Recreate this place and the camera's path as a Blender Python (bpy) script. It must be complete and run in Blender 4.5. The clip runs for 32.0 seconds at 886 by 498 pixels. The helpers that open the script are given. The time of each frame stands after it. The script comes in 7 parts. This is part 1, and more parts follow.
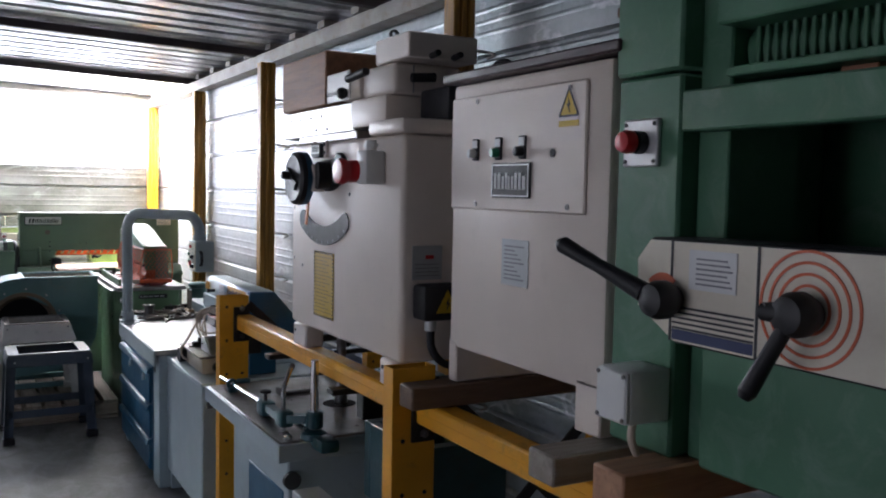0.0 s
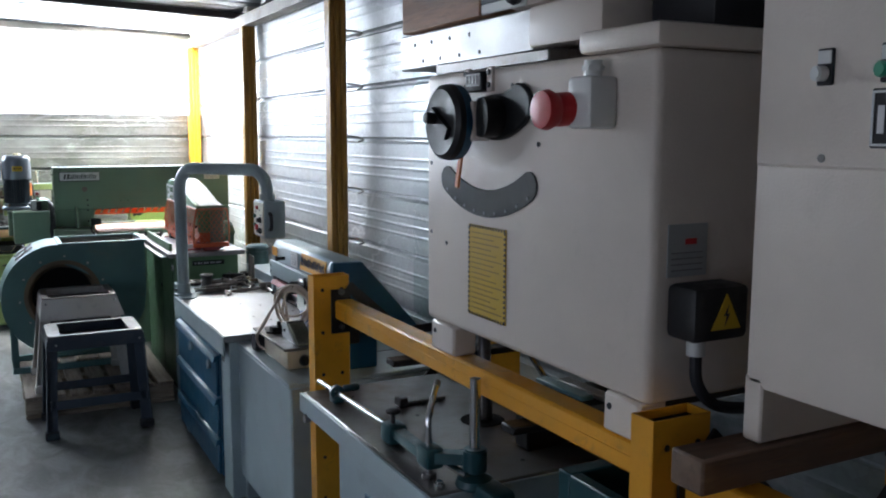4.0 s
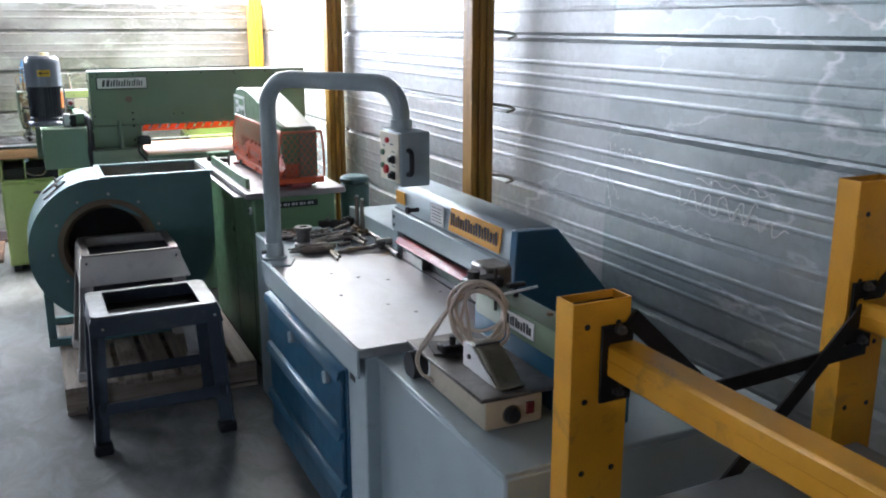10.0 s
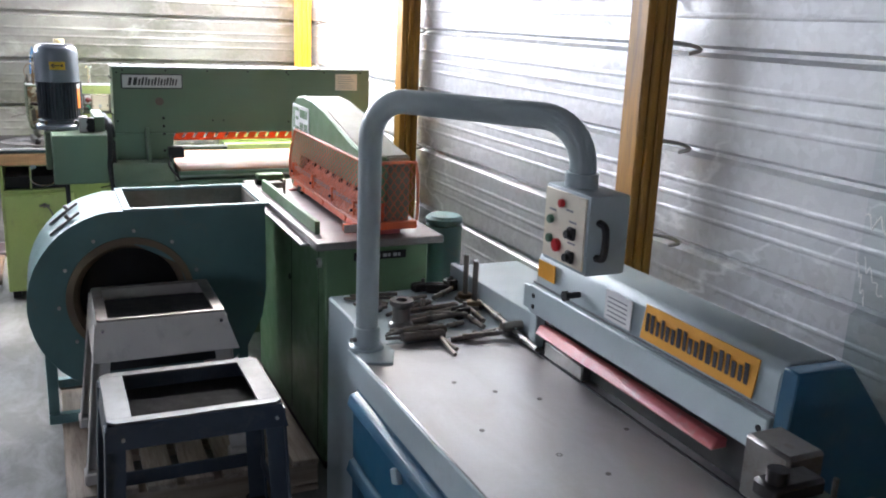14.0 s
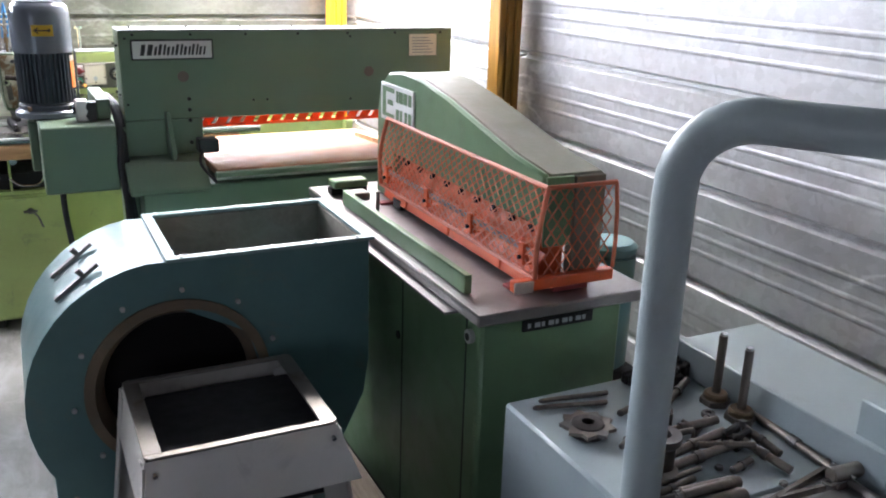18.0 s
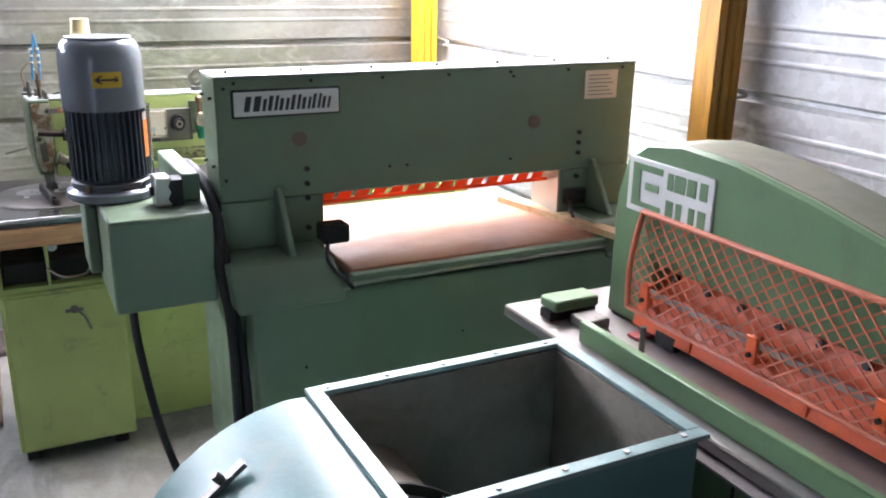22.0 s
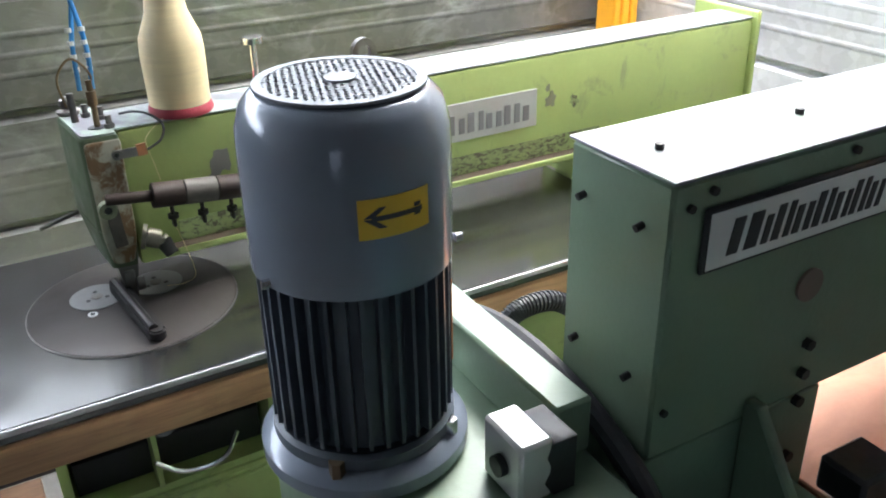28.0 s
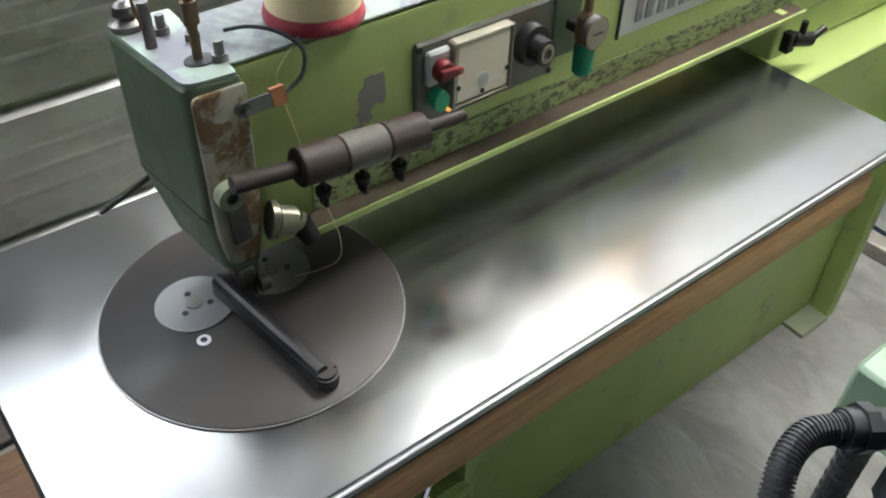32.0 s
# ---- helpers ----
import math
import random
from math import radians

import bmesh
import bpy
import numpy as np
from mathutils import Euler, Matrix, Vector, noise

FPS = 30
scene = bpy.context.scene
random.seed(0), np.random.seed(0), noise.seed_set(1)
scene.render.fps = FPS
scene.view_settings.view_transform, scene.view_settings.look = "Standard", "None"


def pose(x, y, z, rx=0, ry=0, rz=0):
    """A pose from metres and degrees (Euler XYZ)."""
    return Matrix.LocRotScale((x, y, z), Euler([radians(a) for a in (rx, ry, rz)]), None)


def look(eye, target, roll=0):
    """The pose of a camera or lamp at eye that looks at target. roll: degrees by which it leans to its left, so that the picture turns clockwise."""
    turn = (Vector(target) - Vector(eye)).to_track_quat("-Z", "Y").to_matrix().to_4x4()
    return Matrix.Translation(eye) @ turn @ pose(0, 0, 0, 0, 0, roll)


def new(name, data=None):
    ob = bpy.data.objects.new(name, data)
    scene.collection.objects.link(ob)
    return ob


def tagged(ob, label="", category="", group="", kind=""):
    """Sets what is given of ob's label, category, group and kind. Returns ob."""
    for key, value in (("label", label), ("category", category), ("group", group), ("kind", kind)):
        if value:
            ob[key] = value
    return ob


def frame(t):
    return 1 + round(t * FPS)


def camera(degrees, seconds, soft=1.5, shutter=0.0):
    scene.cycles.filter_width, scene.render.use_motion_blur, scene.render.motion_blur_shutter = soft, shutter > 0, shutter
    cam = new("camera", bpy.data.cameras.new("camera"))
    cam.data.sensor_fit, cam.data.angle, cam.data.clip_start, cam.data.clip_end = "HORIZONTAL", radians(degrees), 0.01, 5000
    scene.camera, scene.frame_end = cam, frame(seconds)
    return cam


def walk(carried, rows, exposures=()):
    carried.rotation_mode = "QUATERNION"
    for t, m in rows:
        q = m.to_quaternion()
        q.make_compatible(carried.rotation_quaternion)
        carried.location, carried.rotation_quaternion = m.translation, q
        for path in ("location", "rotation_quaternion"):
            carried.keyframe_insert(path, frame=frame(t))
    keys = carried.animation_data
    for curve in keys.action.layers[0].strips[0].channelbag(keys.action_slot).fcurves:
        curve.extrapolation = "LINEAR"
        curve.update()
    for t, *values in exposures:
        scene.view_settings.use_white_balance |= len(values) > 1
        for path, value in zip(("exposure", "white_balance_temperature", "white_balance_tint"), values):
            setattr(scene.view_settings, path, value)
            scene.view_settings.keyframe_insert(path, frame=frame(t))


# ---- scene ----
cam = camera(53.8, 32.0, 2.0)
PATH = [
    (0, (0.025, -0.036, 1.517), (1.003, 1.703, 1.383), 1.1),
    (0.5, (-0.036, 0.093, 1.522), (0.97, 1.817, 1.402), 0.4),
    (1, (-0.076, 0.209, 1.525), (0.929, 1.932, 1.379), -1.1),
    (1.5, (-0.047, 0.318, 1.515), (0.916, 2.062, 1.33), -0.8),
    (2, (0.001, 0.439, 1.518), (0.916, 2.208, 1.343), -0.1),
    (2.5, (-0.006, 0.542, 1.514), (0.912, 2.309, 1.323), -0.1),
    (4.5, (0.079, 0.997, 1.522), (0.997, 2.752, 1.243), -0.1),
    (5, (0.046, 1.125, 1.517), (0.966, 2.877, 1.225), -0.5),
    (5.5, (0.021, 1.267, 1.524), (0.937, 3.016, 1.201), -0.3),
    (6, (0.041, 1.381, 1.521), (0.919, 3.134, 1.126), 0.5),
    (6.5, (0.081, 1.482, 1.528), (0.894, 3.261, 1.112), 1.6),
    (7, (0.094, 1.572, 1.53), (0.881, 3.355, 1.08), 1.7),
    (7.5, (0.108, 1.734, 1.513), (0.862, 3.53, 1.061), 0.2),
    (8, (0.129, 1.849, 1.51), (0.87, 3.631, 0.985), -0.2),
    (8.5, (0.172, 1.981, 1.518), (0.921, 3.778, 1.06), 0.3),
    (9, (0.202, 2.067, 1.526), (0.973, 3.847, 1.039), 1.5),
    (9.5, (0.201, 2.174, 1.525), (0.998, 3.938, 1.022), 1.4),
    (10, (0.169, 2.323, 1.527), (0.993, 4.077, 1.031), 0.0),
    (10.5, (0.176, 2.443, 1.519), (0.969, 4.202, 0.992), 0.2),
    (11, (0.239, 2.594, 1.514), (1.006, 4.358, 0.963), 0.9),
    (11.5, (0.261, 2.715, 1.52), (1.011, 4.482, 0.959), 1.7),
    (12, (0.203, 2.851, 1.518), (1.007, 4.612, 1.012), 1.3),
    (12.5, (0.147, 2.996, 1.525), (0.984, 4.735, 1.001), 0.2),
    (13, (0.154, 3.112, 1.531), (0.993, 4.849, 1.001), 1.3),
    (13.5, (0.187, 3.229, 1.541), (1.035, 4.972, 1.049), 2.4),
    (14, (0.199, 3.347, 1.541), (1.008, 5.104, 1.034), 2.4),
    (14.5, (0.148, 3.489, 1.545), (0.976, 5.243, 1.058), 0.9),
    (16.5, (0.159, 4.013, 1.544), (0.957, 5.774, 1.032), 0.9),
    (17, (0.106, 4.187, 1.533), (0.935, 5.912, 0.95), -0.2),
    (17.5, (0.119, 4.344, 1.519), (0.976, 6.038, 0.888), 0.6),
    (18, (0.153, 4.503, 1.526), (0.998, 6.204, 0.899), 1.7),
    (18.5, (0.129, 4.648, 1.533), (0.989, 6.359, 0.955), 1.8),
    (19, (0.062, 4.808, 1.542), (0.932, 6.519, 0.981), 0.8),
    (19.5, (0.046, 4.924, 1.531), (0.896, 6.638, 0.947), 0.8),
    (20, (0.083, 5.074, 1.535), (0.913, 6.806, 0.977), 1.4),
    (20.5, (0.097, 5.181, 1.531), (0.919, 6.901, 0.926), 1.7),
    (21, (0.061, 5.321, 1.53), (0.925, 7.015, 0.911), 1.2),
    (21.5, (0.029, 5.454, 1.533), (0.904, 7.143, 0.915), 0.8),
    (22, (0.03, 5.569, 1.53), (0.899, 7.263, 0.916), 1.0),
    (22.5, (0.047, 5.693, 1.537), (0.918, 7.388, 0.932), 1.7),
    (23, (0.03, 5.807, 1.537), (0.932, 7.488, 0.936), 1.9),
    (23.5, (-0.066, 5.977, 1.528), (0.907, 7.621, 0.936), 0.7),
    (24, (-0.115, 6.103, 1.525), (0.9, 7.685, 0.842), 1.9),
    (24.5, (-0.09, 6.232, 1.522), (0.927, 7.805, 0.821), 2.2),
    (25, (-0.084, 6.348, 1.526), (0.926, 7.918, 0.809), 3.3),
    (25.5, (-0.127, 6.489, 1.522), (0.9, 8.04, 0.788), 3.2),
    (27.5, (-0.035, 7.003, 1.569), (0.866, 8.564, 0.703), 0.1),
    (28, (-0.024, 7.139, 1.57), (0.844, 8.696, 0.663), -1.3),
    (28.5, (-0.009, 7.261, 1.58), (0.773, 8.829, 0.617), -1.3),
    (29, (0.023, 7.363, 1.578), (0.761, 8.952, 0.614), 1.0),
    (29.5, (-0.007, 7.451, 1.571), (0.664, 9.053, 0.579), 1.7),
    (30, (-0.058, 7.573, 1.572), (0.63, 9.134, 0.529), -0.1),
    (30.5, (-0.127, 7.697, 1.56), (0.58, 9.162, 0.396), -0.1),
    (31, (-0.11, 7.754, 1.551), (0.644, 9.124, 0.305), 2.4),
    (31.5, (-0.113, 7.812, 1.549), (0.743, 9.092, 0.272), 2.1),
    (32, (-0.13, 7.858, 1.551), (0.809, 9.01, 0.213), 2.0),
]
walk(cam, [(t, look(eye, target, roll)) for t, eye, target, roll in PATH],
     [(0.0, 0.3, 5900, 24), (4.5, 0.25, 5650, 16), (7.0, 0.45, 5600, 14), (9.0, 0.74, 5700, 18), (14.0, 0.68, 6000, 24), (19.0, 0.55, 6000, 26), (21.0, 0.5, 6000, 27), (23.0, 0.4, 5900, 28), (25.0, 0.25, 5750, 28), (28.0, -0.3, 5850, 20), (30.0, -0.62, 5950, 18), (32.0, -0.75, 6000, 18)])

# ---- world and light ----
world = bpy.data.worlds.new("sky")
scene.world = world
world.use_nodes = True
wn = world.node_tree
sky = wn.nodes.new("ShaderNodeTexSky")
sky.sky_type, sky.sun_disc = "NISHITA", False
sky.sun_elevation, sky.sun_rotation = radians(46), radians(-81)
wn.links.new(sky.outputs[0], wn.nodes["Background"].inputs[0])
wn.nodes["Background"].inputs[1].default_value = 0.12

sun = new("sun", bpy.data.lights.new("sun", "SUN"))
sun.data.energy, sun.data.angle, sun.data.color = 5.0, radians(0.5), (1, 0.95, 0.88)
sun.matrix_world = look((-7.5, 9.7, 8), (0, 8.5, 0))


def window_lamp(name, eye, target, w, h, power, colour):
    lamp = new(name, bpy.data.lights.new(name, "AREA"))
    lamp.data.shape, lamp.data.size, lamp.data.size_y = "RECTANGLE", w, h
    lamp.data.energy, lamp.data.color = power, colour
    lamp.matrix_world = look(eye, target)
    return lamp


SKYLIGHT_POWER, STRIP_POWER, DOOR_POWER = 300, 240, 11
# daylight above the translucent roof sheets, behind the translucent strip of the end wall and in the open side doorway
window_lamp("skylight_daylight", (1.38, 8.65, 2.64), (1.38, 8.65, 0), 1.02, 1.08, SKYLIGHT_POWER, (1, 0.97, 0.9)).matrix_world = Matrix.Translation((1.38, 8.65, 2.62))
window_lamp("strip_daylight", (-0.6, 9.62, 2.04), (-0.6, 0, 2.04), 4.9, 0.7, STRIP_POWER, (0.9, 0.95, 1))
window_lamp("door_daylight", (-3.7, 1.55, 1.15), (0, 1.55, 1.0), 2.5, 2.1, DOOR_POWER, (0.84, 0.92, 1))


# ---- materials ----
def material(name, col, rough=0.5, metal=0.0, var=0.12, scale=5.0, fine=90.0, bump=0.15, dirt=None, dirty=0.0, stretch=(1, 1, 1), lack=0.62, coat=0.0, blur=0.09):
    """Paint, metal or stone: broad and fine variation, dirt in uneven patches, fine relief."""
    m = bpy.data.materials.new(name)
    m.use_nodes = True
    nt = m.node_tree
    N, L = nt.nodes.new, nt.links.new
    b = nt.nodes["Principled BSDF"]
    tc, mp = N("ShaderNodeTexCoord"), N("ShaderNodeMapping")
    mp.inputs["Scale"].default_value = stretch
    L(tc.outputs["Object"], mp.inputs[0])

    def noise_node(s, d=4.0, r=0.55, dist=0.0):
        n = N("ShaderNodeTexNoise")
        n.inputs["Scale"].default_value, n.inputs["Detail"].default_value = s, d
        n.inputs["Roughness"].default_value, n.inputs["Distortion"].default_value = r, dist
        L(mp.outputs[0], n.inputs["Vector"])
        return n.outputs["Fac"]

    def ranged(src, a, c, lo, hi):
        n = N("ShaderNodeMapRange")
        for i, v in enumerate((a, c, lo, hi)):
            n.inputs[i + 1].default_value = v
        L(src, n.inputs[0])
        return n.outputs[0]

    def mix(fac, ca, cb):
        n = N("ShaderNodeMix")
        n.data_type = "RGBA"
        for i, v in ((0, fac), (6, ca), (7, cb)):
            if isinstance(v, (tuple, float, int)):
                n.inputs[i].default_value = (*v, 1) if isinstance(v, tuple) else v
            else:
                L(v, n.inputs[i])
        return n.outputs[2]

    broad, small = noise_node(scale), noise_node(fine, 3.0)
    c = mix(ranged(broad, 0.3, 0.7, 0, 1), tuple(v * (1 - var) for v in col), tuple(min(1, v * (1 + var)) for v in col))
    c = mix(ranged(small, 0.35, 0.7, 0, 0.25 * var * 4), c, tuple(v * 0.7 for v in col))
    if dirt:
        patch = noise_node(scale * 2.3, 8.0, 0.68, 0.6)
        c = mix(ranged(patch, lack - blur, lack + blur, 0, dirty), c, dirt)
    L(c, b.inputs["Base Color"])
    lo, hi = max(0.03, rough - 0.1), min(1, rough + 0.1)
    lo, hi = (max(lo, 0.29), max(hi, 0.33)) if rough >= 0.28 else (lo, min(hi, 0.26))
    L(ranged(noise_node(scale * 4, 5.0), 0.3, 0.7, lo, hi), b.inputs["Roughness"])
    b.inputs["Metallic"].default_value = metal
    b.inputs["Coat Weight"].default_value = coat
    bp = N("ShaderNodeBump")
    bp.inputs["Strength"].default_value, bp.inputs["Distance"].default_value = bump, 0.002
    L(small, bp.inputs["Height"])
    L(bp.outputs[0], b.inputs["Normal"])
    return m


def sheet_metal(name, tone, rough, metal, stain=0.85, veil=0.45):
    """Galvanised sheet: crystal spangle, long streaks along the sheet, pale oxide stains."""
    m = material(name, tone, rough, metal, 0.1, 1.6, 60, 0.05, (0.75, 0.76, 0.77), 0.45, (1, 0.35, 2.2), 0.64)
    nt = m.node_tree
    b = nt.nodes["Principled BSDF"]
    vor = nt.nodes.new("ShaderNodeTexVoronoi")
    vor.inputs["Scale"].default_value = 45
    tc = nt.nodes.new("ShaderNodeTexCoord")
    nt.links.new(tc.outputs["Object"], vor.inputs["Vector"])
    mixn = nt.nodes.new("ShaderNodeMix")
    mixn.data_type, mixn.blend_type = "RGBA", "MULTIPLY"
    mixn.inputs[0].default_value = 0.22
    old = b.inputs["Base Color"].links[0].from_socket
    nt.links.new(old, mixn.inputs[6])
    bw = nt.nodes.new("ShaderNodeRGBToBW")
    nt.links.new(vor.outputs["Color"], bw.inputs[0])
    nt.links.new(bw.outputs[0], mixn.inputs[7])
    # pale tide marks where water dried between the sheets
    def chain(kind, *ins):
        n = nt.nodes.new("ShaderNodeMath")
        n.operation = kind
        for i, v in enumerate(ins):
            if isinstance(v, (int, float)):
                n.inputs[i].default_value = v
            else:
                nt.links.new(v, n.inputs[i])
        return n.outputs[0]

    def cloud(scale, detail, offset):
        mp = nt.nodes.new("ShaderNodeMapping")
        mp.inputs["Location"].default_value, mp.inputs["Scale"].default_value = (offset, offset * 2, 0), (1, 0.8, 1.9)
        n = nt.nodes.new("ShaderNodeTexNoise")
        n.inputs["Scale"].default_value, n.inputs["Detail"].default_value = scale, detail
        nt.links.new(tc.outputs["Object"], mp.inputs[0])
        nt.links.new(mp.outputs[0], n.inputs["Vector"])
        return n.outputs["Fac"]
    lines = chain("SUBTRACT", 1, chain("MULTIPLY", chain("ABSOLUTE", chain("SUBTRACT", cloud(2.2, 6, 3), 0.5)), 45))
    fade = chain("MULTIPLY", chain("SUBTRACT", cloud(1.1, 2, 9), 0.4), 6)
    marks = nt.nodes.new("ShaderNodeMath")
    marks.operation, marks.use_clamp = "MULTIPLY", True
    nt.links.new(chain("MAXIMUM", lines, 0), marks.inputs[0])
    nt.links.new(chain("MINIMUM", chain("MAXIMUM", fade, 0), stain), marks.inputs[1])
    haze = chain("MULTIPLY", chain("MINIMUM", chain("MAXIMUM", chain("MULTIPLY", chain("SUBTRACT", cloud(0.9, 9, 5), 0.5), 4), 0), 1), veil)
    both = chain("MAXIMUM", marks.outputs[0], haze)
    pale = nt.nodes.new("ShaderNodeMix")
    pale.data_type = "RGBA"
    pale.inputs[7].default_value = (0.82, 0.83, 0.84, 1)
    nt.links.new(both, pale.inputs[0])
    nt.links.new(mixn.outputs[2], pale.inputs[6])
    nt.links.new(pale.outputs[2], b.inputs["Base Color"])
    nt.links.new(chain("SUBTRACT", metal, chain("MULTIPLY", both, 0.6)), b.inputs["Metallic"])
    return m


def wood(name, col, dark, along=0):
    st = [14, 14, 14]
    st[along] = 1.2
    return material(name, col, 0.62, 0, 0.22, 2.2, 26, 0.35, dark, 0.55, tuple(st), 0.56)


def plain_glow(name, col, strength):
    m = bpy.data.materials.new(name)
    m.use_nodes = True
    b = m.node_tree.nodes["Principled BSDF"]
    b.inputs["Base Color"].default_value = (*col, 1)
    b.inputs["Emission Color"].default_value = (*col, 1)
    b.inputs["Emission Strength"].default_value = strength
    return m


def fibreglass(name):
    m = bpy.data.materials.new(name)
    m.use_nodes = True
    nt = m.node_tree
    N, L = nt.nodes.new, nt.links.new
    nt.nodes.remove(nt.nodes["Principled BSDF"])
    clear, thru, add = N("ShaderNodeBsdfTransparent"), N("ShaderNodeBsdfTranslucent"), N("ShaderNodeMixShader")
    clear.inputs[0].default_value = (0.97, 0.98, 0.95, 1)
    thru.inputs[0].default_value = (0.85, 0.86, 0.8, 1)
    add.inputs[0].default_value = 0.4
    L(clear.outputs[0], add.inputs[1])
    L(thru.outputs[0], add.inputs[2])
    L(add.outputs[0], nt.nodes["Material Output"].inputs[0])
    return m


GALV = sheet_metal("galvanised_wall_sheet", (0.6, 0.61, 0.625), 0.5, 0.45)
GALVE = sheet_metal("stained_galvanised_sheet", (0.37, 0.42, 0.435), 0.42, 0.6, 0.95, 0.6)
# darker copy of the wall sheet: the end wall's shade is in the tone
GALVW = sheet_metal("shaded_wall_sheet", (0.24, 0.235, 0.222), 0.36, 0.75, 0.12)
ROOFM = sheet_metal("galvanised_roof_sheet", (0.4, 0.41, 0.42), 0.36, 0.65, 0.3)
FIBRE = fibreglass("translucent_sheet")
CONCRETE = material("concrete", (0.19, 0.186, 0.174), 0.66, 0, 0.32, 3.2, 38, 0.6, (0.31, 0.31, 0.3), 0.6, (1, 0.55, 1), 0.53, 0.0, 0.09)
YELLOW = material("yellow_steel_paint", (0.8, 0.37, 0.015), 0.42, 0, 0.1, 6, 120, 0.1, (0.28, 0.16, 0.05), 0.6, (1, 1, 1), 0.66)
OCHRE = material("ochre_post_paint", (0.43, 0.21, 0.025), 0.5, 0, 0.2, 5, 60, 0.15, (0.16, 0.08, 0.03), 0.6, (5, 5, 0.5), 0.58)
BEAMGREY = material("weathered_steel_beam", (0.3, 0.27, 0.24), 0.6, 0.3, 0.25, 6, 60, 0.2, (0.2, 0.1, 0.05), 0.6)
PURLIN = material("dark_purlin_paint", (0.06, 0.045, 0.045), 0.6, 0, 0.2, 6)
CREAM = material("cream_textured_paint", (0.78, 0.69, 0.61), 0.42, 0, 0.05, 4, 220, 0.35, (0.5, 0.44, 0.36), 0.25, (1, 1, 1), 0.68)
CREAM2 = material("ivory_panel", (0.76, 0.7, 0.58), 0.4, 0, 0.05, 5, 140, 0.08, (0.5, 0.42, 0.3), 0.25)
PURPLE = material("dark_lid_paint", (0.055, 0.03, 0.035), 0.4, 0, 0.15, 6)
GREEND = material("dark_green_paint", (0.07, 0.19, 0.11), 0.42, 0, 0.18, 4, 70, 0.2, (0.2, 0.3, 0.24), 0.45, (1, 1, 1), 0.6)
GREENM = material("sage_green_hammer_paint", (0.165, 0.235, 0.16), 0.38, 0, 0.06, 4, 130, 0.2, (0.15, 0.2, 0.14), 0.2, (1, 1, 1), 0.66)
GREENE = material("grass_green_paint", (0.14, 0.25, 0.13), 0.4, 0, 0.1, 4, 110, 0.2, (0.12, 0.15, 0.09), 0.45, (1, 1, 1), 0.62)
OLIVE = material("olive_grey_paint", (0.25, 0.27, 0.18), 0.5, 0, 0.1, 5, 110, 0.2, (0.18, 0.17, 0.12), 0.4)
LIME = material("lime_green_paint", (0.385, 0.475, 0.16), 0.42, 0, 0.1, 5, 90, 0.2, (0.16, 0.15, 0.12), 0.7, (1, 1, 1), 0.66)
# worn paint on top faces, paler because skylight brightness is put into its colour
LIMETOP = material("worn_skylit_top_paint", (0.32, 0.4, 0.33), 0.4, 0, 0.12, 6, 90, 0.2, (0.19, 0.165, 0.225), 0.75, (1, 1, 1), 0.5, 0.0, 0.05)
ARMTOP = material("worn_arm_top_paint", (0.22, 0.27, 0.235), 0.45, 0, 0.15, 6, 90, 0.2, (0.13, 0.115, 0.15), 0.75, (1, 1, 1), 0.5, 0.0, 0.05)
STANDG = material("matt_grey_stand_sheet", (0.78, 0.75, 0.71), 0.5, 0.12, 0.06, 4, 120, 0.06, (0.28, 0.26, 0.24), 0.4)
RIMM = material("dull_folded_rim", (0.13, 0.135, 0.14), 0.5, 0.35, 0.18, 7, 120, 0.08, (0.07, 0.068, 0.066), 0.5)
PLATEG = material("dark_olive_plate", (0.12, 0.12, 0.095), 0.45, 0, 0.1, 9, 110, 0.15, (0.2, 0.19, 0.15), 0.4)
RIMB = material("worn_bare_rim", (0.3, 0.275, 0.25), 0.42, 0.6, 0.15, 7, 120, 0.08, (0.14, 0.1, 0.08), 0.6)
LIMEMARK = material("dried_limewater", (0.82, 0.82, 0.8), 0.6, 0, 0.2, 30, 140, 0.3, (0.3, 0.3, 0.3), 0.6)
CHIPG = material("grey_filler_under_paint", (0.2, 0.2, 0.185), 0.5, 0, 0.1, 14)
CHIPPED = material("chipped_lime_paint", (0.26, 0.32, 0.135), 0.45, 0, 0.12, 48, 160, 0.3, (0.075, 0.06, 0.042), 0.92, (0.55, 1, 1), 0.53, 0.0, 0.03)
RUSTP = material("rusty_flange", (0.07, 0.052, 0.036), 0.75, 0.0, 0.25, 9, 120, 0.3, (0.12, 0.12, 0.06), 0.5)
SCUFF = material("scuffed_bare_plate", (0.4, 0.38, 0.3), 0.4, 0.3, 0.3, 16, 120, 0.4, (0.16, 0.085, 0.035), 0.9, (1, 1, 0.7), 0.52, 0.0, 0.05)
BUSHM = material("dark_turned_steel", (0.035, 0.026, 0.022), 0.6, 0.0, 0.2, 8, 120, 0.2, (0.075, 0.038, 0.025), 0.6)
SHEARTOP = material("stained_steel_table", (0.3, 0.28, 0.28), 0.42, 0.6, 0.12, 4, 140, 0.08, (0.22, 0.19, 0.18), 0.4, (1, 1, 1), 0.55, 0.0, 0.12)
DUSTY = material("dusty_bare_metal", (0.31, 0.27, 0.23), 0.55, 0.2, 0.25, 3.5, 70, 0.2, (0.12, 0.09, 0.07), 0.6, (1, 1, 1), 0.55, 0.0, 0.14)
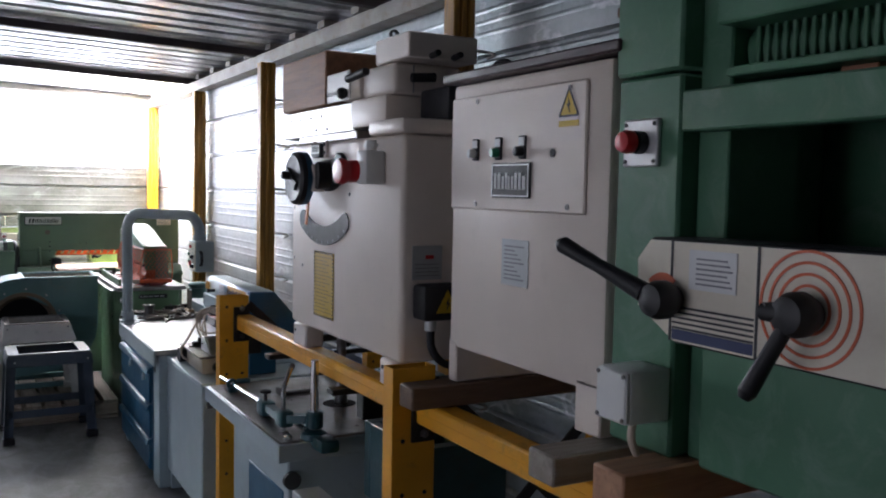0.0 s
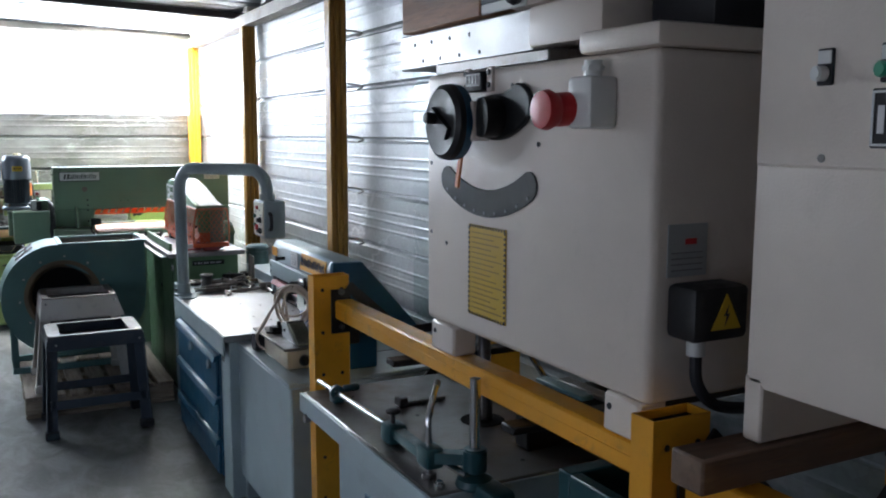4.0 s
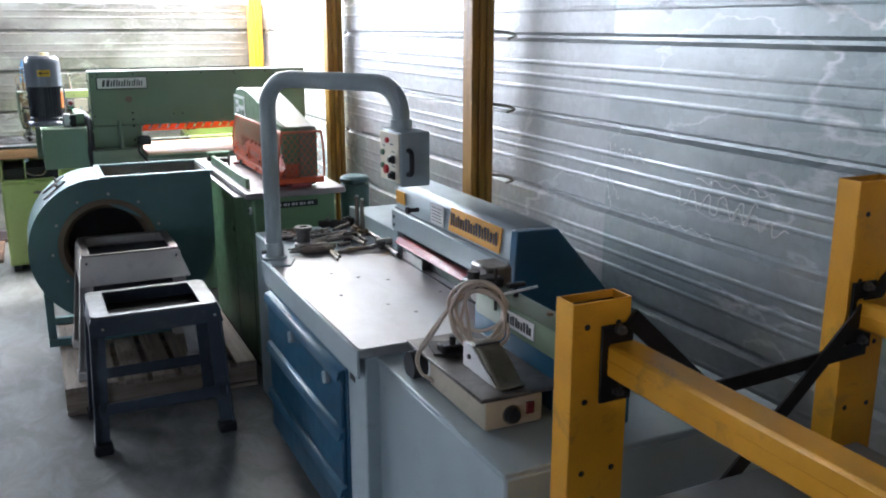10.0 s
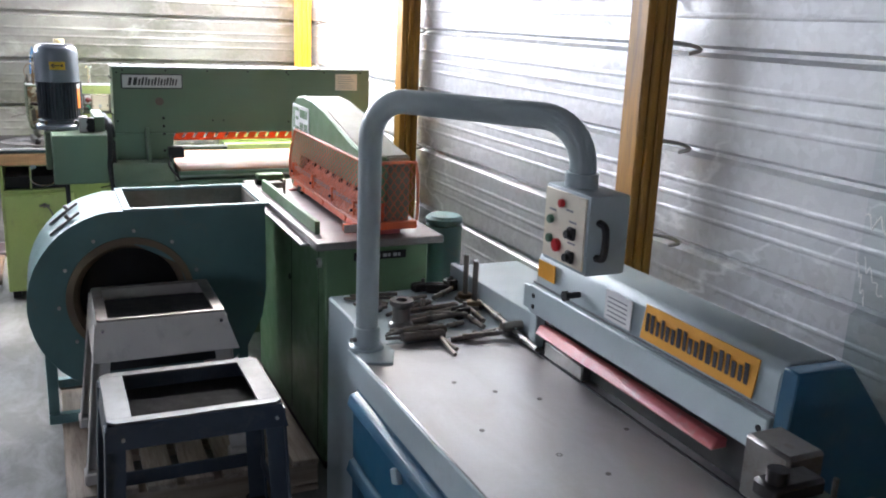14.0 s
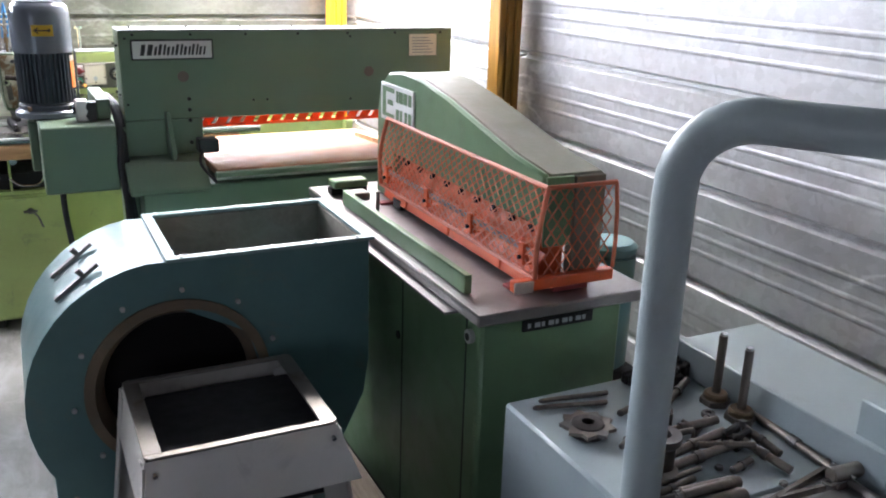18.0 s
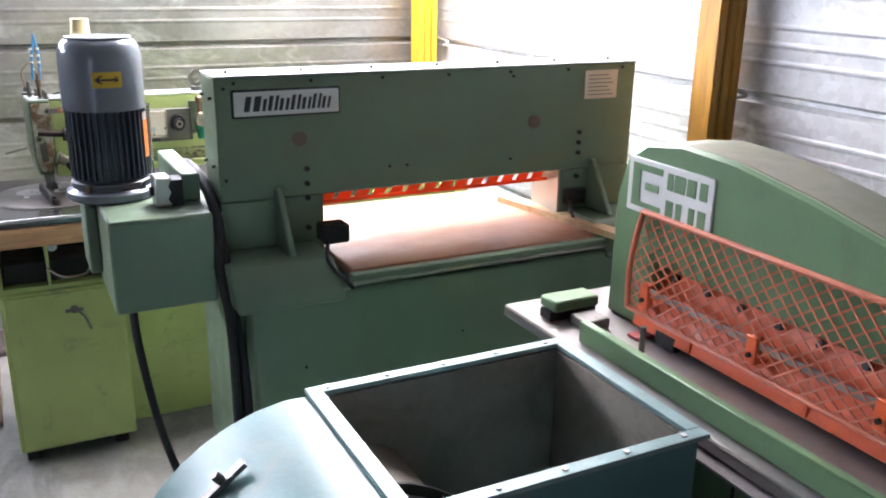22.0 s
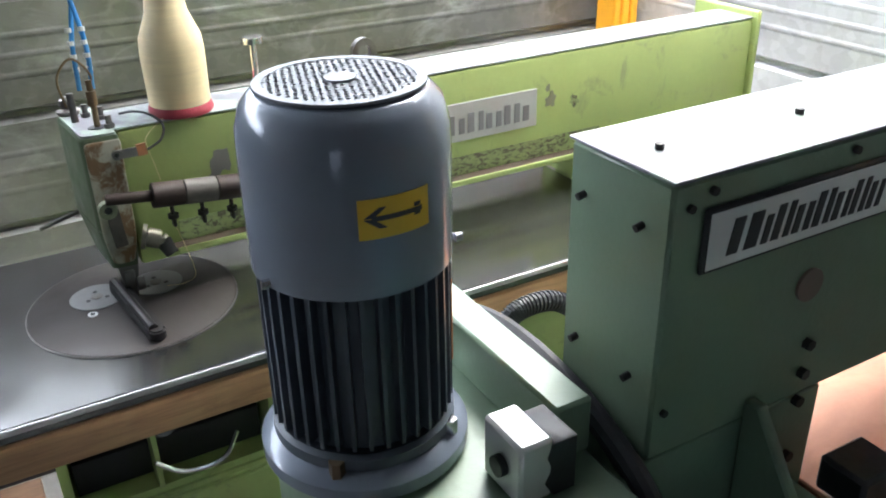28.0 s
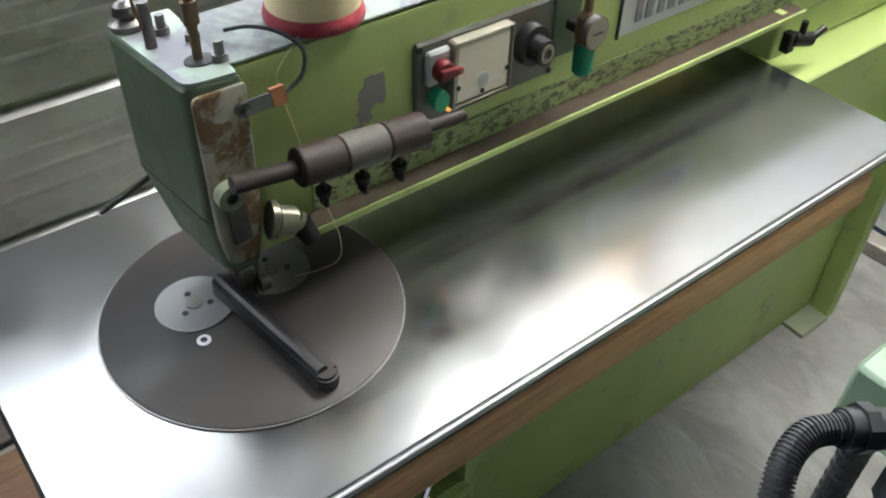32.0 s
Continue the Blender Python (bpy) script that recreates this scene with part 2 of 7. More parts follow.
DUSTHOOD = material("dusty_olive_paint", (0.2, 0.205, 0.15), 0.5, 0, 0.12, 4, 90, 0.2, (0.28, 0.25, 0.2), 0.45, (1, 1, 1), 0.56, 0.0, 0.12)
TEALP = material("scuffed_teal_edge", (0.26, 0.38, 0.39), 0.38, 0.1, 0.15, 12, 90, 0.15, (0.12, 0.2, 0.2), 0.5)
STEELB = material("grey_turned_steel", (0.075, 0.068, 0.056), 0.68, 0.0, 0.3, 14, 120, 0.25, (0.12, 0.1, 0.075), 0.6)
REDDK = material("dark_red_plastic", (0.14, 0.01, 0.012), 0.45, 0, 0.1, 8)
PLUGM = material("brown_blank_plug", (0.17, 0.12, 0.1), 0.5, 0, 0.1, 9)
RUSTRING = material("rusty_inlet_ring", (0.2, 0.15, 0.1), 0.6, 0.1, 0.25, 7, 90, 0.3, (0.1, 0.13, 0.13), 0.5)
TOOLST = material("oily_tool_steel", (0.24, 0.21, 0.185), 0.33, 0.85, 0.2, 9, 120, 0.1, (0.07, 0.05, 0.04), 0.6)
OILY = material("black_oily_iron", (0.035, 0.03, 0.028), 0.42, 0.4, 0.25, 12, 120, 0.15, (0.08, 0.05, 0.03), 0.4)
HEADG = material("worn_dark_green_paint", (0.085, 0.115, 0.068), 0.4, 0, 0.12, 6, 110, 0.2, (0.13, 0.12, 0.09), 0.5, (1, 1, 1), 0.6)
for greasy in (BUSHM, RUSTP, SCUFF, HEADG):
    greasy.node_tree.nodes["Principled BSDF"].inputs["Specular IOR Level"].default_value = 0.2
TEAL = material("teal_paint", (0.12, 0.24, 0.245), 0.3, 0, 0.12, 4, 90, 0.15, (0.25, 0.22, 0.16), 0.4, (1, 1, 1), 0.64)
PALEBLUE = material("pale_blue_grey_paint", (0.405, 0.485, 0.51), 0.38, 0, 0.08, 4, 130, 0.12, (0.22, 0.24, 0.25), 0.4, (1, 1, 1), 0.66)
BLUE = material("deep_blue_paint", (0.016, 0.1, 0.185), 0.32, 0, 0.12, 4, 90, 0.1, (0.08, 0.13, 0.16), 0.35, (1, 1, 1), 0.64)
SLATE = material("slate_blue_paint", (0.07, 0.09, 0.12), 0.4, 0, 0.1, 6, 90, 0.12, (0.2, 0.2, 0.2), 0.35)
MOTOR = material("motor_grey_paint", (0.19, 0.22, 0.27), 0.2, 0.1, 0.04, 3, 120, 0.05, (0.12, 0.13, 0.15), 0.12)
# the cowl's paint darkened to offset strong light from above on the grille
GRILLE = material("toned_down_grille_paint", (0.13, 0.145, 0.17), 0.55, 0.0, 0.1, 9, 120, 0.1, (0.08, 0.085, 0.09), 0.4)
MOTORD = material("motor_fin_paint", (0.07, 0.085, 0.11), 0.4, 0.1, 0.1, 8, 90, 0.15)
STEEL = material("worn_steel_top", (0.56, 0.56, 0.565), 0.4, 0.75, 0.12, 3.0, 150, 0.05, (0.4, 0.385, 0.37), 0.5, (1, 0.5, 1), 0.52, 0.0, 0.16)
STEELD = material("dark_steel", (0.2, 0.19, 0.185), 0.38, 0.85, 0.2, 9, 120, 0.12, (0.14, 0.09, 0.06), 0.6)
POLISHED = material("polished_steel_table", (0.26, 0.262, 0.258), 0.24, 0.95, 0.06, 2.2, 160, 0.025, (0.2, 0.19, 0.175), 0.25, (1, 1, 1), 0.5, 0.0, 0.3)
CAST = material("rusty_cast_iron", (0.2, 0.19, 0.178), 0.38, 0.65, 0.22, 5, 90, 0.15, (0.16, 0.105, 0.07), 0.55)
TEALD = material("dark_teal_enamel", (0.022, 0.085, 0.1), 0.35, 0, 0.15, 12, 120, 0.15, (0.05, 0.05, 0.045), 0.4)
GALVP = material("bare_folded_steel", (0.4, 0.385, 0.36), 0.36, 0.75, 0.08, 4, 120, 0.06, (0.4, 0.4, 0.4), 0.4)
CHROME = material("bright_steel", (0.66, 0.66, 0.66), 0.18, 1.0, 0.06, 8, 90, 0.03)
BLACK = material("black_plastic", (0.014, 0.014, 0.016), 0.5, 0, 0.15, 8, 120, 0.1)
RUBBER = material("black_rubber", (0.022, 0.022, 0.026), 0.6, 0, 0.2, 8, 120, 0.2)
DEEPBLACK = material("deep_black_plastic", (0.008, 0.008, 0.009), 0.38, 0, 0.15, 8, 120, 0.08)
DEEPBLACK.node_tree.nodes["Principled BSDF"].inputs["Specular IOR Level"].default_value = 0.25
# near-black that paints the deep shade within openings, bores and hollow parts
SHADEBLACK = material("shade_black", (0.012, 0.011, 0.011), 0.8, 0, 0.2, 8, 120, 0.2)
SHADEBLACK.node_tree.nodes["Principled BSDF"].inputs["Specular IOR Level"].default_value = 0.1
IRON = material("black_bar_steel", (0.03, 0.028, 0.028), 0.45, 0.5, 0.2, 8, 120, 0.15)
RED = material("red_plastic", (0.55, 0.015, 0.02), 0.32, 0, 0.06, 8)
REDBAR = material("faded_red_bar", (0.45, 0.1, 0.1), 0.4, 0, 0.15, 9, 90, 0.1, (0.3, 0.25, 0.25), 0.5)
ORANGE = material("orange_red_paint", (0.74, 0.125, 0.035), 0.42, 0, 0.1, 8, 120, 0.12, (0.3, 0.1, 0.05), 0.45)
ORANGED = material("dusty_orange_paint", (0.62, 0.17, 0.085), 0.5, 0, 0.12, 9, 120, 0.12, (0.42, 0.3, 0.24), 0.5)
PALEWORN = material("worn_pale_bar_end", (0.6, 0.52, 0.46), 0.5, 0.1, 0.2, 30, 120, 0.2, (0.5, 0.12, 0.06), 0.6)
RUSTO = material("orange_rust", (0.3, 0.12, 0.045), 0.7, 0, 0.3, 30, 140, 0.3, (0.1, 0.05, 0.03), 0.6)
METRIM = material("aged_grey_cream", (0.3, 0.28, 0.22), 0.5, 0, 0.1, 20, 120, 0.1)
KNOBM = material("worn_polished_knob", (0.3, 0.285, 0.22), 0.34, 0.7, 0.2, 20, 120, 0.15, (0.1, 0.08, 0.055), 0.6)
PLATER = material("stained_steel_plate", (0.2, 0.185, 0.17), 0.38, 0.65, 0.2, 6, 120, 0.12, (0.09, 0.07, 0.055), 0.6, (1, 1, 1), 0.52)
CREAMD = material("soiled_cream_plastic", (0.52, 0.46, 0.35), 0.5, 0, 0.12, 9, 120, 0.15, (0.3, 0.25, 0.18), 0.5)
SAGEW = material("worn_sage_paint", (0.22, 0.25, 0.16), 0.5, 0, 0.2, 25, 120, 0.25, (0.08, 0.065, 0.045), 0.6)
NEEDLED = material("grey_needle_disc", (0.2, 0.2, 0.2), 0.42, 0.5, 0.1, 10, 160, 0.06)
ORANGEP = material("orange_plastic", (0.72, 0.2, 0.03), 0.4, 0, 0.05, 8)
GREENB = material("green_plastic", (0.02, 0.3, 0.16), 0.3, 0, 0.05, 8)
WHITEP = material("white_plastic", (0.74, 0.74, 0.72), 0.4, 0, 0.04, 8)
PAPER = material("white_label", (0.74, 0.74, 0.73), 0.5, 0, 0.05, 12)
GREYPAPER = material("grey_label", (0.5, 0.52, 0.53), 0.4, 0.2, 0.06, 12)
INK = material("grey_print", (0.22, 0.22, 0.24), 0.6, 0, 0.05, 9)
BLACKINK = material("black_print", (0.03, 0.03, 0.035), 0.5, 0, 0.05, 9)
LABELY = material("yellow_label", (0.62, 0.4, 0.02), 0.45, 0, 0.06, 9)
SIGNO = material("orange_sign", (0.75, 0.34, 0.02), 0.45, 0, 0.06, 9)
STRIPE = material("blue_stripe", (0.03, 0.045, 0.12), 0.45, 0, 0.06, 9)
REDRING = material("red_print", (0.62, 0.13, 0.05), 0.5, 0, 0.06, 9)
ALU = material("aluminium_plate", (0.62, 0.62, 0.63), 0.38, 0.5, 0.05, 9)
WOODR = wood("red_brown_timber", (0.4, 0.2, 0.1), (0.2, 0.09, 0.05), 1)
WOODX = wood("dark_timber", (0.17, 0.1, 0.06), (0.07, 0.045, 0.03), 0)
WOODG = wood("grey_timber", (0.3, 0.26, 0.22), (0.16, 0.13, 0.11), 0)
PLY = wood("pale_plywood", (0.55, 0.38, 0.22), (0.34, 0.2, 0.1), 0)
PLYR = wood("reddish_plywood", (0.5, 0.27, 0.15), (0.3, 0.14, 0.08), 0)
WOODB = material("oiled_table_board", (0.44, 0.2, 0.115), 0.5, 0, 0.12, 5, 70, 0.2, (0.3, 0.12, 0.07), 0.55, (0.6, 1, 1), 0.54, 0.0, 0.12)
WOODE = wood("beech_edge_board", (0.6, 0.34, 0.17), (0.32, 0.16, 0.08), 0)
PALLETW = wood("pallet_wood", (0.4, 0.32, 0.24), (0.18, 0.13, 0.1), 0)
THREAD = material("cream_thread", (0.8, 0.66, 0.38), 0.55, 0, 0.06, 6, 40, 0.5, None, 0, (2, 2, 30))
REDTHREAD = material("red_cone_base", (0.3, 0.03, 0.045), 0.55, 0, 0.25, 30, 160, 0.4)
CABLE = material("beige_cable", (0.62, 0.52, 0.42), 0.5, 0, 0.06, 9)
BRASS = material("aged_brass", (0.22, 0.155, 0.095), 0.4, 0.8, 0.2, 12, 90, 0.1)
BLUETUBE = material("blue_hose", (0.05, 0.25, 0.6), 0.3, 0, 0.05, 9)
CORK = material("felt_disc", (0.045, 0.04, 0.037), 0.42, 0.0, 0.05, 3, 160, 0.08, (0.05, 0.044, 0.04), 0.15, (1, 1, 1), 0.5)
CORK.node_tree.nodes["Principled BSDF"].inputs["Specular IOR Level"].default_value = 0.2
AMBER = plain_glow("amber_pilot_light", (1, 0.45, 0.08), 1.2)
GUARDO = material("translucent_orange_guard", (0.8, 0.14, 0.03), 0.4, 0, 0.06, 8)
gt, gm_ = GUARDO.node_tree.nodes.new("ShaderNodeBsdfTranslucent"), GUARDO.node_tree.nodes.new("ShaderNodeMixShader")
gt.inputs[0].default_value = (0.95, 0.2, 0.04, 1)
gm_.inputs[0].default_value = 0.6
GUARDO.node_tree.links.new(GUARDO.node_tree.nodes["Principled BSDF"].outputs[0], gm_.inputs[1])
GUARDO.node_tree.links.new(gt.outputs[0], gm_.inputs[2])
GUARDO.node_tree.links.new(gm_.outputs[0], GUARDO.node_tree.nodes["Material Output"].inputs[0])
GLASSG = material("green_bowl", (0.01, 0.2, 0.11), 0.1, 0, 0.05, 9)


# ---- shapes ----
ORIGIN = {}


def thing(name, label, category, at, group="", kind=""):
    ob = new(name)
    ob.location, ob.empty_display_size = at, 0.05
    ORIGIN[ob.name] = Vector(at)
    return tagged(ob, label, category, group, kind)


def part(name, bm, mat, parent=None, label="", at=None, crease=0.62):
    """Link a bmesh as one mesh object under a thing or a part; the coordinates are the world's."""
    base = ORIGIN[parent.name] if parent else Vector(at or (0, 0, 0))
    bmesh.ops.translate(bm, verts=bm.verts, vec=-base)
    me = bpy.data.meshes.new(name)
    for f in bm.faces:
        f.smooth = True
    for e in bm.edges:
        e.smooth = e.calc_face_angle(0) < crease
    bm.to_mesh(me)
    bm.free()
    me.materials.append(mat)
    ob = new(name, me)
    if parent:
        ob.parent = parent
    else:
        ob.location = base
    ORIGIN[ob.name] = base
    return tagged(ob, label)


def setting(name, bm, mat, label, category):
    return tagged(part(name, bm, mat, crease=0.05), label, category, "", "structure")


def join(*many):
    out = many[0]
    for b in many[1:]:
        me = bpy.data.meshes.new("joined")
        b.to_mesh(me)
        out.from_mesh(me)
        bpy.data.meshes.remove(me)
        b.free()
    return out


def box(x0, x1, y0, y1, z0, z1, bev=0.003, seg=1):
    bm = bmesh.new()
    bmesh.ops.create_cube(bm, size=1)
    bmesh.ops.scale(bm, verts=bm.verts, vec=(x1 - x0, y1 - y0, z1 - z0))
    bmesh.ops.translate(bm, verts=bm.verts, vec=((x0 + x1) / 2, (y0 + y1) / 2, (z0 + z1) / 2))
    if bev:
        bev = min(bev, 0.45 * min(x1 - x0, y1 - y0, z1 - z0))
        bmesh.ops.bevel(bm, geom=list(bm.edges), offset=bev, segments=seg, profile=0.5, affect="EDGES")
    if seg > 1:
        for f in bm.faces:
            f.smooth = True
    return bm


def prism(pts, axis, a, b, bev=0.002):
    """A closed outline pushed along an axis; pts are the two other axes in order."""
    bm = bmesh.new()
    i = "xyz".index(axis)

    def place(p, v):
        q = list(p)
        q.insert(i, v)
        return bm.verts.new(q)
    lo, hi = [place(p, a) for p in pts], [place(p, b) for p in pts]
    n = len(pts)
    bm.faces.new(lo), bm.faces.new(hi)
    for k in range(n):
        bm.faces.new((lo[k], lo[(k + 1) % n], hi[(k + 1) % n], hi[k]))
    bmesh.ops.recalc_face_normals(bm, faces=bm.faces)
    if bev:
        bmesh.ops.bevel(bm, geom=[e for e in bm.edges if e.calc_face_angle(0) > 0.6], offset=bev, segments=1, affect="EDGES")
    return bm


def rounded(pts, radii, n=6):
    """An outline with each corner turned by its own radius."""
    out = []
    for i, (p, r) in enumerate(zip(pts, radii)):
        p, a, b = Vector(p), Vector(pts[i - 1]), Vector(pts[(i + 1) % len(pts)])
        u, v = (a - p).normalized() * r, (b - p).normalized() * r
        for k in range(n + 1):
            t = k / n
            out.append(tuple(p + u * (1 - t) ** 2 + v * t ** 2))
    return out


def cyl(p, q, r, seg=20, r2=None, bev=0.0):
    p, q = Vector(p), Vector(q)
    bm = bmesh.new()
    bmesh.ops.create_cone(bm, cap_ends=True, segments=seg, radius1=r, radius2=r if r2 is None else r2, depth=(q - p).length)
    if bev:
        bmesh.ops.bevel(bm, geom=[e for e in bm.edges if e.calc_face_angle(0) > 1], offset=bev, segments=2, affect="EDGES")
    for f in bm.faces:
        f.smooth = len(f.verts) == 4
    bmesh.ops.transform(bm, matrix=Matrix.Translation((p + q) / 2) @ (q - p).to_track_quat("Z", "Y").to_matrix().to_4x4(), verts=bm.verts)
    return bm


def tube(points, r, seg=10, closed=False):
    """A round bar along a smooth line through the points."""
    pts = [Vector(p) for p in points]
    bm = bmesh.new()
    rings, n = [], len(pts)
    up = Vector((0.123, 0.31, 0.94))
    for i, p in enumerate(pts):
        a = pts[(i - 1) % n] if closed else pts[max(i - 1, 0)]
        c = pts[(i + 1) % n] if closed else pts[min(i + 1, n - 1)]
        d = (c - a).normalized()
        u = d.cross(up)
        u = (u if u.length > 0.05 else d.cross(Vector((1, 0, 0)))).normalized()
        w = d.cross(u)
        up = w if w.dot(up) > 0 else -w
        u = d.cross(up).normalized()
        w = d.cross(u)
        rings.append([bm.verts.new(p + r * (math.cos(k * math.tau / seg) * u + math.sin(k * math.tau / seg) * w)) for k in range(seg)])
    for i in range(n if closed else n - 1):
        a, b = rings[i], rings[(i + 1) % n]
        for k in range(seg):
            bm.faces.new((a[k], a[(k + 1) % seg], b[(k + 1) % seg], b[k])).smooth = True
    if not closed:
        bm.faces.new(rings[0]), bm.faces.new(rings[-1])
    bmesh.ops.recalc_face_normals(bm, faces=bm.faces)
    return bm


def curve(points, steps=6):
    """Points of a smooth line through the given ones."""
    p = [Vector(v) for v in points]
    p = [2 * p[0] - p[1], *p, 2 * p[-1] - p[-2]]
    out = []
    for i in range(1, len(p) - 2):
        a, b, c, d = p[i - 1:i + 3]
        for k in range(steps):
            t = k / steps
            out.append(0.5 * (2 * b + (c - a) * t + (2 * a - 5 * b + 4 * c - d) * t * t + (3 * b - a - 3 * c + d) * t ** 3))
    return out + [p[-2]]


def lathe(profile, centre, axis="z", seg=32, hollow=False):
    """A turned body: (radius, height) pairs about an axis through centre; hollow joins the ends."""
    bm = bmesh.new()
    rings = []
    for r, h in profile:
        ring = []
        for k in range(seg):
            c, s = r * math.cos(k * math.tau / seg), r * math.sin(k * math.tau / seg)
            v = {"z": (c, s, h), "x": (h, c, s), "y": (s, h, c)}[axis]
            ring.append(bm.verts.new(Vector(centre) + Vector(v)))
        rings.append(ring)
    for a, b in zip(rings, rings[1:] + ([rings[0]] if hollow else [])):
        for k in range(seg):
            bm.faces.new((a[k], a[(k + 1) % seg], b[(k + 1) % seg], b[k])).smooth = True
    if not hollow:
        bm.faces.new(rings[0]), bm.faces.new(rings[-1])
    bmesh.ops.recalc_face_normals(bm, faces=bm.faces)
    return bm


def ringplate(centre, axis, r0, r1, t, seg=40, a0=0, a1=360):
    """A flat ring or a piece of one, t thick along the axis."""
    bm = bmesh.new()
    full = a1 - a0 >= 360
    n = seg if full else seg + 1
    rows = []
    for k in range(n):
        an = radians(a0 + (a1 - a0) * k / seg)
        row = []
        for r, h in ((r0, 0), (r1, 0), (r1, t), (r0, t)):
            c, s = r * math.cos(an), r * math.sin(an)
            v = {"z": (c, s, h), "x": (h, c, s), "y": (c, h, s)}[axis]
            row.append(bm.verts.new(Vector(centre) + Vector(v)))
        rows.append(row)
    for k in range(n if full else n - 1):
        a, b = rows[k], rows[(k + 1) % n]
        for j in range(4):
            bm.faces.new((a[j], a[(j + 1) % 4], b[(j + 1) % 4], b[j]))
    if not full:
        bm.faces.new(rows[0]), bm.faces.new(rows[-1])
    bmesh.ops.recalc_face_normals(bm, faces=bm.faces)
    return bm


def strip(p, q, w, t, side=(0, 0, 1)):
    """A flat bar from p to q, w wide along side and t thick."""
    p, q = Vector(p), Vector(q)
    d = (q - p).normalized()
    s = Vector(side)
    s = (s - d * s.dot(d)).normalized()
    n = d.cross(s)
    bm = bmesh.new()
    ring = [[bm.verts.new(e + s * a * w / 2 + n * b * t / 2) for a, b in ((-1, -1), (1, -1), (1, 1), (-1, 1))] for e in (p, q)]
    bm.faces.new(ring[0]), bm.faces.new(ring[1])
    for k in range(4):
        bm.faces.new((ring[0][k], ring[0][(k + 1) % 4], ring[1][(k + 1) % 4], ring[1][k]))
    bmesh.ops.recalc_face_normals(bm, faces=bm.faces)
    return bm


def corrugated(pts, axis, a, b, thick):
    """A folded sheet: an open outline given thickness and pushed along an axis."""
    back = [(p[0] + thick[0], p[1] + thick[1]) for p in reversed(pts)]
    bm = bmesh.new()
    i = "xyz".index(axis)

    def place(p, v):
        q = list(p)
        q.insert(i, v)
        return bm.verts.new(q)
    rows = [[place(p, v) for p in list(pts) + back] for v in (a, b)]
    n = len(rows[0])
    for k in range(n):
        bm.faces.new((rows[0][k], rows[0][(k + 1) % n], rows[1][(k + 1) % n], rows[1][k]))
    bmesh.ops.recalc_face_normals(bm, faces=bm.faces)
    return bm


def bolt(parent, p, axis, r=0.006, mat=None, name="bolt", h=0.006):
    d = Vector({"x": (1, 0, 0), "y": (0, 1, 0), "z": (0, 0, 1), "-x": (-1, 0, 0), "-y": (0, -1, 0)}[axis])
    return part(name, cyl(Vector(p), Vector(p) + d * h, r, 8, r * 0.85), mat or STEELD, parent)


def lettering(name, parent, mat, axis, at, span, rise, widths, t=0.0012, lean=0.0):
    """Plain slanted bars in place of a trade name: one or two a sign, of uneven height. axis: the face's normal."""
    gap = 0.3 * sum(widths) / len(widths)
    k, pos, bars = span / (sum(widths) + gap * (len(widths) - 1)), 0.0, None
    for n, w in enumerate(widths):
        cuts = ((0, 1),) if w < 1.2 else ((0, 0.36), (0.58, 1))
        for m, (c0, c1) in enumerate(cuts):
            u0, u1 = (pos + w * c0) * k, (pos + w * c1) * k
            v0, v1 = (0.0, rise * (1.0 if n == 0 or m == n % 2 else 0.8))
            bar = [(u0 + lean * v0, v0), (u1 + lean * v0, v0), (u1 + lean * v1, v1), (u0 + lean * v1, v1)]
            if axis == "-x":
                bm = prism([(at[1] - u, at[2] + v) for u, v in bar], "x", at[0] - t, at[0], 0)
            else:
                bm = prism([(at[0] + u, at[2] + v) for u, v in bar], "y", at[1] - t, at[1], 0)
            bars = bm if bars is None else join(bars, bm)
        pos += w + gap
    return part(name, bars, mat, parent)


# ---- the shed ----
XW, YE, XL, YB = 1.925, 9.43, -3.6, -3.2
PITCH = 0.285


def wall_profile(z0, z1, flat, out, first=0.063):
    """Heights and depths of the wall sheet: wide bays, deep grooves, three fine creases a bay."""
    pts, z = [(flat, z0)], first
    while z < z1 - 0.06:
        if z > z0 + 0.03:
            pts += [(flat, z - 0.02), (flat + out * 0.02, z - 0.007), (flat + out * 0.021, z + 0.004), (flat, z + 0.014)]
            for k in (0.095, 0.143, 0.19):
                if z + k < z1 - 0.03:
                    pts += [(flat, z + k - 0.009), (flat - out * 0.0015, z + k - 0.003), (flat - out * 0.0015, z + k + 0.003), (flat, z + k + 0.009)]
        z += PITCH
    return pts + [(flat, z1)]


setting("floor", box(XL, 2.2, YB, YE + 0.1, -0.12, 0, 0), CONCRETE, "worn grey concrete floor with stains", "floor")
setting("ground", box(-60, 60, -60, 80, -0.3, -0.125, 0), CONCRETE, "pale bare ground round the shed", "ground")
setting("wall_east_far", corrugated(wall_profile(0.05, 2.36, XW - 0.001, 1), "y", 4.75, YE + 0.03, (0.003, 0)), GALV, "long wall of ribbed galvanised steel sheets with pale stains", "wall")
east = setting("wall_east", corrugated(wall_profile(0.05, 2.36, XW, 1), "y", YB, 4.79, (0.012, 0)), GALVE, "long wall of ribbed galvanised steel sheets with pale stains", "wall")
# unseen wall, given the dark sheet to cut bounced light
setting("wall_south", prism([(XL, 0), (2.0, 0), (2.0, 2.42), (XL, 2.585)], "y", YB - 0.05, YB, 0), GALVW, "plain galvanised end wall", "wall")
# the shade below the bright strip is put into this wall's colour
setting("wall_north", corrugated(wall_profile(0.05, 1.69, YE, 1), "x", XL, 2.0, (0.012, 0)), GALVW, "ribbed steel end wall toned darker for its shade", "wall")
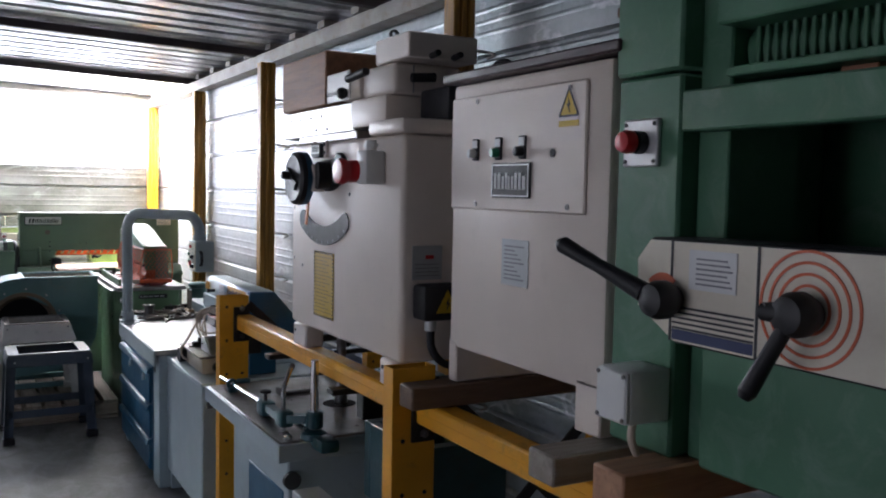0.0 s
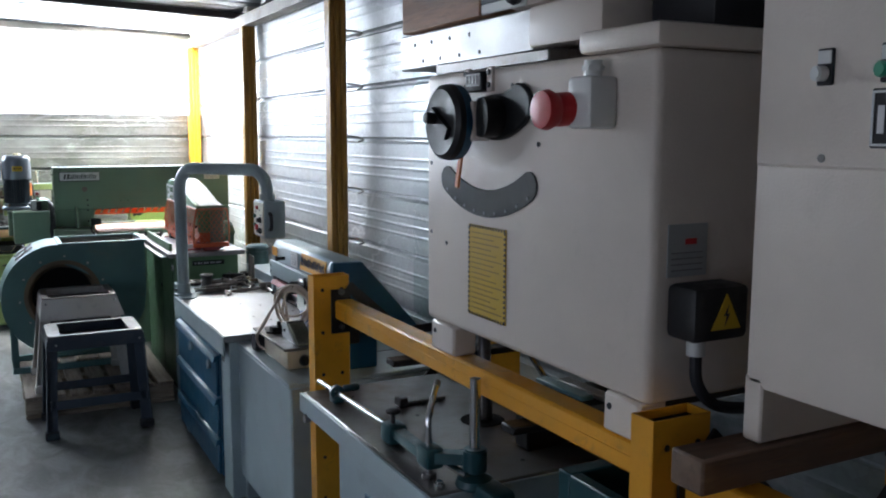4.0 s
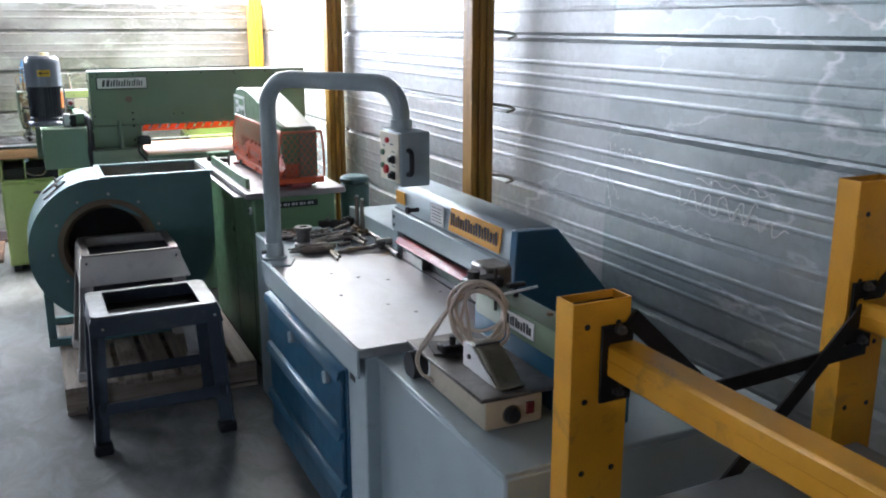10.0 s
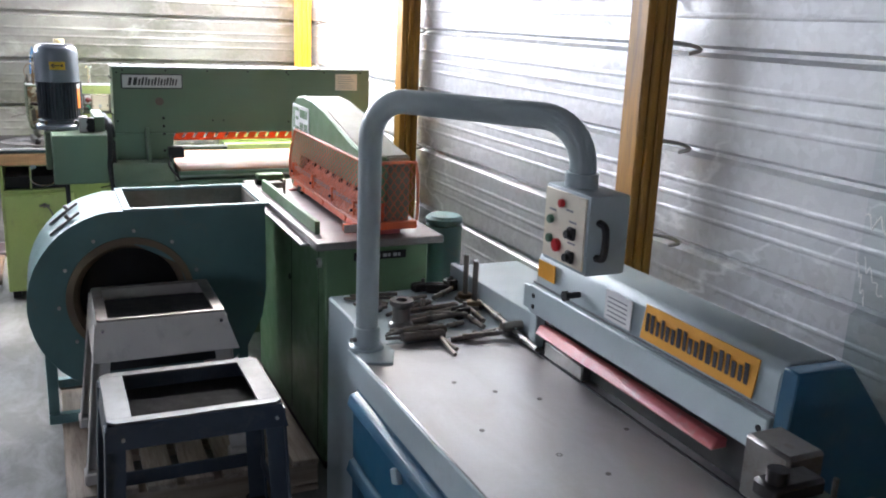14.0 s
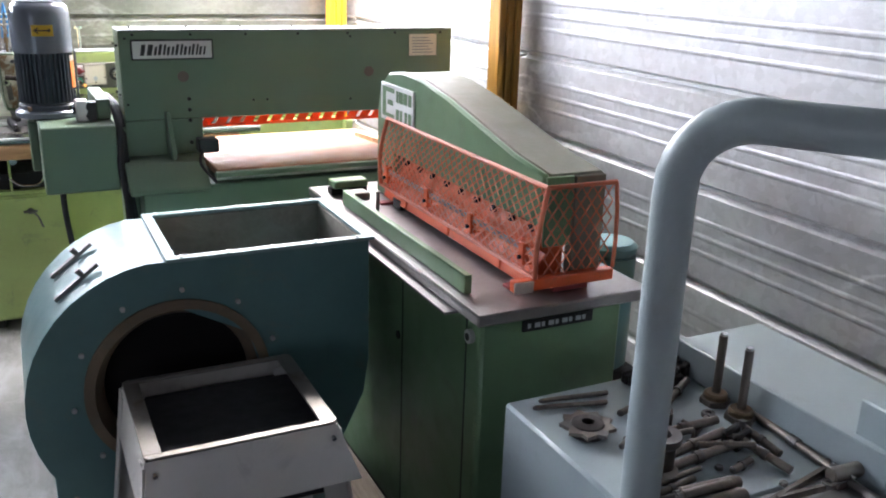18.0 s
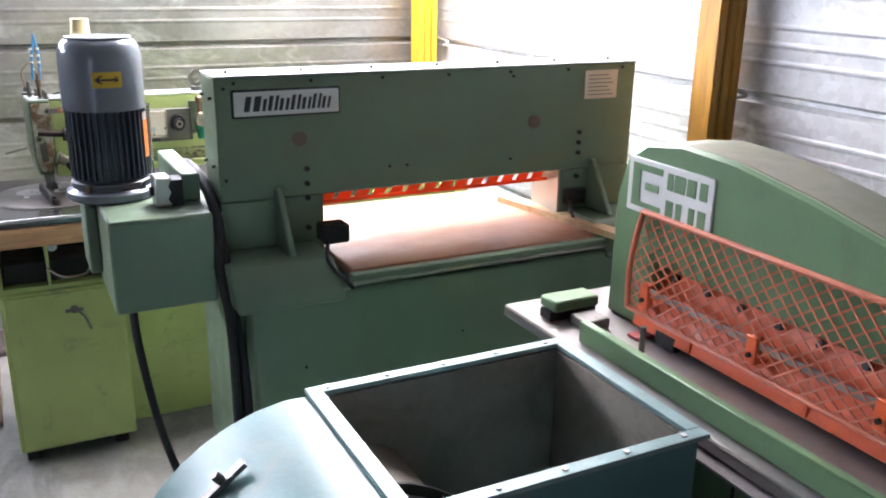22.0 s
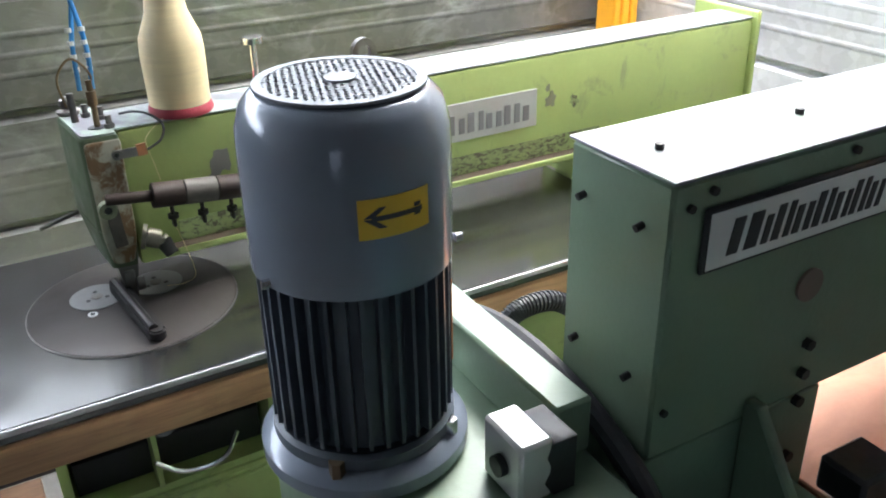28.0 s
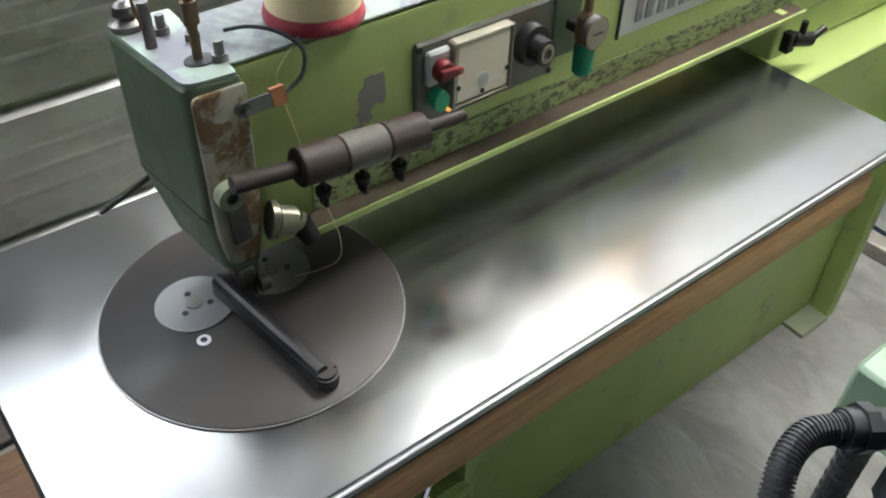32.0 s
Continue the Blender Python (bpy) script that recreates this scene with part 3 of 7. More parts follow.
setting("baseboard_north", prism([(9.24, 0.001), (9.24, 0.022), (9.25, 0.03), (9.418, 0.05), (9.418, 0.001)], "x", -3.2, 0.4, 0.003), PURLIN, "dark painted sill at the foot of the end wall", "trim")
board = thing("floor_board", "stained brown board lying on the floor by the end wall", "board", (-0.65, 8.9, 0))
for k in range(3):
    part("plank", box(-1.15, -0.09, 8.62 + 0.2 * k, 8.813 + 0.2 * k, 0.001, 0.022 + 0.002 * (k % 2), 0.003), WOODX, board)
setting("wall_strip", corrugated(wall_profile(1.685, 2.4, YE + 0.018, 1), "x", -3.1, 1.9, (0.003, 0)), FIBRE, "bright translucent ribbed strip at the top of the end wall", "wall")
north_top = join(prism([(XL, 1.691), (-3.1, 1.691), (-3.1, 2.575), (XL, 2.585)], "y", YE, YE + 0.02, 0), prism([(-3.1, 2.401), (2.0, 2.401), (2.0, 2.42), (-3.1, 2.575)], "y", YE, YE + 0.03, 0), box(1.9, 2.0, YE, YE + 0.02, 1.691, 2.4, 0))
setting("wall_north_top", north_top, GALV, "plain galvanised flashing at the top of the end wall", "wall")


def tide_mark(y0, z0, y1, z1, amp, n, r, seed):
    """A wandering pale line that dried limewater left on the wall sheet."""
    dry = random.Random(seed)
    pts = []
    for k in range(n * 2):
        f = k / (n * 2 - 1)
        swing = amp * (1 if k % 4 < 2 else -1) * dry.uniform(0.3, 1.1)
        pts.append((1.9232, y0 + (y1 - y0) * (f + dry.uniform(-0.03, 0.03)), z0 + (z1 - z0) * f + swing))
    mark = tube(curve(pts, 5), r * 1.5, 6)
    for v in mark.verts:
        v.co.x = 1.9232 + (v.co.x - 1.9232) * 0.25
    part("tide_mark", mark, LIMEMARK, east, "pale dried limewater line")


tide_mark(4.391, 1.024, 4.05, 1.027, 0.028, 11, 0.0016, 3)
tide_mark(4.297, 1.088, 3.997, 1.086, 0.008, 9, 0.0014, 4)
tide_mark(4.754, 1.129, 4.554, 1.116, 0.017, 10, 0.0017, 5)
tide_mark(4.551, 0.936, 4.211, 0.929, 0.006, 12, 0.0013, 6)
tide_mark(4.76, 1.053, 4.716, 0.939, 0.012, 8, 0.0013, 7)
tide_mark(4.736, 1.04, 4.67, 0.958, 0.012, 7, 0.0012, 8)
tide_mark(4.189, 1.023, 3.948, 0.992, 0.022, 9, 0.0014, 9)

# side wall with an open sliding-door gap
D0, D1, DH = 0.25, 2.85, 2.2
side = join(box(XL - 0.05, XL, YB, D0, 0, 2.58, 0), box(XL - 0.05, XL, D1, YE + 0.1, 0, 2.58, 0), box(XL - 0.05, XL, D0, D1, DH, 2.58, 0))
# unseen wall, also in the dark sheet so that it bounces less light
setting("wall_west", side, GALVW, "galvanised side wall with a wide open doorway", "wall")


def roof_z(x):
    return 2.425 + (1.95 - x) * 0.03


SX0, SX1, SY0, SY1 = 0.86, 1.9, 8.1, 9.2


def roof_sheet(x0, x1, y0, y1):
    """Ribbed roof sheet over a rectangle, ribs running across the shed."""
    bm = bmesh.new()
    prof, y = [], y0
    while y < y1 - 0.2:
        prof += [(y, 0.0), (y + 0.03, 0.0), (y + 0.06, 0.038), (y + 0.085, 0.038), (y + 0.115, 0.0), (y + 0.165, 0.0), (y + 0.17, 0.006), (y + 0.175, 0.0)]
        y += 0.23
    prof.append((y1, 0.0))
    rows = [[bm.verts.new((x, yy, roof_z(x) + h + up)) for yy, h in prof] for x in (x0, x1) for up in (0, 0.004)]
    for a, b in ((0, 2), (1, 3)):
        for k in range(len(prof) - 1):
            bm.faces.new((rows[a][k], rows[a][k + 1], rows[b][k + 1], rows[b][k]))
    return bm


roof = join(roof_sheet(XL - 0.2, 2.12, YB - 0.1, SY0), roof_sheet(XL - 0.2, SX0, SY0, SY1), roof_sheet(SX1, 2.12, SY0, SY1), roof_sheet(XL - 0.2, 2.12, SY1, YE + 0.2))
setting("ceiling", roof, ROOFM, "ribbed galvanised steel roof sheets seen from below", "ceiling")
# out of view; added to block sun and high sky at the doorway
setting("awning", box(XL - 2.8, XL - 0.205, D0 - 2.5, D1 + 2.5, 2.5, 2.54, 0), ROOFM, "unseen awning added to keep sun and high sky out of the doorway", "roof")
setting("skylight", roof_sheet(SX0, SX1, SY0, SY1), FIBRE, "bright translucent ribbed roof sheets", "skylight")


def slope_beam(y0, y1, drop, mat, label):
    b = prism([(XL, roof_z(XL) - drop), (1.9, roof_z(1.9) - drop), (1.9, roof_z(1.9) - 0.004), (XL, roof_z(XL) - 0.004)], "y", y0, y1, 0.002)
    return tagged(part("roof_purlin", b, mat), label, "beam", "roof purlins", "structure")


for py in (-2.1, 0.0, 1.9, 3.8, 5.7, 7.6):
    slope_beam(py, py + 0.06, 0.05, PURLIN, "dark painted steel purlin under the roof sheets")
slope_beam(9.345, 9.41, 0.06, BEAMGREY, "weathered steel beam at the roof's end")
eave = thing("eave_beam", "weathered grey steel beam along the wall top", "beam", (1.88, 3, 2.31), "", "structure")
part("beam", box(1.80, 1.90, YB, 9.35, 2.305, 2.385, 0.003), BEAMGREY, eave)
y = -2.9
while y < 9.2:
    part("cleat", box(1.79, 1.88, y, y + 0.1, 2.389, 2.424 + 0.002 * (int(y * 7) % 2), 0.002), BEAMGREY, eave)
    y += 0.46
# posts of folded steel along the long wall
for px, py, mat in ((1.735, 5.39, OCHRE), (1.8, 7.4, OCHRE), (1.775, 9.25, YELLOW), (1.735, 2.95, OCHRE), (1.735, 0.6, OCHRE), (1.735, -1.6, OCHRE)):
    post = thing("wall_post", "ochre painted folded steel post against the wall sheets", "post", (px + 0.05, py + 0.04, 0), "wall posts", "structure")
    part("web", box(px + 0.004, px + 0.1, py + 0.012, py + 0.09, 0, 2.304, 0.002), mat, post)
    for i in range(3):
        part("flange", box(px + 0.034 * i, px + 0.034 * i + 0.028, py, py + 0.03, 0, 2.304, 0.005), mat, post)
    z = 0.348
    while z < 2.3:
        part("girt_clip", tube(curve([(px + 0.1, py + 0.05, z + 0.02), (1.9, py + 0.02, z + 0.012), (1.918, py - 0.012, z), (1.9, py + 0.015, z - 0.012)], 4), 0.006, 6), GALVP, post, "bright bent clip that holds the wall sheet")
        z += PITCH
base = setting("baseboard", box(1.86, 1.915, YB, 9.3, 0, 0.045, 0.004), BEAMGREY, "steel angle along the wall's foot", "trim")


# ---- yellow rack ----
rack = thing("storage_rack", "yellow painted steel rack with black cross braces carrying machines", "rack", (1.3, 2.0, 0))


def rack_post(x, y, top):
    p = part("post", join(box(x, x + 0.122, y, y + 0.004, 0, top, 0.001), box(x, x + 0.122, y + 0.051, y + 0.055, 0, top, 0.001),
                          box(x, x + 0.004, y + 0.0035, y + 0.0515, 0, top, 0), box(x + 0.118, x + 0.122, y + 0.0035, y + 0.0515, 0, top, 0)), YELLOW, rack)
    # black core painted for the shade within the hollow post
    part("shade_core", box(x + 0.005, x + 0.117, y + 0.005, y + 0.05, 0.01, top - 0.015, 0), SHADEBLACK, p)
    part("foot", box(x - 0.02, x + 0.142, y - 0.03, y + 0.085, 0, 0.008, 0.002), YELLOW, p)
    z = 0.18
    while z < top - 0.04:
        for dx in (0.03, 0.095):
            part("hole", cyl((x + dx, y - 0.0008, z), (x + dx, y + 0.003, z), 0.006, 10), BLACK, p)
        z += 0.14
    return p


for x, y, top in ((0.974, 3.512, 1.065), (0.98, 1.905, 1.068), (0.98, 0.3, 1.068), (1.64, 3.512, 1.228), (1.64, 1.905, 1.228), (1.64, 0.3, 1.228)):
    rack_post(x, y, top)
for a, b in ((1.962, 3.51), (0.357, 1.903)):
    for x in (1.045, 1.66):
        r = part("rail", join(box(x, x + 0.062, a, b, 0.922, 0.985, 0.006), box(x - 0.0015, x, a, b, 0.952, 0.956, 0)), YELLOW, rack)
        for y, s in ((a, 1), (b, -1)):
            part("bracket", box(x - 0.014, x + 0.053, min(y, y + s * 0.006), max(y, y + s * 0.006), 0.875, 1.02, 0.001), IRON, r, "black steel end bracket")
            for z in (0.897, 1.012):
                part("bolt", join(cyl((x + 0.02, y - 0.004 * s, z), (x + 0.02, y + 0.024 * s, z), 0.006, 10), cyl((x + 0.02, y + 0.007 * s, z), (x + 0.02, y + 0.015 * s, z), 0.011, 6)), STEELD, r)
for y in (3.54, 1.93, 0.325):
    part("brace", strip((1.09, y - 0.035, 1.03), (1.66, y - 0.035, 0.5), 0.034, 0.006), IRON, rack, "black flat steel brace")
    part("brace", strip((1.74, y - 0.045, 1.03), (1.09, y - 0.045, 0.42), 0.034, 0.006), IRON, rack, "black flat steel brace")
part("brace", strip((1.28, 3.495, 0.86), (1.7, 3.505, 0.875), 0.03, 0.006), IRON, rack, "black flat steel brace")
for y in (2.35, 2.95):
    part("cross_beam", box(1.0, 1.72, y, y + 0.05, 0.9, 0.918, 0.003), IRON, rack)


def timber(x0, x1, y0, y1, z0, z1, mat, label):
    t = tagged(part("timber_block", box(x0, x1, y0, y1, z0, z1, 0.004), mat, None, "", ((x0 + x1) / 2, (y0 + y1) / 2, z0)), label, "timber")
    return t


timber(0.975, 1.75, 1.79, 1.86, 0.987, 1.044, WOODX, "dark brown timber beam across the yellow rack")
timber(0.955, 1.75, 1.2, 1.28, 0.987, 1.044, WOODG, "grey weathered timber beam across the yellow rack")
timber(0.965, 1.75, 1.025, 1.105, 0.987, 1.062, PLYR, "reddish plywood block under the green machine")
timber(0.99, 1.75, 0.42, 0.5, 0.987, 1.062, PLYR, "reddish plywood block under the green machine")


# ---- cream control cabinet machine ----
cab = thing("boring_machine_cabinet", "cream textured steel machine cabinet on timber beams", "machine", (1.35, 1.54, 1.045))
body = part("body", join(box(1.1, 1.62, 1.245, 1.837, 1.13, 1.772, 0.012, 2), box(1.1, 1.62, 1.8, 1.837, 1.0455, 1.15, 0.004), box(1.1, 1.62, 1.25, 1.33, 1.0455, 1.15, 0.004)), CREAM, cab)
part("lid", box(1.075, 1.66, 1.2, 1.85, 1.774, 1.797, 0.004), PURPLE, cab, "dark brown lid")
panel = part("door_panel", box(1.092, 1.101, 1.308, 1.828, 1.474, 1.738, 0.004), CREAM, cab)
for y in (1.71, 1.36):
    for z in (1.488, 1.724):
        part("screw", cyl((1.09, y, z), (1.093, y, z), 0.006, 8), STEELD, panel)
for y, col in ((1.71, WHITEP), (1.613, GREENB), (1.519, BLACK)):
    sw = part("switch", box(1.087, 1.093, y - 0.013, y + 0.013, 1.587, 1.637, 0.002), BLACK, panel)
    part("legend_plate", box(1.0855, 1.0885, y - 0.011, y + 0.011, 1.616, 1.634, 0.001), PAPER, sw)
    part("knob", cyl((1.07, y + 0.002, 1.603), (1.088, y, 1.603), 0.0105, 14, None, 0.002), col, sw)
part("keyhole", cyl((1.0895, 1.412, 1.597), (1.093, 1.412, 1.597), 0.009, 14), BLACK, panel)
plate = part("name_plate", box(1.087, 1.0925, 1.486, 1.636, 1.503, 1.58, 0.003), BLACK, panel, "black name plate with white frame")
part("frame", join(*(box(1.0855, 1.0875, a, b, c, d, 0) for a, b, c, d in ((1.489, 1.633, 1.574, 1.577), (1.489, 1.633, 1.506, 1.509), (1.489, 1.492, 1.509, 1.574), (1.63, 1.633, 1.509, 1.574)))), ALU, plate)
lettering("lettering", plate, PAPER, "-x", (1.087, 1.624, 1.522), 0.122, 0.036, (3, 1, 2, 2.6, 2.8))


def warning(parent, centre, s, face="-x"):
    x, y, z = centre
    tri = [(0, 0.62 * s), (-0.55 * s, -0.38 * s), (0.55 * s, -0.38 * s)]
    big = [(a * 1.0, b) for a, b in tri]
    bolt_shape = [(0.06 * s, 0.3 * s), (-0.1 * s, 0.0), (0.0, 0.0), (-0.07 * s, -0.3 * s), (0.12 * s, 0.06 * s), (0.02 * s, 0.06 * s)]
    if face == "-x":
        w = part("warning_sign", prism([(y + a, z + b) for a, b in big], "x", x - 0.0015, x, 0), LABELY, parent, "yellow triangular warning sign")
        part("flash", prism([(y + a, z + b) for a, b in bolt_shape], "x", x - 0.0022, x - 0.0014, 0), BLACKINK, w)
        part("border", join(*(strip((x - 0.0018, y + big[i][0], z + big[i][1]), (x - 0.0018, y + big[i - 1][0], z + big[i - 1][1]), 0.07 * s, 0.001, (0, 1, 0.2)) for i in range(3))), BLACKINK, w)
    else:
        w = part("warning_sign", prism([(x + a, z + b) for a, b in big], "y", y - 0.0015, y, 0), LABELY, parent, "yellow triangular warning sign")
        part("flash", prism([(x + a, z + b) for a, b in bolt_shape], "y", y - 0.0022, y - 0.0014, 0), BLACKINK, w)
    return w


warning(panel, (1.092, 1.362, 1.69), 0.055)
part("caption", box(1.0905, 1.0915, 1.33, 1.394, 1.648, 1.66, 0), LABELY, panel)
sheet = part("data_sheet", box(1.098, 1.0995, 1.5, 1.603, 1.31, 1.412, 0.0005), GREYPAPER, cab, "printed data sheet")
for k in range(9):
    part("print_line", box(1.0972, 1.0982, 1.515 + 0.012 * (k * 5 % 4), 1.592, 1.323 + 0.009 * k, 1.3265 + 0.009 * k, 0), INK, sheet)
part("clamp", join(box(1.3, 1.42, 1.205, 1.245, 1.8, 1.88, 0.006), box(1.1, 1.32, 1.21, 1.24, 1.84, 1.86, 0.004)), WOODX, cab, "dark bracket on the lid")
part("clamp_lever", cyl((1.12, 1.225, 1.87), (1.24, 1.225, 1.872), 0.011, 10), BLACK, cab)

# ---- dark green press ----
gm = thing("green_press", "dark green cast machine with levers and dial panel", "machine", (1.4, 0.75, 1.062))
part("column", box(1.09, 1.5, 1.054, 1.214, 1.064, 1.722, 0.006), GREEND, gm)
part("upper_column", box(1.083, 1.5, 1.05, 1.216, 1.726, 2.02, 0.006), GREEND, gm)
part("rear_housing", box(1.45, 1.7, 0.2, 1.052, 1.064, 2.02, 0.006), GREEND, gm)
part("side_column", box(1.13, 1.3, 0.985, 1.0535, 1.064, 2.02, 0.004), GREEND, gm)
part("lower_body", box(1.1, 1.6, 0.2, 1.0, 1.064, 1.29, 0.006), GREEND, gm)
part("cross_bar", box(1.085, 1.13, 0.2, 1.05, 1.622, 1.69, 0.004), GREEND, gm)
part("upper_bar", box(1.09, 1.45, 0.2, 0.985, 1.788, 2.02, 0.004), GREEND, gm)
part("roller", cyl((1.2, 0.2, 1.755), (1.2, 0.98, 1.755), 0.042, 32), GREEND, gm, "fluted feed roller")
for k in range(44):
    a = 0.21 + k * 0.0172
    part("flute", box(1.152, 1.162, a, a + 0.009, 1.722, 1.79, 0.002), GREEND, gm)
part("roller_guard", box(1.1, 1.15, 0.2, 0.97, 1.706, 1.721, 0.003), GREEND, gm)
part("wood_piece", box(1.15, 1.25, 0.74, 0.8, 1.692, 1.714, 0.002), WOODR, gm)
part("far_column", box(1.1, 1.25, 0.2, 0.3, 1.29, 2.02, 0.004), GREEND, gm)
es = part("stop_plate", box(1.08, 1.091, 1.098, 1.186, 1.565, 1.648, 0.003), ALU, gm, "grey plate with a red stop button")
for y in (1.106, 1.178):
    for z in (1.574, 1.639):
        part("screw", cyl((1.078, y, z), (1.081, y, z), 0.004, 8), BLACK, es)
part("collar", cyl((1.062, 1.138, 1.607), (1.081, 1.138, 1.607), 0.02, 20), BLACK, es)
part("stop_button", lathe([(0.004, -0.028), (0.017, -0.026), (0.0205, -0.016), (0.0195, -0.004), (0.012, 0.0)], (1.062, 1.14, 1.607), "x", 24), RED, es, "red mushroom button")
pan = part("control_panel", prism([(0.45, 1.285), (0.962, 1.287), (1.046, 1.335), (1.05, 1.415), (1.018, 1.449), (0.45, 1.455)], "x", 1.002, 1.1, 0.003), BLACK, gm)
face = part("panel_face", prism([(0.45, 1.289), (0.96, 1.291), (1.041, 1.337), (1.045, 1.413), (1.016, 1.445), (0.45, 1.45)], "x", 0.998, 1.003, 0), CREAM2, pan, "ivory face with red rings")
for y in (0.965, 0.798):
    part("seam", box(0.9965, 0.9985, y, y + 0.004, 1.291, 1.448, 0), BLACKINK, face)
st = part("sticker", box(0.9965, 0.9985, 0.838, 0.93, 1.375, 1.435, 0), PAPER, face, "white dealer sticker")
for k in range(6):
    part("print_line", box(0.9955, 0.9968, 0.845 + 0.005 * (k % 3), 0.915, 1.383 + 0.0075 * k, 1.3855 + 0.0075 * k, 0), INK, st)
for k in range(5):
    part("stripe", box(0.9962, 0.9984, 0.805, 0.962, 1.343 - k * 0.008, 1.346 - k * 0.008, 0), BLACKINK, face)
part("blue_band", box(0.9962, 0.9984, 0.805, 0.962, 1.294, 1.31, 0), STRIPE, face)
for r in (0.03, 0.045, 0.06, 0.075):
    part("ring", ringplate((0.9964, 0.717, 1.37), "x", r, r + 0.004, 0.0015, 48), REDRING, face)
part("dial_arc", ringplate((0.9964, 0.985, 1.353), "x", 0.03, 0.042, 0.0015, 16, 40, 130), REDRING, face)


def lever(py, pz, ty, tz, parent, tip):
    lv = part("lever", lathe([(0.01, -0.055), (0.024, -0.05), (0.03, -0.035), (0.03, -0.018), (0.022, 0.0)], (0.996, py, pz), "x", 28), BLACK, parent, "black plastic lever")
    a, b = Vector((0.962, py, pz)), Vector((0.925, ty, tz))
    m1, m2 = a.lerp(b, 0.12), a.lerp(b, 0.62)
    part("arm", cyl(m1, m2, 0.0165 if not tip else 0.011, 16, 0.0115), BLACK, lv)
    part("grip", join(cyl(m2, b, 0.0118, 16, 0.0145 if not tip else 0.013), cyl(b, b + (b - a).normalized() * 0.01, 0.0145 if not tip else 0.013, 16, 0.008)), BLACK, lv)
    if tip:
        part("elbow", cyl((0.958, py + 0.002, pz + 0.002), (0.952, py + 0.04, pz), 0.016, 16, 0.012), BLACK, lv)
        part("cap_ring", cyl((0.951, py + 0.034, pz + 0.001), (0.947, py + 0.036, pz + 0.001), 0.011, 16), ALU, lv)
    return lv


lever(0.96, 1.356, 1.15, 1.429, pan, False)
lever(0.712, 1.366, 0.748, 1.262, pan, True)
jb = part("junction_box", box(1.0, 1.09, 1.055, 1.137, 1.13, 1.222, 0.006, 2), WHITEP, gm, "white plastic junction box")
part("cover", box(0.992, 1.003, 1.057, 1.135, 1.132, 1.22, 0.004), WHITEP, jb)
for y in (1.064, 1.128):
    for z in (1.139, 1.213):
        part("screw", cyl((0.99, y, z), (0.993, y, z), 0.004, 8), STEELD, jb)
part("cable", tube(curve([(1.03, 1.08, 1.131), (1.028, 1.08, 1.1), (1.045, 1.085, 1.07)]), 0.007), CABLE, jb)

# ---- cream tilting machine with handwheel ----
tm = thing("tilting_spindle_machine", "cream steel machine head with blue-rimmed handwheel standing on the yellow rack", "machine", (1.3, 2.4, 0.985))
hb = box(1.03, 1.62, 1.957, 2.8, 1.058, 1.662, 0.016, 3)
part("body", hb, CREAM, tm)
part("top_cover", box(1.028, 1.6, 1.955, 2.175, 1.664, 1.705, 0.01, 2), CREAM, tm)
part("tilt_mount", box(1.05, 1.5, 2.3, 2.79, 1.662, 1.69, 0.004), STEELD, tm)
for y, w in ((2.646, 0.12), (1.972, 0.1)):
    f = part("foot", box(1.026, 1.09, y, y + w, 0.9865, 1.06, 0.006), CREAM, tm)
    part("hole", cyl((1.024, y + 0.8 * w, 1.035), (1.028, y + 0.8 * w, 1.035), 0.006, 12), BLACK, f)
for y, z in ((2.77, 1.45), (2.77, 1.28), (2.69, 1.44), (2.69, 1.26), (2.3, 1.5), (2.77, 1.6), (2.4, 1.62)):
    part("hole", cyl((1.0285, y, z), (1.0315, y, z), 0.005, 10), BLACK, tm)
hw = part("handwheel", lathe([(0.055, -0.012), (0.072, -0.014), (0.082, -0.006), (0.084, 0.008), (0.076, 0.02), (0.06, 0.016)], (0.964, 2.572, 1.546), "x", 40), BLACK, tm, "black handwheel")
part("blue_ring", lathe([(0.076, 0.0), (0.0845, 0.002), (0.0825, 0.022), (0.074, 0.026)], (0.97, 2.572, 1.546), "x", 40), BLUE, hw, "blue wheel rim")
part("dish", lathe([(0.004, 0.0), (0.054, 0.0), (0.062, 0.012), (0.05, 0.016)], (0.958, 2.572, 1.546), "x", 32), DEEPBLACK, hw)
part("crank", cyl((0.918, 2.585, 1.556), (0.96, 2.582, 1.552), 0.013, 14, 0.011, 0.003), BLACK, hw)
part("grip_bar", strip((0.95, 2.61, 1.568), (0.95, 2.53, 1.52), 0.028, 0.016, (0, 0, 1)), BLACK, hw)
part("spindle", cyl((0.97, 2.572, 1.546), (1.03, 2.572, 1.546), 0.03, 20), STEELD, hw)
part("pointer", strip((1.005, 2.575, 1.475), (1.003, 2.59, 1.4), 0.014, 0.005, (0, 1, 0)), ORANGEP, hw, "orange pointer")
part("bearing_plate", box(0.985, 1.031, 2.488, 2.525, 1.505, 1.59, 0.006, 2), CREAM, tm)
part("sector_cover", prism([(2.515, 1.6), (2.463, 1.604), (2.425, 1.605), (2.395, 1.612), (2.37, 1.624), (2.35, 1.622), (2.33, 1.612), (2.316, 1.595), (2.312, 1.578), (2.32, 1.558), (2.338, 1.541), (2.37, 1.525), (2.4, 1.514), (2.43, 1.508), (2.461, 1.507), (2.508, 1.514)], "x", 1.016, 1.031, 0.004), DEEPBLACK, tm, "black plastic guard")
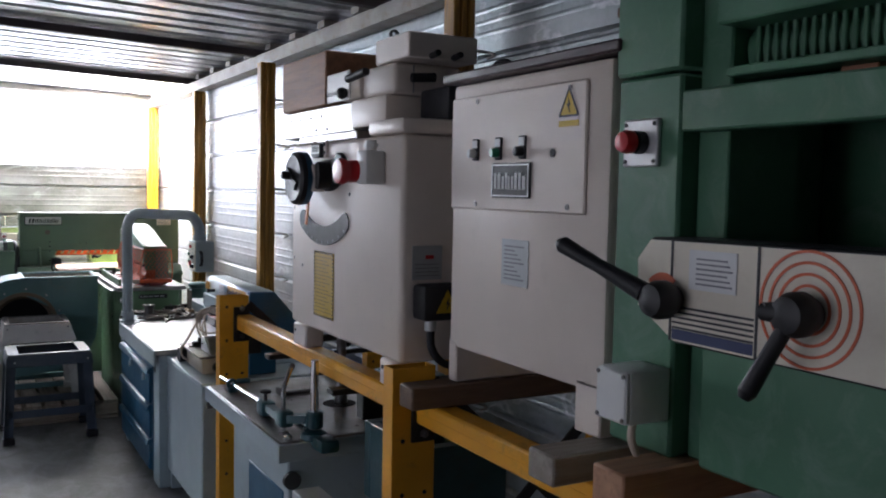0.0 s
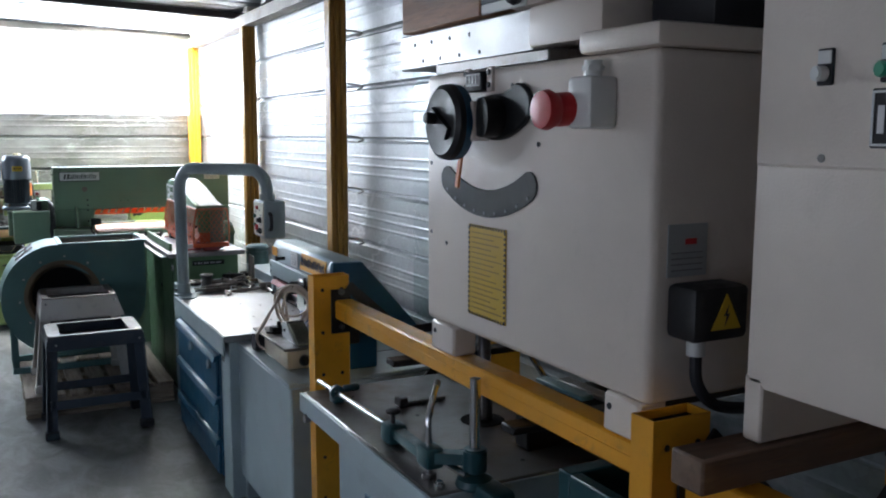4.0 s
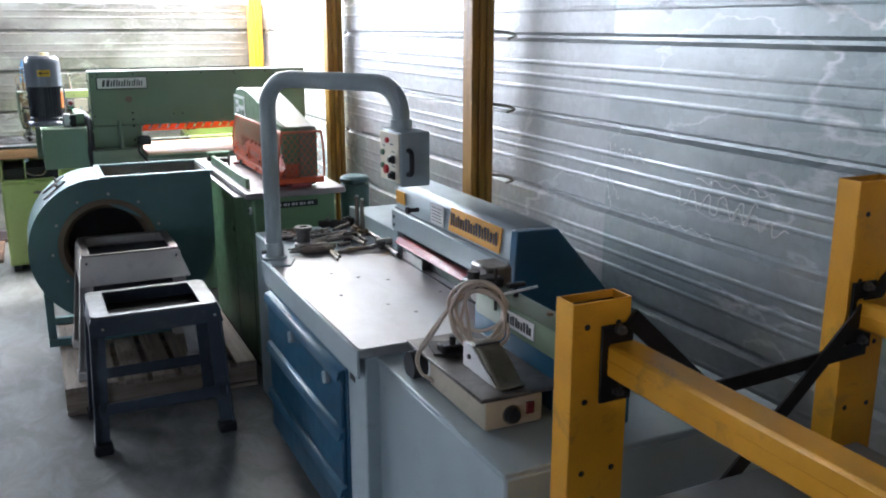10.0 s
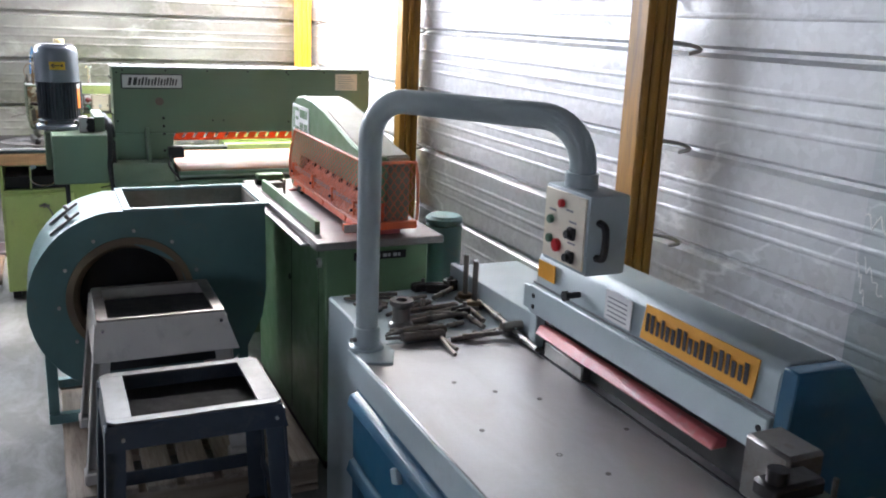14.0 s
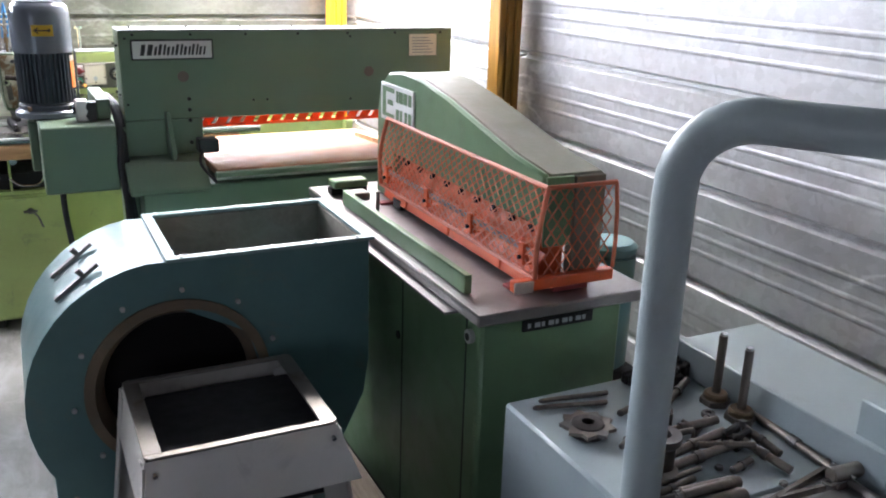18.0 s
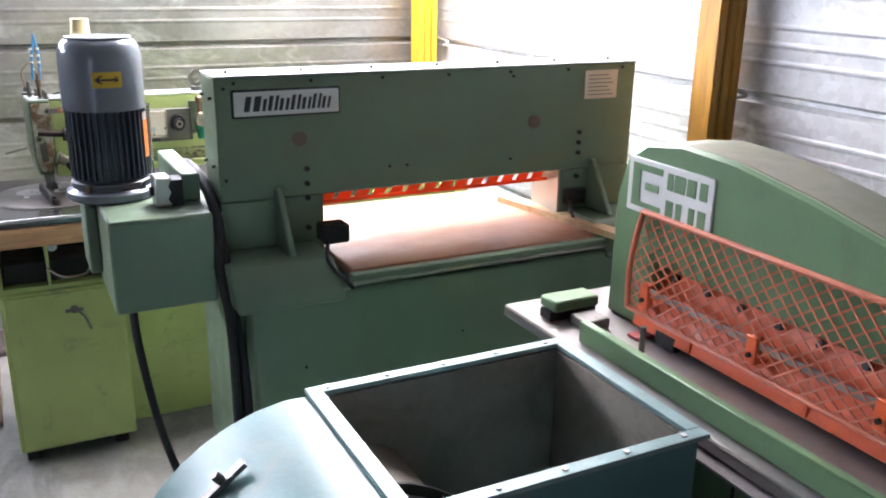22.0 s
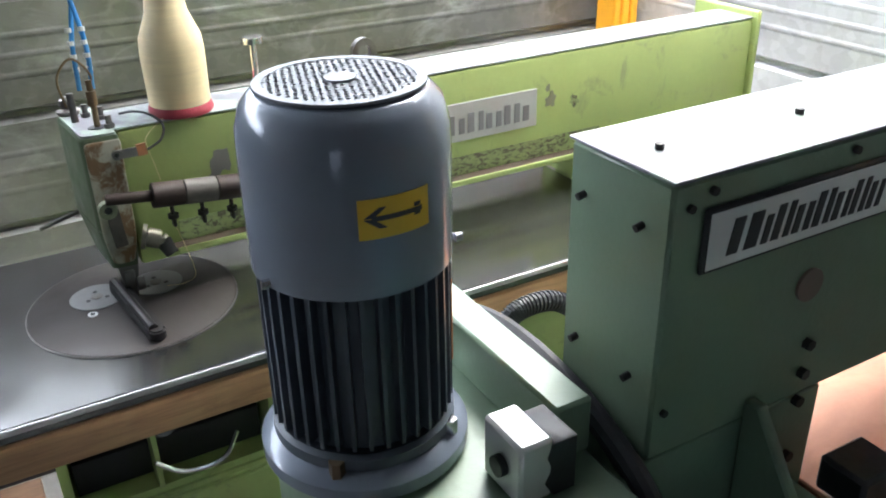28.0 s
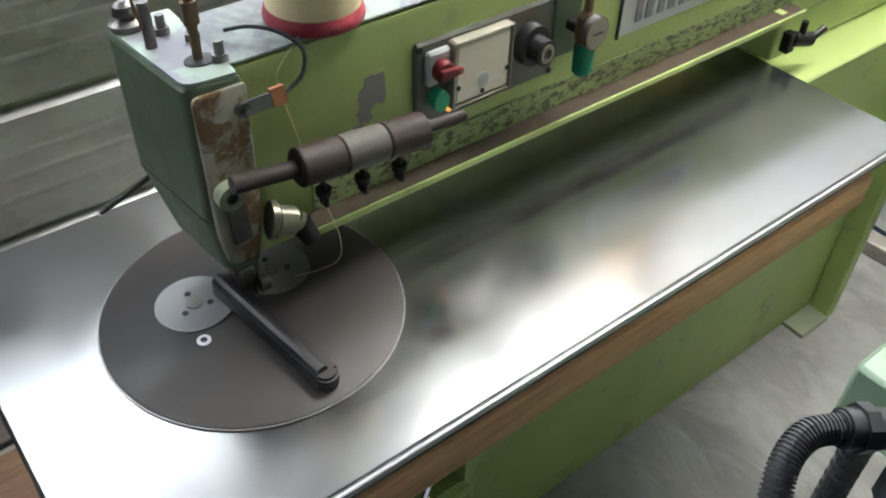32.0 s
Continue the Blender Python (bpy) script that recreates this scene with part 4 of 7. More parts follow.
part("sleeve", join(cyl((0.985, 2.45, 1.555), (1.03, 2.44, 1.555), 0.042, 24), box(0.992, 1.016, 2.44, 2.487, 1.513, 1.597, 0.004)), DEEPBLACK, tm)
arc_at = [(2.505 + 0.35 * math.cos(radians(240 + 60 * k / 16)), 1.718 + 0.35 * math.sin(radians(240 + 60 * k / 16))) for k in range(17)]
arc = part("scale_arc", join(ringplate((1.0255, 2.505, 1.718), "x", 0.32, 0.38, 0.005, 28, 240, 300), *(cyl((1.0256, y, z), (1.0304, y, z), 0.0299, 24) for y, z in (arc_at[0], arc_at[-1]))), DEEPBLACK, tm, "black tilt scale")
for k in range(9):
    an = radians(242 + k * 7)
    part("scale_mark", cyl((1.0245, 2.505 + 0.371 * math.cos(an), 1.718 + 0.371 * math.sin(an)), (1.026, 2.505 + 0.371 * math.cos(an), 1.718 + 0.371 * math.sin(an)), 0.0042, 8), INK, arc)
lab = part("instruction_label", box(1.0272, 1.03, 2.416, 2.577, 1.109, 1.317, 0), LABELY, tm, "yellow instruction label with striped border")
for k in range(16):
    part("print_line", box(1.0262, 1.0274, 2.43 + 0.012 * (k * 7 % 5), 2.562, 1.126 + 0.0115 * k, 1.1285 + 0.0115 * k, 0), material("brown_print", (0.36, 0.22, 0.02)) if k == 0 else bpy.data.materials["brown_print"], lab)
for k in range(14):
    for z in (1.109, 1.311):
        part("dash", box(1.026, 1.0274, 2.418 + k * 0.0114, 2.4235 + k * 0.0114, z, z + 0.006, 0), BLACKINK, lab)
for k in range(18):
    for y in (2.416, 2.571):
        part("dash", box(1.026, 1.0274, y, y + 0.006, 1.112 + k * 0.0114, 1.1175 + k * 0.0114, 0), BLACKINK, lab)
so = part("socket_box", box(0.972, 1.031, 2.058, 2.128, 1.53, 1.62, 0.008, 2), WHITEP, tm, "white socket box with red round plug")
part("plug", lathe([(0.016, -0.03), (0.033, -0.028), (0.036, -0.015), (0.03, 0.0), (0.026, 0.03)], (0.95, 2.135, 1.563), "x", 28), RED, so, "round red plug")
part("plug_neck", cyl((0.955, 2.135, 1.563), (0.99, 2.12, 1.566), 0.03, 18), RED, so)
part("gland", cyl((1.0, 2.09, 1.617), (1.0, 2.09, 1.648), 0.016, 14), WHITEP, so)
part("nut", cyl((1.0, 2.09, 1.63), (1.0, 2.09, 1.639), 0.02, 6), WHITEP, so)
cx = part("counter", box(1.012, 1.031, 2.498, 2.57, 1.612, 1.655, 0.003), BLACK, tm)
part("counter_face", box(1.0105, 1.0125, 2.503, 2.566, 1.624, 1.651, 0.001), PAPER, cx)
for k in range(4):
    part("digit", box(1.0095, 1.0106, 2.51 + k * 0.014, 2.519 + k * 0.014, 1.628, 1.647, 0), BLACKINK, cx)
for y in (2.482, 2.582):
    tab = part("counter_tab", box(1.022, 1.031, y - 0.011, y + 0.011, 1.612, 1.664, 0.002), CREAM, cx)
    for z in (1.625, 1.652):
        part("tab_bolt", cyl((1.022, y, z), (1.017, y, z), 0.006, 6), BLACK, tab)
bb = part("motor_terminal_box", box(1.062, 1.185, 1.885, 1.957, 1.178, 1.272, 0.012, 2), BLACK, tm, "black terminal box")
warning(bb, (1.13, 1.8845, 1.222), 0.06, "-y")
part("gland", cyl((1.1, 1.92, 1.15), (1.1, 1.92, 1.18), 0.016, 14), WHITEP, bb, "pale cable gland")
part("cable", tube(curve([(1.1, 1.92, 1.155), (1.105, 1.918, 1.1), (1.14, 1.91, 1.06), (1.22, 1.9, 1.045)]), 0.0105), RUBBER, bb, "black cable")
dp = part("data_plate", box(1.062, 1.15, 1.9545, 1.9565, 1.28, 1.37, 0), GREYPAPER, tm, "grey data plate")
part("red_mark", box(1.1, 1.125, 1.9535, 1.9546, 1.335, 1.345, 0), RED, dp)
for k in range(4):
    part("print_line", box(1.07, 1.14, 1.9535, 1.9546, 1.29 + 0.01 * k, 1.292 + 0.01 * k, 0), INK, dp)
# upper slide, gearbox and timber of the same machine
part("steel_slide", box(1.1, 1.3, 2.43, 3.1, 1.693, 1.786, 0.004), STEEL, tm, "scraped steel slide")
for k in range(8):
    part("screw_hole", cyl((1.0985, 2.66 + 0.05 * k, 1.712 + 0.045 * (k % 2)), (1.101, 2.66 + 0.05 * k, 1.712 + 0.045 * (k % 2)), 0.005, 8), BLACK, tm)
part("slide_block", box(1.085, 1.34, 2.18, 2.43, 1.7, 1.786, 0.008, 2), CREAM, tm)
part("gearbox", box(1.1, 1.32, 2.16, 2.38, 1.787, 1.876, 0.014, 3), CREAM, tm)
part("gearbox_nose", box(1.09, 1.3, 2.375, 2.52, 1.789, 1.86, 0.01, 2), CREAM, tm)
part("gearbox_seam", box(1.16, 1.163, 2.1585, 2.161, 1.792, 1.87, 0), INK, tm)
part("top_box", box(1.1, 1.318, 2.07, 2.286, 1.877, 1.948, 0.004), CREAM, tm)
part("belt_guard", box(1.18, 1.5, 1.99, 2.158, 1.707, 1.8, 0.012, 2), RUBBER, tm, "dark belt guard")
for x in (1.17, 1.24):
    part("clamp_knob", cyl((x, 2.03, 1.89), (x, 2.07, 1.886), 0.009, 12), BLACK, tm)
part("lever_grip", cyl((1.045, 2.36, 1.842), (1.05, 2.24, 1.852), 0.012, 12), BLACK, tm)
part("lever_grip", cyl((1.14, 2.13, 1.83), (1.21, 2.12, 1.835), 0.013, 12), BLACK, tm)
part("ball_knob", lathe([(0.004, -0.024), (0.014, -0.02), (0.019, -0.007), (0.014, 0.006), (0.008, 0.01)], (1.075, 2.46, 1.81), "x", 20), BLACK, tm)
sc = part("slot_plate", box(1.083, 1.0895, 2.44, 2.685, 1.79, 1.882, 0.004), WHITEP, tm, "white slotted plate")
part("slot", box(1.0815, 1.0835, 2.49, 2.65, 1.812, 1.824, 0), BLACKINK, sc)
part("lifting_eye", ringplate((1.12, 2.2, 1.958), "y", 0.008, 0.014, 0.012, 20), BLACK, tm)
part("cable_loop", tube(curve([(1.3, 2.0, 1.8), (1.32, 1.96, 1.86), (1.33, 1.9, 1.84), (1.32, 1.87, 1.74), (1.33, 1.86, 1.6)]), 0.014), RUBBER, tm, "thick dark cable")
tagged(part("timber_block", box(1.09, 1.28, 2.66, 3.08, 1.7865, 1.965, 0.004), WOODR, None, "", (1.18, 2.88, 1.7865)), "red-brown timber block lying on the machine's slide", "timber")


tm.location.x += 0.012
tm.location.y += 0.036


# ---- drilling bench under the rack ----
db = thing("drilling_bench", "pale blue-grey bench with rusty cast table and clamp rods", "machine", (1.25, 3.0, 0))
part("table", box(0.9, 1.6, 2.53, 3.42, 0.665, 0.722, 0.006), CAST, db, "brown-stained cast table")
part("table_edge", box(0.892, 0.9, 2.525, 3.425, 0.662, 0.72, 0.002), PALEBLUE, db)
part("front_edge", box(0.892, 1.6, 2.518, 2.526, 0.662, 0.72, 0.002), PALEBLUE, db)
ped = part("pedestal", box(0.98, 1.52, 2.68, 3.32, 0.0, 0.664, 0.006), PALEBLUE, db)
part("hatch", box(0.974, 0.981, 2.72, 3.1, 0.05, 0.5, 0.003), BLUE, ped, "dark blue hatch")
part("socket", cyl((0.99, 2.678, 0.55), (0.99, 2.66, 0.55), 0.03, 16), BLACK, ped)
part("table_nut", cyl((0.885, 3.36, 0.655), (0.905, 3.36, 0.655), 0.014, 6), STEELD, db)
rod = part("clamp_rod", cyl((0.954, 3.41, 0.752), (0.989, 2.525, 0.754), 0.009, 14), CHROME, db, "bright clamp rod")
part("rod_bracket", join(box(0.94, 0.98, 3.25, 3.29, 0.7225, 0.745, 0.006), ringplate((0.957, 3.262, 0.754), "y", 0.0095, 0.021, 0.016, 20), box(0.975, 1.03, 3.258, 3.278, 0.752, 0.772, 0.006)), TEALD, rod)
part("clamp", join(box(0.943, 0.996, 2.85, 2.915, 0.723, 0.774, 0.01, 2), cyl((0.97, 2.845, 0.753), (0.967, 2.92, 0.753), 0.017, 16)), TEALD, rod, "dark teal cast clamp")
part("wing_knob", join(cyl((0.967, 2.88, 0.774), (0.967, 2.88, 0.8), 0.006, 10), lathe([(0.008, 0.0), (0.019, 0.004), (0.02, 0.01), (0.012, 0.014)], (0.967, 2.88, 0.798), "z", 16)), BLACK, rod)
part("clamp_arm", join(strip((0.97, 2.85, 0.755), (0.95, 2.64, 0.768), 0.024, 0.03), box(0.925, 0.972, 2.6, 2.66, 0.748, 0.8, 0.009, 2), strip((0.95, 2.62, 0.775), (1.015, 2.545, 0.785), 0.026, 0.034), cyl((1.015, 2.535, 0.758), (1.015, 2.535, 0.812), 0.028, 18, None, 0.004)), TEALD, rod, "dark teal cast arm")
part("upright_rod", cyl((1.015, 2.535, 0.736), (1.015, 2.535, 0.975), 0.0125, 16), CHROME, db)
part("upright_base", join(lathe([(0.042, 0.0), (0.045, 0.006), (0.04, 0.02), (0.022, 0.03)], (1.015, 2.535, 0.7225), "z", 22), box(0.995, 1.06, 2.425, 2.52, 0.7, 0.742, 0.012, 2)), TEALD, db, "dark teal cast foot")
part("crank_rod", tube(curve([(0.945, 2.628, 0.724), (0.945, 2.628, 0.8), (0.945, 2.63, 0.86), (0.965, 2.65, 0.9), (0.985, 2.67, 0.925)]), 0.0075, 10), CHROME, db)
part("crank_tip", cyl((0.985, 2.67, 0.925), (0.993, 2.678, 0.935), 0.0085, 10), STEELD, db)
part("foot_pad", cyl((0.945, 2.628, 0.7225), (0.945, 2.628, 0.733), 0.017, 16), STEELD, db)
part("clamp_bolt", join(cyl((0.937, 2.56, 0.7225), (0.937, 2.56, 0.735), 0.013, 6), cyl((0.937, 2.56, 0.735), (0.937, 2.56, 0.74), 0.008, 10)), CHROME, db)
part("spindle_hole", cyl((1.265, 2.93, 0.7222), (1.265, 2.93, 0.7232), 0.062, 32), SHADEBLACK, db, "black round opening")
part("arbor", lathe([(0.024, 0.0), (0.024, 0.1), (0.018, 0.11), (0.018, 0.24)], (1.275, 2.94, 0.7235), "z", 24), STEELD, db)
part("slide_rail", join(box(1.12, 1.26, 3.14, 3.16, 0.7225, 0.735, 0.003), box(1.1, 1.13, 3.13, 3.17, 0.7225, 0.752, 0.004)), STEELD, db)
for x, y in ((1.02, 3.3), (1.1, 2.75), (1.2, 2.62), (1.12, 3.05), (1.38, 2.7)):
    part("table_hole", cyl((x, y, 0.722), (x, y, 0.7228), 0.006, 10), BLACK, db)
part("handle", tube([(1.5, 2.95, 0.723), (1.5, 2.96, 0.8), (1.47, 3.0, 0.87)], 0.0095, 10), CHROME, db)
for k in range(4):
    part("fork_bar", box(1.25 + k * 0.07, 1.29 + k * 0.07, 2.55, 2.75, 0.86 + 0.012 * (k % 2), 0.872 + 0.012 * (k % 2), 0.003), TEAL if k % 2 else STEELD, db)
part("fork_carrier", box(1.24, 1.56, 2.66, 2.72, 0.7225, 0.86, 0.004), IRON, db)
tray = part("teal_tray", box(1.1192, 1.3388, 2.0042, 2.2738, 0.649, 0.669, 0), TEALD, db, "dark teal open box")
for a in ((1.089, 1.369, 1.964, 2.004), (1.089, 1.369, 2.274, 2.314), (1.089, 1.119, 2.0045, 2.2735), (1.339, 1.369, 2.0045, 2.2735)):
    part("tray_wall", box(*a, 0.6, 0.829, 0.003), TEALD, tray)
part("tray_support", box(1.15, 1.27, 2.06, 2.21, 0.0, 0.648, 0.003), IRON, db)
cb = thing("carton", "white carton beside the drilling bench pedestal", "box", (1.0, 2.25, 0))
part("body", box(0.93, 1.02, 2.3, 2.5, 0.0, 0.58, 0.003), WHITEP, cb)
part("printed_mark", box(0.929, 0.9302, 2.38, 2.44, 0.49, 0.52, 0), BLACKINK, cb)

# ---- grey cabinet with its load ----
gc = thing("grey_cabinet", "pale grey steel cabinet with a flat top", "cabinet", (1.3, 4.05, 0))
part("body", box(0.945, 1.67, 3.685, 4.41, 0.1, 0.655, 0.006), PALEBLUE, gc)
part("top", box(0.94, 1.675, 3.68, 4.415, 0.656, 0.67, 0.003), PALEBLUE, gc)
for x in (0.96, 1.6):
    for y in (3.7, 4.35):
        part("leg", box(x, x + 0.05, y, y + 0.05, 0.0, 0.1, 0.002), PALEBLUE, gc)
part("seam", box(1.2, 1.672, 3.97, 3.973, 0.67, 0.6712, 0), IRON, gc)
ap = thing("sanding_appliance", "small cream bench appliance with steel plate and coiled cable", "appliance", (1.06, 4.0, 0.67))
part("body", box(0.975, 1.12, 3.825, 4.12, 0.672, 0.742, 0.008, 2), CREAMD, ap)
part("plate", box(0.962, 1.2, 3.82, 4.23, 0.743, 0.752, 0.002), PLATER, ap, "stained steel plate")
part("dial", cyl((1.04, 3.825, 0.703), (1.04, 3.81, 0.703), 0.019, 20, 0.016), BLACK, ap)
part("dial_ring", cyl((1.04, 3.8255, 0.703), (1.04, 3.822, 0.703), 0.022, 20), STEELD, ap)
part("switch", box(1.075, 1.095, 3.818, 3.8255, 0.698, 0.726, 0.002), REDDK, ap)
nose = part("nose_block", prism([(3.842, 0.7525), (4.02, 0.7525), (4.025, 0.79), (4.015, 0.812), (3.975, 0.818), (3.94, 0.812), (3.905, 0.795), (3.878, 0.775), (3.862, 0.764), (3.842, 0.762)], "x", 1.022, 1.085, 0.004), KNOBM, ap, "curved bare steel housing")
part("side_plate", prism([(3.86, 0.7535), (4.02, 0.7535), (4.018, 0.812), (3.985, 0.816), (3.93, 0.79)], "x", 1.018, 1.0215, 0.001), ALU, nose)
part("joint_band", box(1.0215, 1.0858, 3.962, 3.97, 0.8, 0.8195, 0.002), STEELD, nose)
part("side_screw", cyl((1.018, 3.985, 0.785), (1.014, 3.985, 0.785), 0.006, 10), BLACK, nose)
part("oiled_rag", prism([(0.98, 4.1), (1.07, 4.06), (1.09, 4.15), (1.0, 4.19)], "z", 0.7525, 0.757, 0.001), OILY, ap, "dark oily patch of cloth")
part("roller", cyl((0.952, 4.19, 0.7), (0.99, 4.19, 0.7), 0.035, 20), RUBBER, ap)
part("tool_block", join(box(1.0, 1.07, 4.09, 4.13, 0.7525, 0.775, 0.004), cyl((1.03, 4.1, 0.775), (1.03, 4.1, 0.795), 0.008, 10)), IRON, ap)
part("fitting", cyl((1.07, 4.06, 0.77), (1.12, 4.05, 0.775), 0.014, 12), CHROME, ap)
hank = []
for k in range(6):
    for j in range(12):
        a = j * math.tau / 12
        low = 0.014 * (k % 3) if math.sin(a) < -0.4 else 0
        w = (0.058 + 0.013 * math.sin(k * 2.6) + 0.005 * math.sin(3 * a + k)) * math.cos(a + 0.12 * k) + 0.008 * math.sin(k * 3.7)
        hank.append((1.07 + 0.8 * w + 0.006 * math.sin(a + k * 1.7), 4.036 - 0.6 * w + 0.007 * math.sin(k * 2.1), 0.872 + (0.062 + 0.013 * math.sin(k * 1.3 + 1)) * math.sin(a + 0.12 * k) - low))
coil = part("cable_coil", tube(curve(hank, 3), 0.0045, 8), CABLE, ap, "coiled beige cable")
for d in (0, 0.014):
    part("cable_tail", tube(curve([(1.065, 4.04 + d, 0.938 - d), (1.025, 4.08 + d, 0.89 - d), (0.985, 4.13 + d, 0.79), (0.955 - 0.2 * d, 4.14, 0.74), (0.955, 4.12, 0.705), (0.975, 4.09 + d, 0.69)]), 0.0045, 8), CABLE, coil)
part("cable_end", cyl((1.11, 4.01, 0.915), (1.19, 3.975, 0.935), 0.0035, 8), PAPER, coil, "white cable end")
part("coil_hook", join(cyl((1.125, 4.06, 0.86), (1.125, 4.06, 0.965), 0.004, 8), cyl((1.06, 4.045, 0.925), (1.13, 4.062, 0.925), 0.007, 10)), IRON, coil)
ap.location.x += 0.013
ap.location.y += 0.028
ga = thing("splicer_arm", "green painted machine arm with a white name plate", "machine", (1.3, 4.0, 0.67))
part("beam", box(1.14, 1.218, 3.745, 4.2, 0.822, 0.89, 0.008, 2), GREENM, ga)
part("end_cap", box(1.138, 1.22, 3.728, 3.7445, 0.775, 0.888, 0.003), BLACK, ga, "black end cap")
part("foot_beam", box(1.174, 1.3, 3.76, 4.27, 0.672, 0.8215, 0.004), BLUE, ga, "dark blue foot")
part("column", box(1.174, 1.25, 4.2005, 4.295, 0.8225, 0.93, 0.006), STEELD, ga, "dark clamp column")
part("clamp_arm", join(box(1.1, 1.2, 4.15, 4.199, 0.891, 0.92, 0.006), cyl((1.12, 4.17, 0.92), (1.12, 4.17, 0.94), 0.016, 12)), IRON, ga)
np_ = part("name_plate", box(1.1365, 1.1405, 3.907, 4.045, 0.84, 0.88, 0.001), PAPER, ga, "white name plate")
lettering("lettering", np_, BLACKINK, "-x", (1.1365, 4.038, 0.849), 0.12, 0.023, (2, 2, 1.9, 2, 2))
part("plate_screw", cyl((1.19, 3.925, 0.89), (1.19, 3.925, 0.897), 0.008, 10), BRASS, ga)
part("hand_screw", join(cyl((1.19, 4.08, 0.89), (1.19, 4.08, 0.915), 0.006, 8), box(1.165, 1.215, 4.072, 4.088, 0.913, 0.925, 0.003)), BLACK, ga)


# ---- pale blue guillotine with drawers ----
sh = thing("guillotine", "pale blue veneer guillotine with dark blue drawers and orange sign", "machine", (1.2, 4.9, 0))
part("table", box(0.885, 1.385, 4.37, 5.385, 0.672, 0.7, 0.004), STEEL, sh, "worn steel table")
part("table_edge", box(0.878, 0.886, 4.365, 5.39, 0.62, 0.699, 0.002), PALEBLUE, sh)
part("side_frame", box(0.905, 1.385, 4.375, 4.52, 0.0, 0.671, 0.004), PALEBLUE, sh)
part("slot", box(0.9035, 0.9055, 4.46, 4.5, 0.57, 0.655, 0), BLACKINK, sh)
part("inner_body", box(0.93, 1.385, 4.521, 5.385, 0.03, 0.671, 0.004), PALEBLUE, sh)
part("far_body", box(0.958, 1.5, 5.386, 5.83, 0.0, 0.7, 0.006), PALEBLUE, sh)
dr = part("drawer_front", box(0.9, 0.931, 4.522, 5.38, 0.05, 0.6, 0.003), BLUE, sh, "dark blue drawer fronts")
for k, (z0, z1) in enumerate(((0.4, 0.585), (0.22, 0.395), (0.055, 0.215))):
    d = part("drawer", join(box(0.886, 0.901, 4.535, 5.365, z0, z1 - 0.02, 0.004), prism([(0.871, z1 - 0.034), (0.9, z1 - 0.018), (0.9, z1), (0.879, z1 - 0.006)], "y", 4.53, 5.37, 0.001)), BLUE, dr)
    for y in (4.65, 5.03):
        if k < 1:
            part("handle", prism([(y + 0.026 * math.cos(radians(a)), z0 + 0.12 + 0.026 * math.sin(radians(a))) for a in (20, 110, 200, 290)], "x", 0.872, 0.887, 0.003), PALEBLUE, d, "pale blue diamond finger pull")
for y in (4.4, 5.3):
    part("foot", box(0.91, 0.97, y, y + 0.06, 0.0, 0.05, 0.002), PALEBLUE, sh)
hood = part("hood", prism([(1.36, 0.845), (1.368, 0.946), (1.385, 0.973), (1.495, 0.97), (1.53, 0.935), (1.53, 0.845)], "y", 4.415, 5.272, 0.004), PALEBLUE, sh, "pale blue press hood")
part("fascia", box(1.345, 1.362, 4.41, 5.275, 0.795, 0.872, 0.004), PALEBLUE, hood)
part("seam", box(1.3575, 1.3605, 4.41, 5.275, 0.874, 0.878, 0), INK, hood)
part("far_cheek", prism([(1.35, 0.7), (1.35, 0.8), (1.36, 0.845), (1.53, 0.845), (1.53, 0.7)], "y", 5.235, 5.272, 0.003), PALEBLUE, sh)
part("near_cheek", prism([(1.35, 0.69), (1.35, 0.8), (1.362, 0.971), (1.494, 0.968), (1.78, 0.64), (1.8, 0.56), (1.8, 0.3), (1.35, 0.3)], "y", 4.372, 4.409, 0.003), BLUE, sh, "dark blue side cheek")
part("rear_body", prism([(1.39, 0.0), (1.39, 0.84), (1.53, 0.84), (1.76, 0.62), (1.76, 0.0)], "y", 4.4095, 5.38, 0.003), PALEBLUE, sh)
# dark slab that paints the shadow behind the knife, under the hood
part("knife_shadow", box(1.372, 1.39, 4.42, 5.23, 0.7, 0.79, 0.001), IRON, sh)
part("pressure_bar", prism([(1.325, 0.758), (1.338, 0.782), (1.365, 0.778), (1.365, 0.758)], "y", 4.52, 5.2, 0.003), REDBAR, sh, "faded red pressure bar")
part("guide_groove", box(1.34, 1.347, 4.4, 5.2, 0.7, 0.7025, 0), BLACKINK, sh)
part("guide_block", box(1.345, 1.373, 5.0, 5.18, 0.7, 0.742, 0.004), STEELD, sh)
sg = part("sign", box(1.3535, 1.3565, 4.466, 4.806, 0.8865, 0.961, 0), SIGNO, hood, "orange sign with black letters")
for v in sg.data.vertices:
    v.co.x += 0.011 * (v.co.z - 0.8865) / 0.075
lettering("lettering", sg, BLACKINK, "-x", (1.3575, 4.793, 0.902), 0.31, 0.045, (2, 0.7, 1.9, 2.2, 2, 2, 1, 2, 2, 1.9))
st2 = part("notice", box(1.3545, 1.3572, 4.845, 4.945, 0.886, 0.955, 0), PAPER, hood, "white printed notice")
for k in range(5):
    part("print_line", box(1.3535, 1.3548, 4.86, 4.933, 0.895 + k * 0.011, 0.898 + k * 0.011, 0), INK, st2)
part("tag", box(1.354, 1.357, 5.17, 5.25, 0.9, 0.945, 0), SIGNO, hood, "small orange tag")
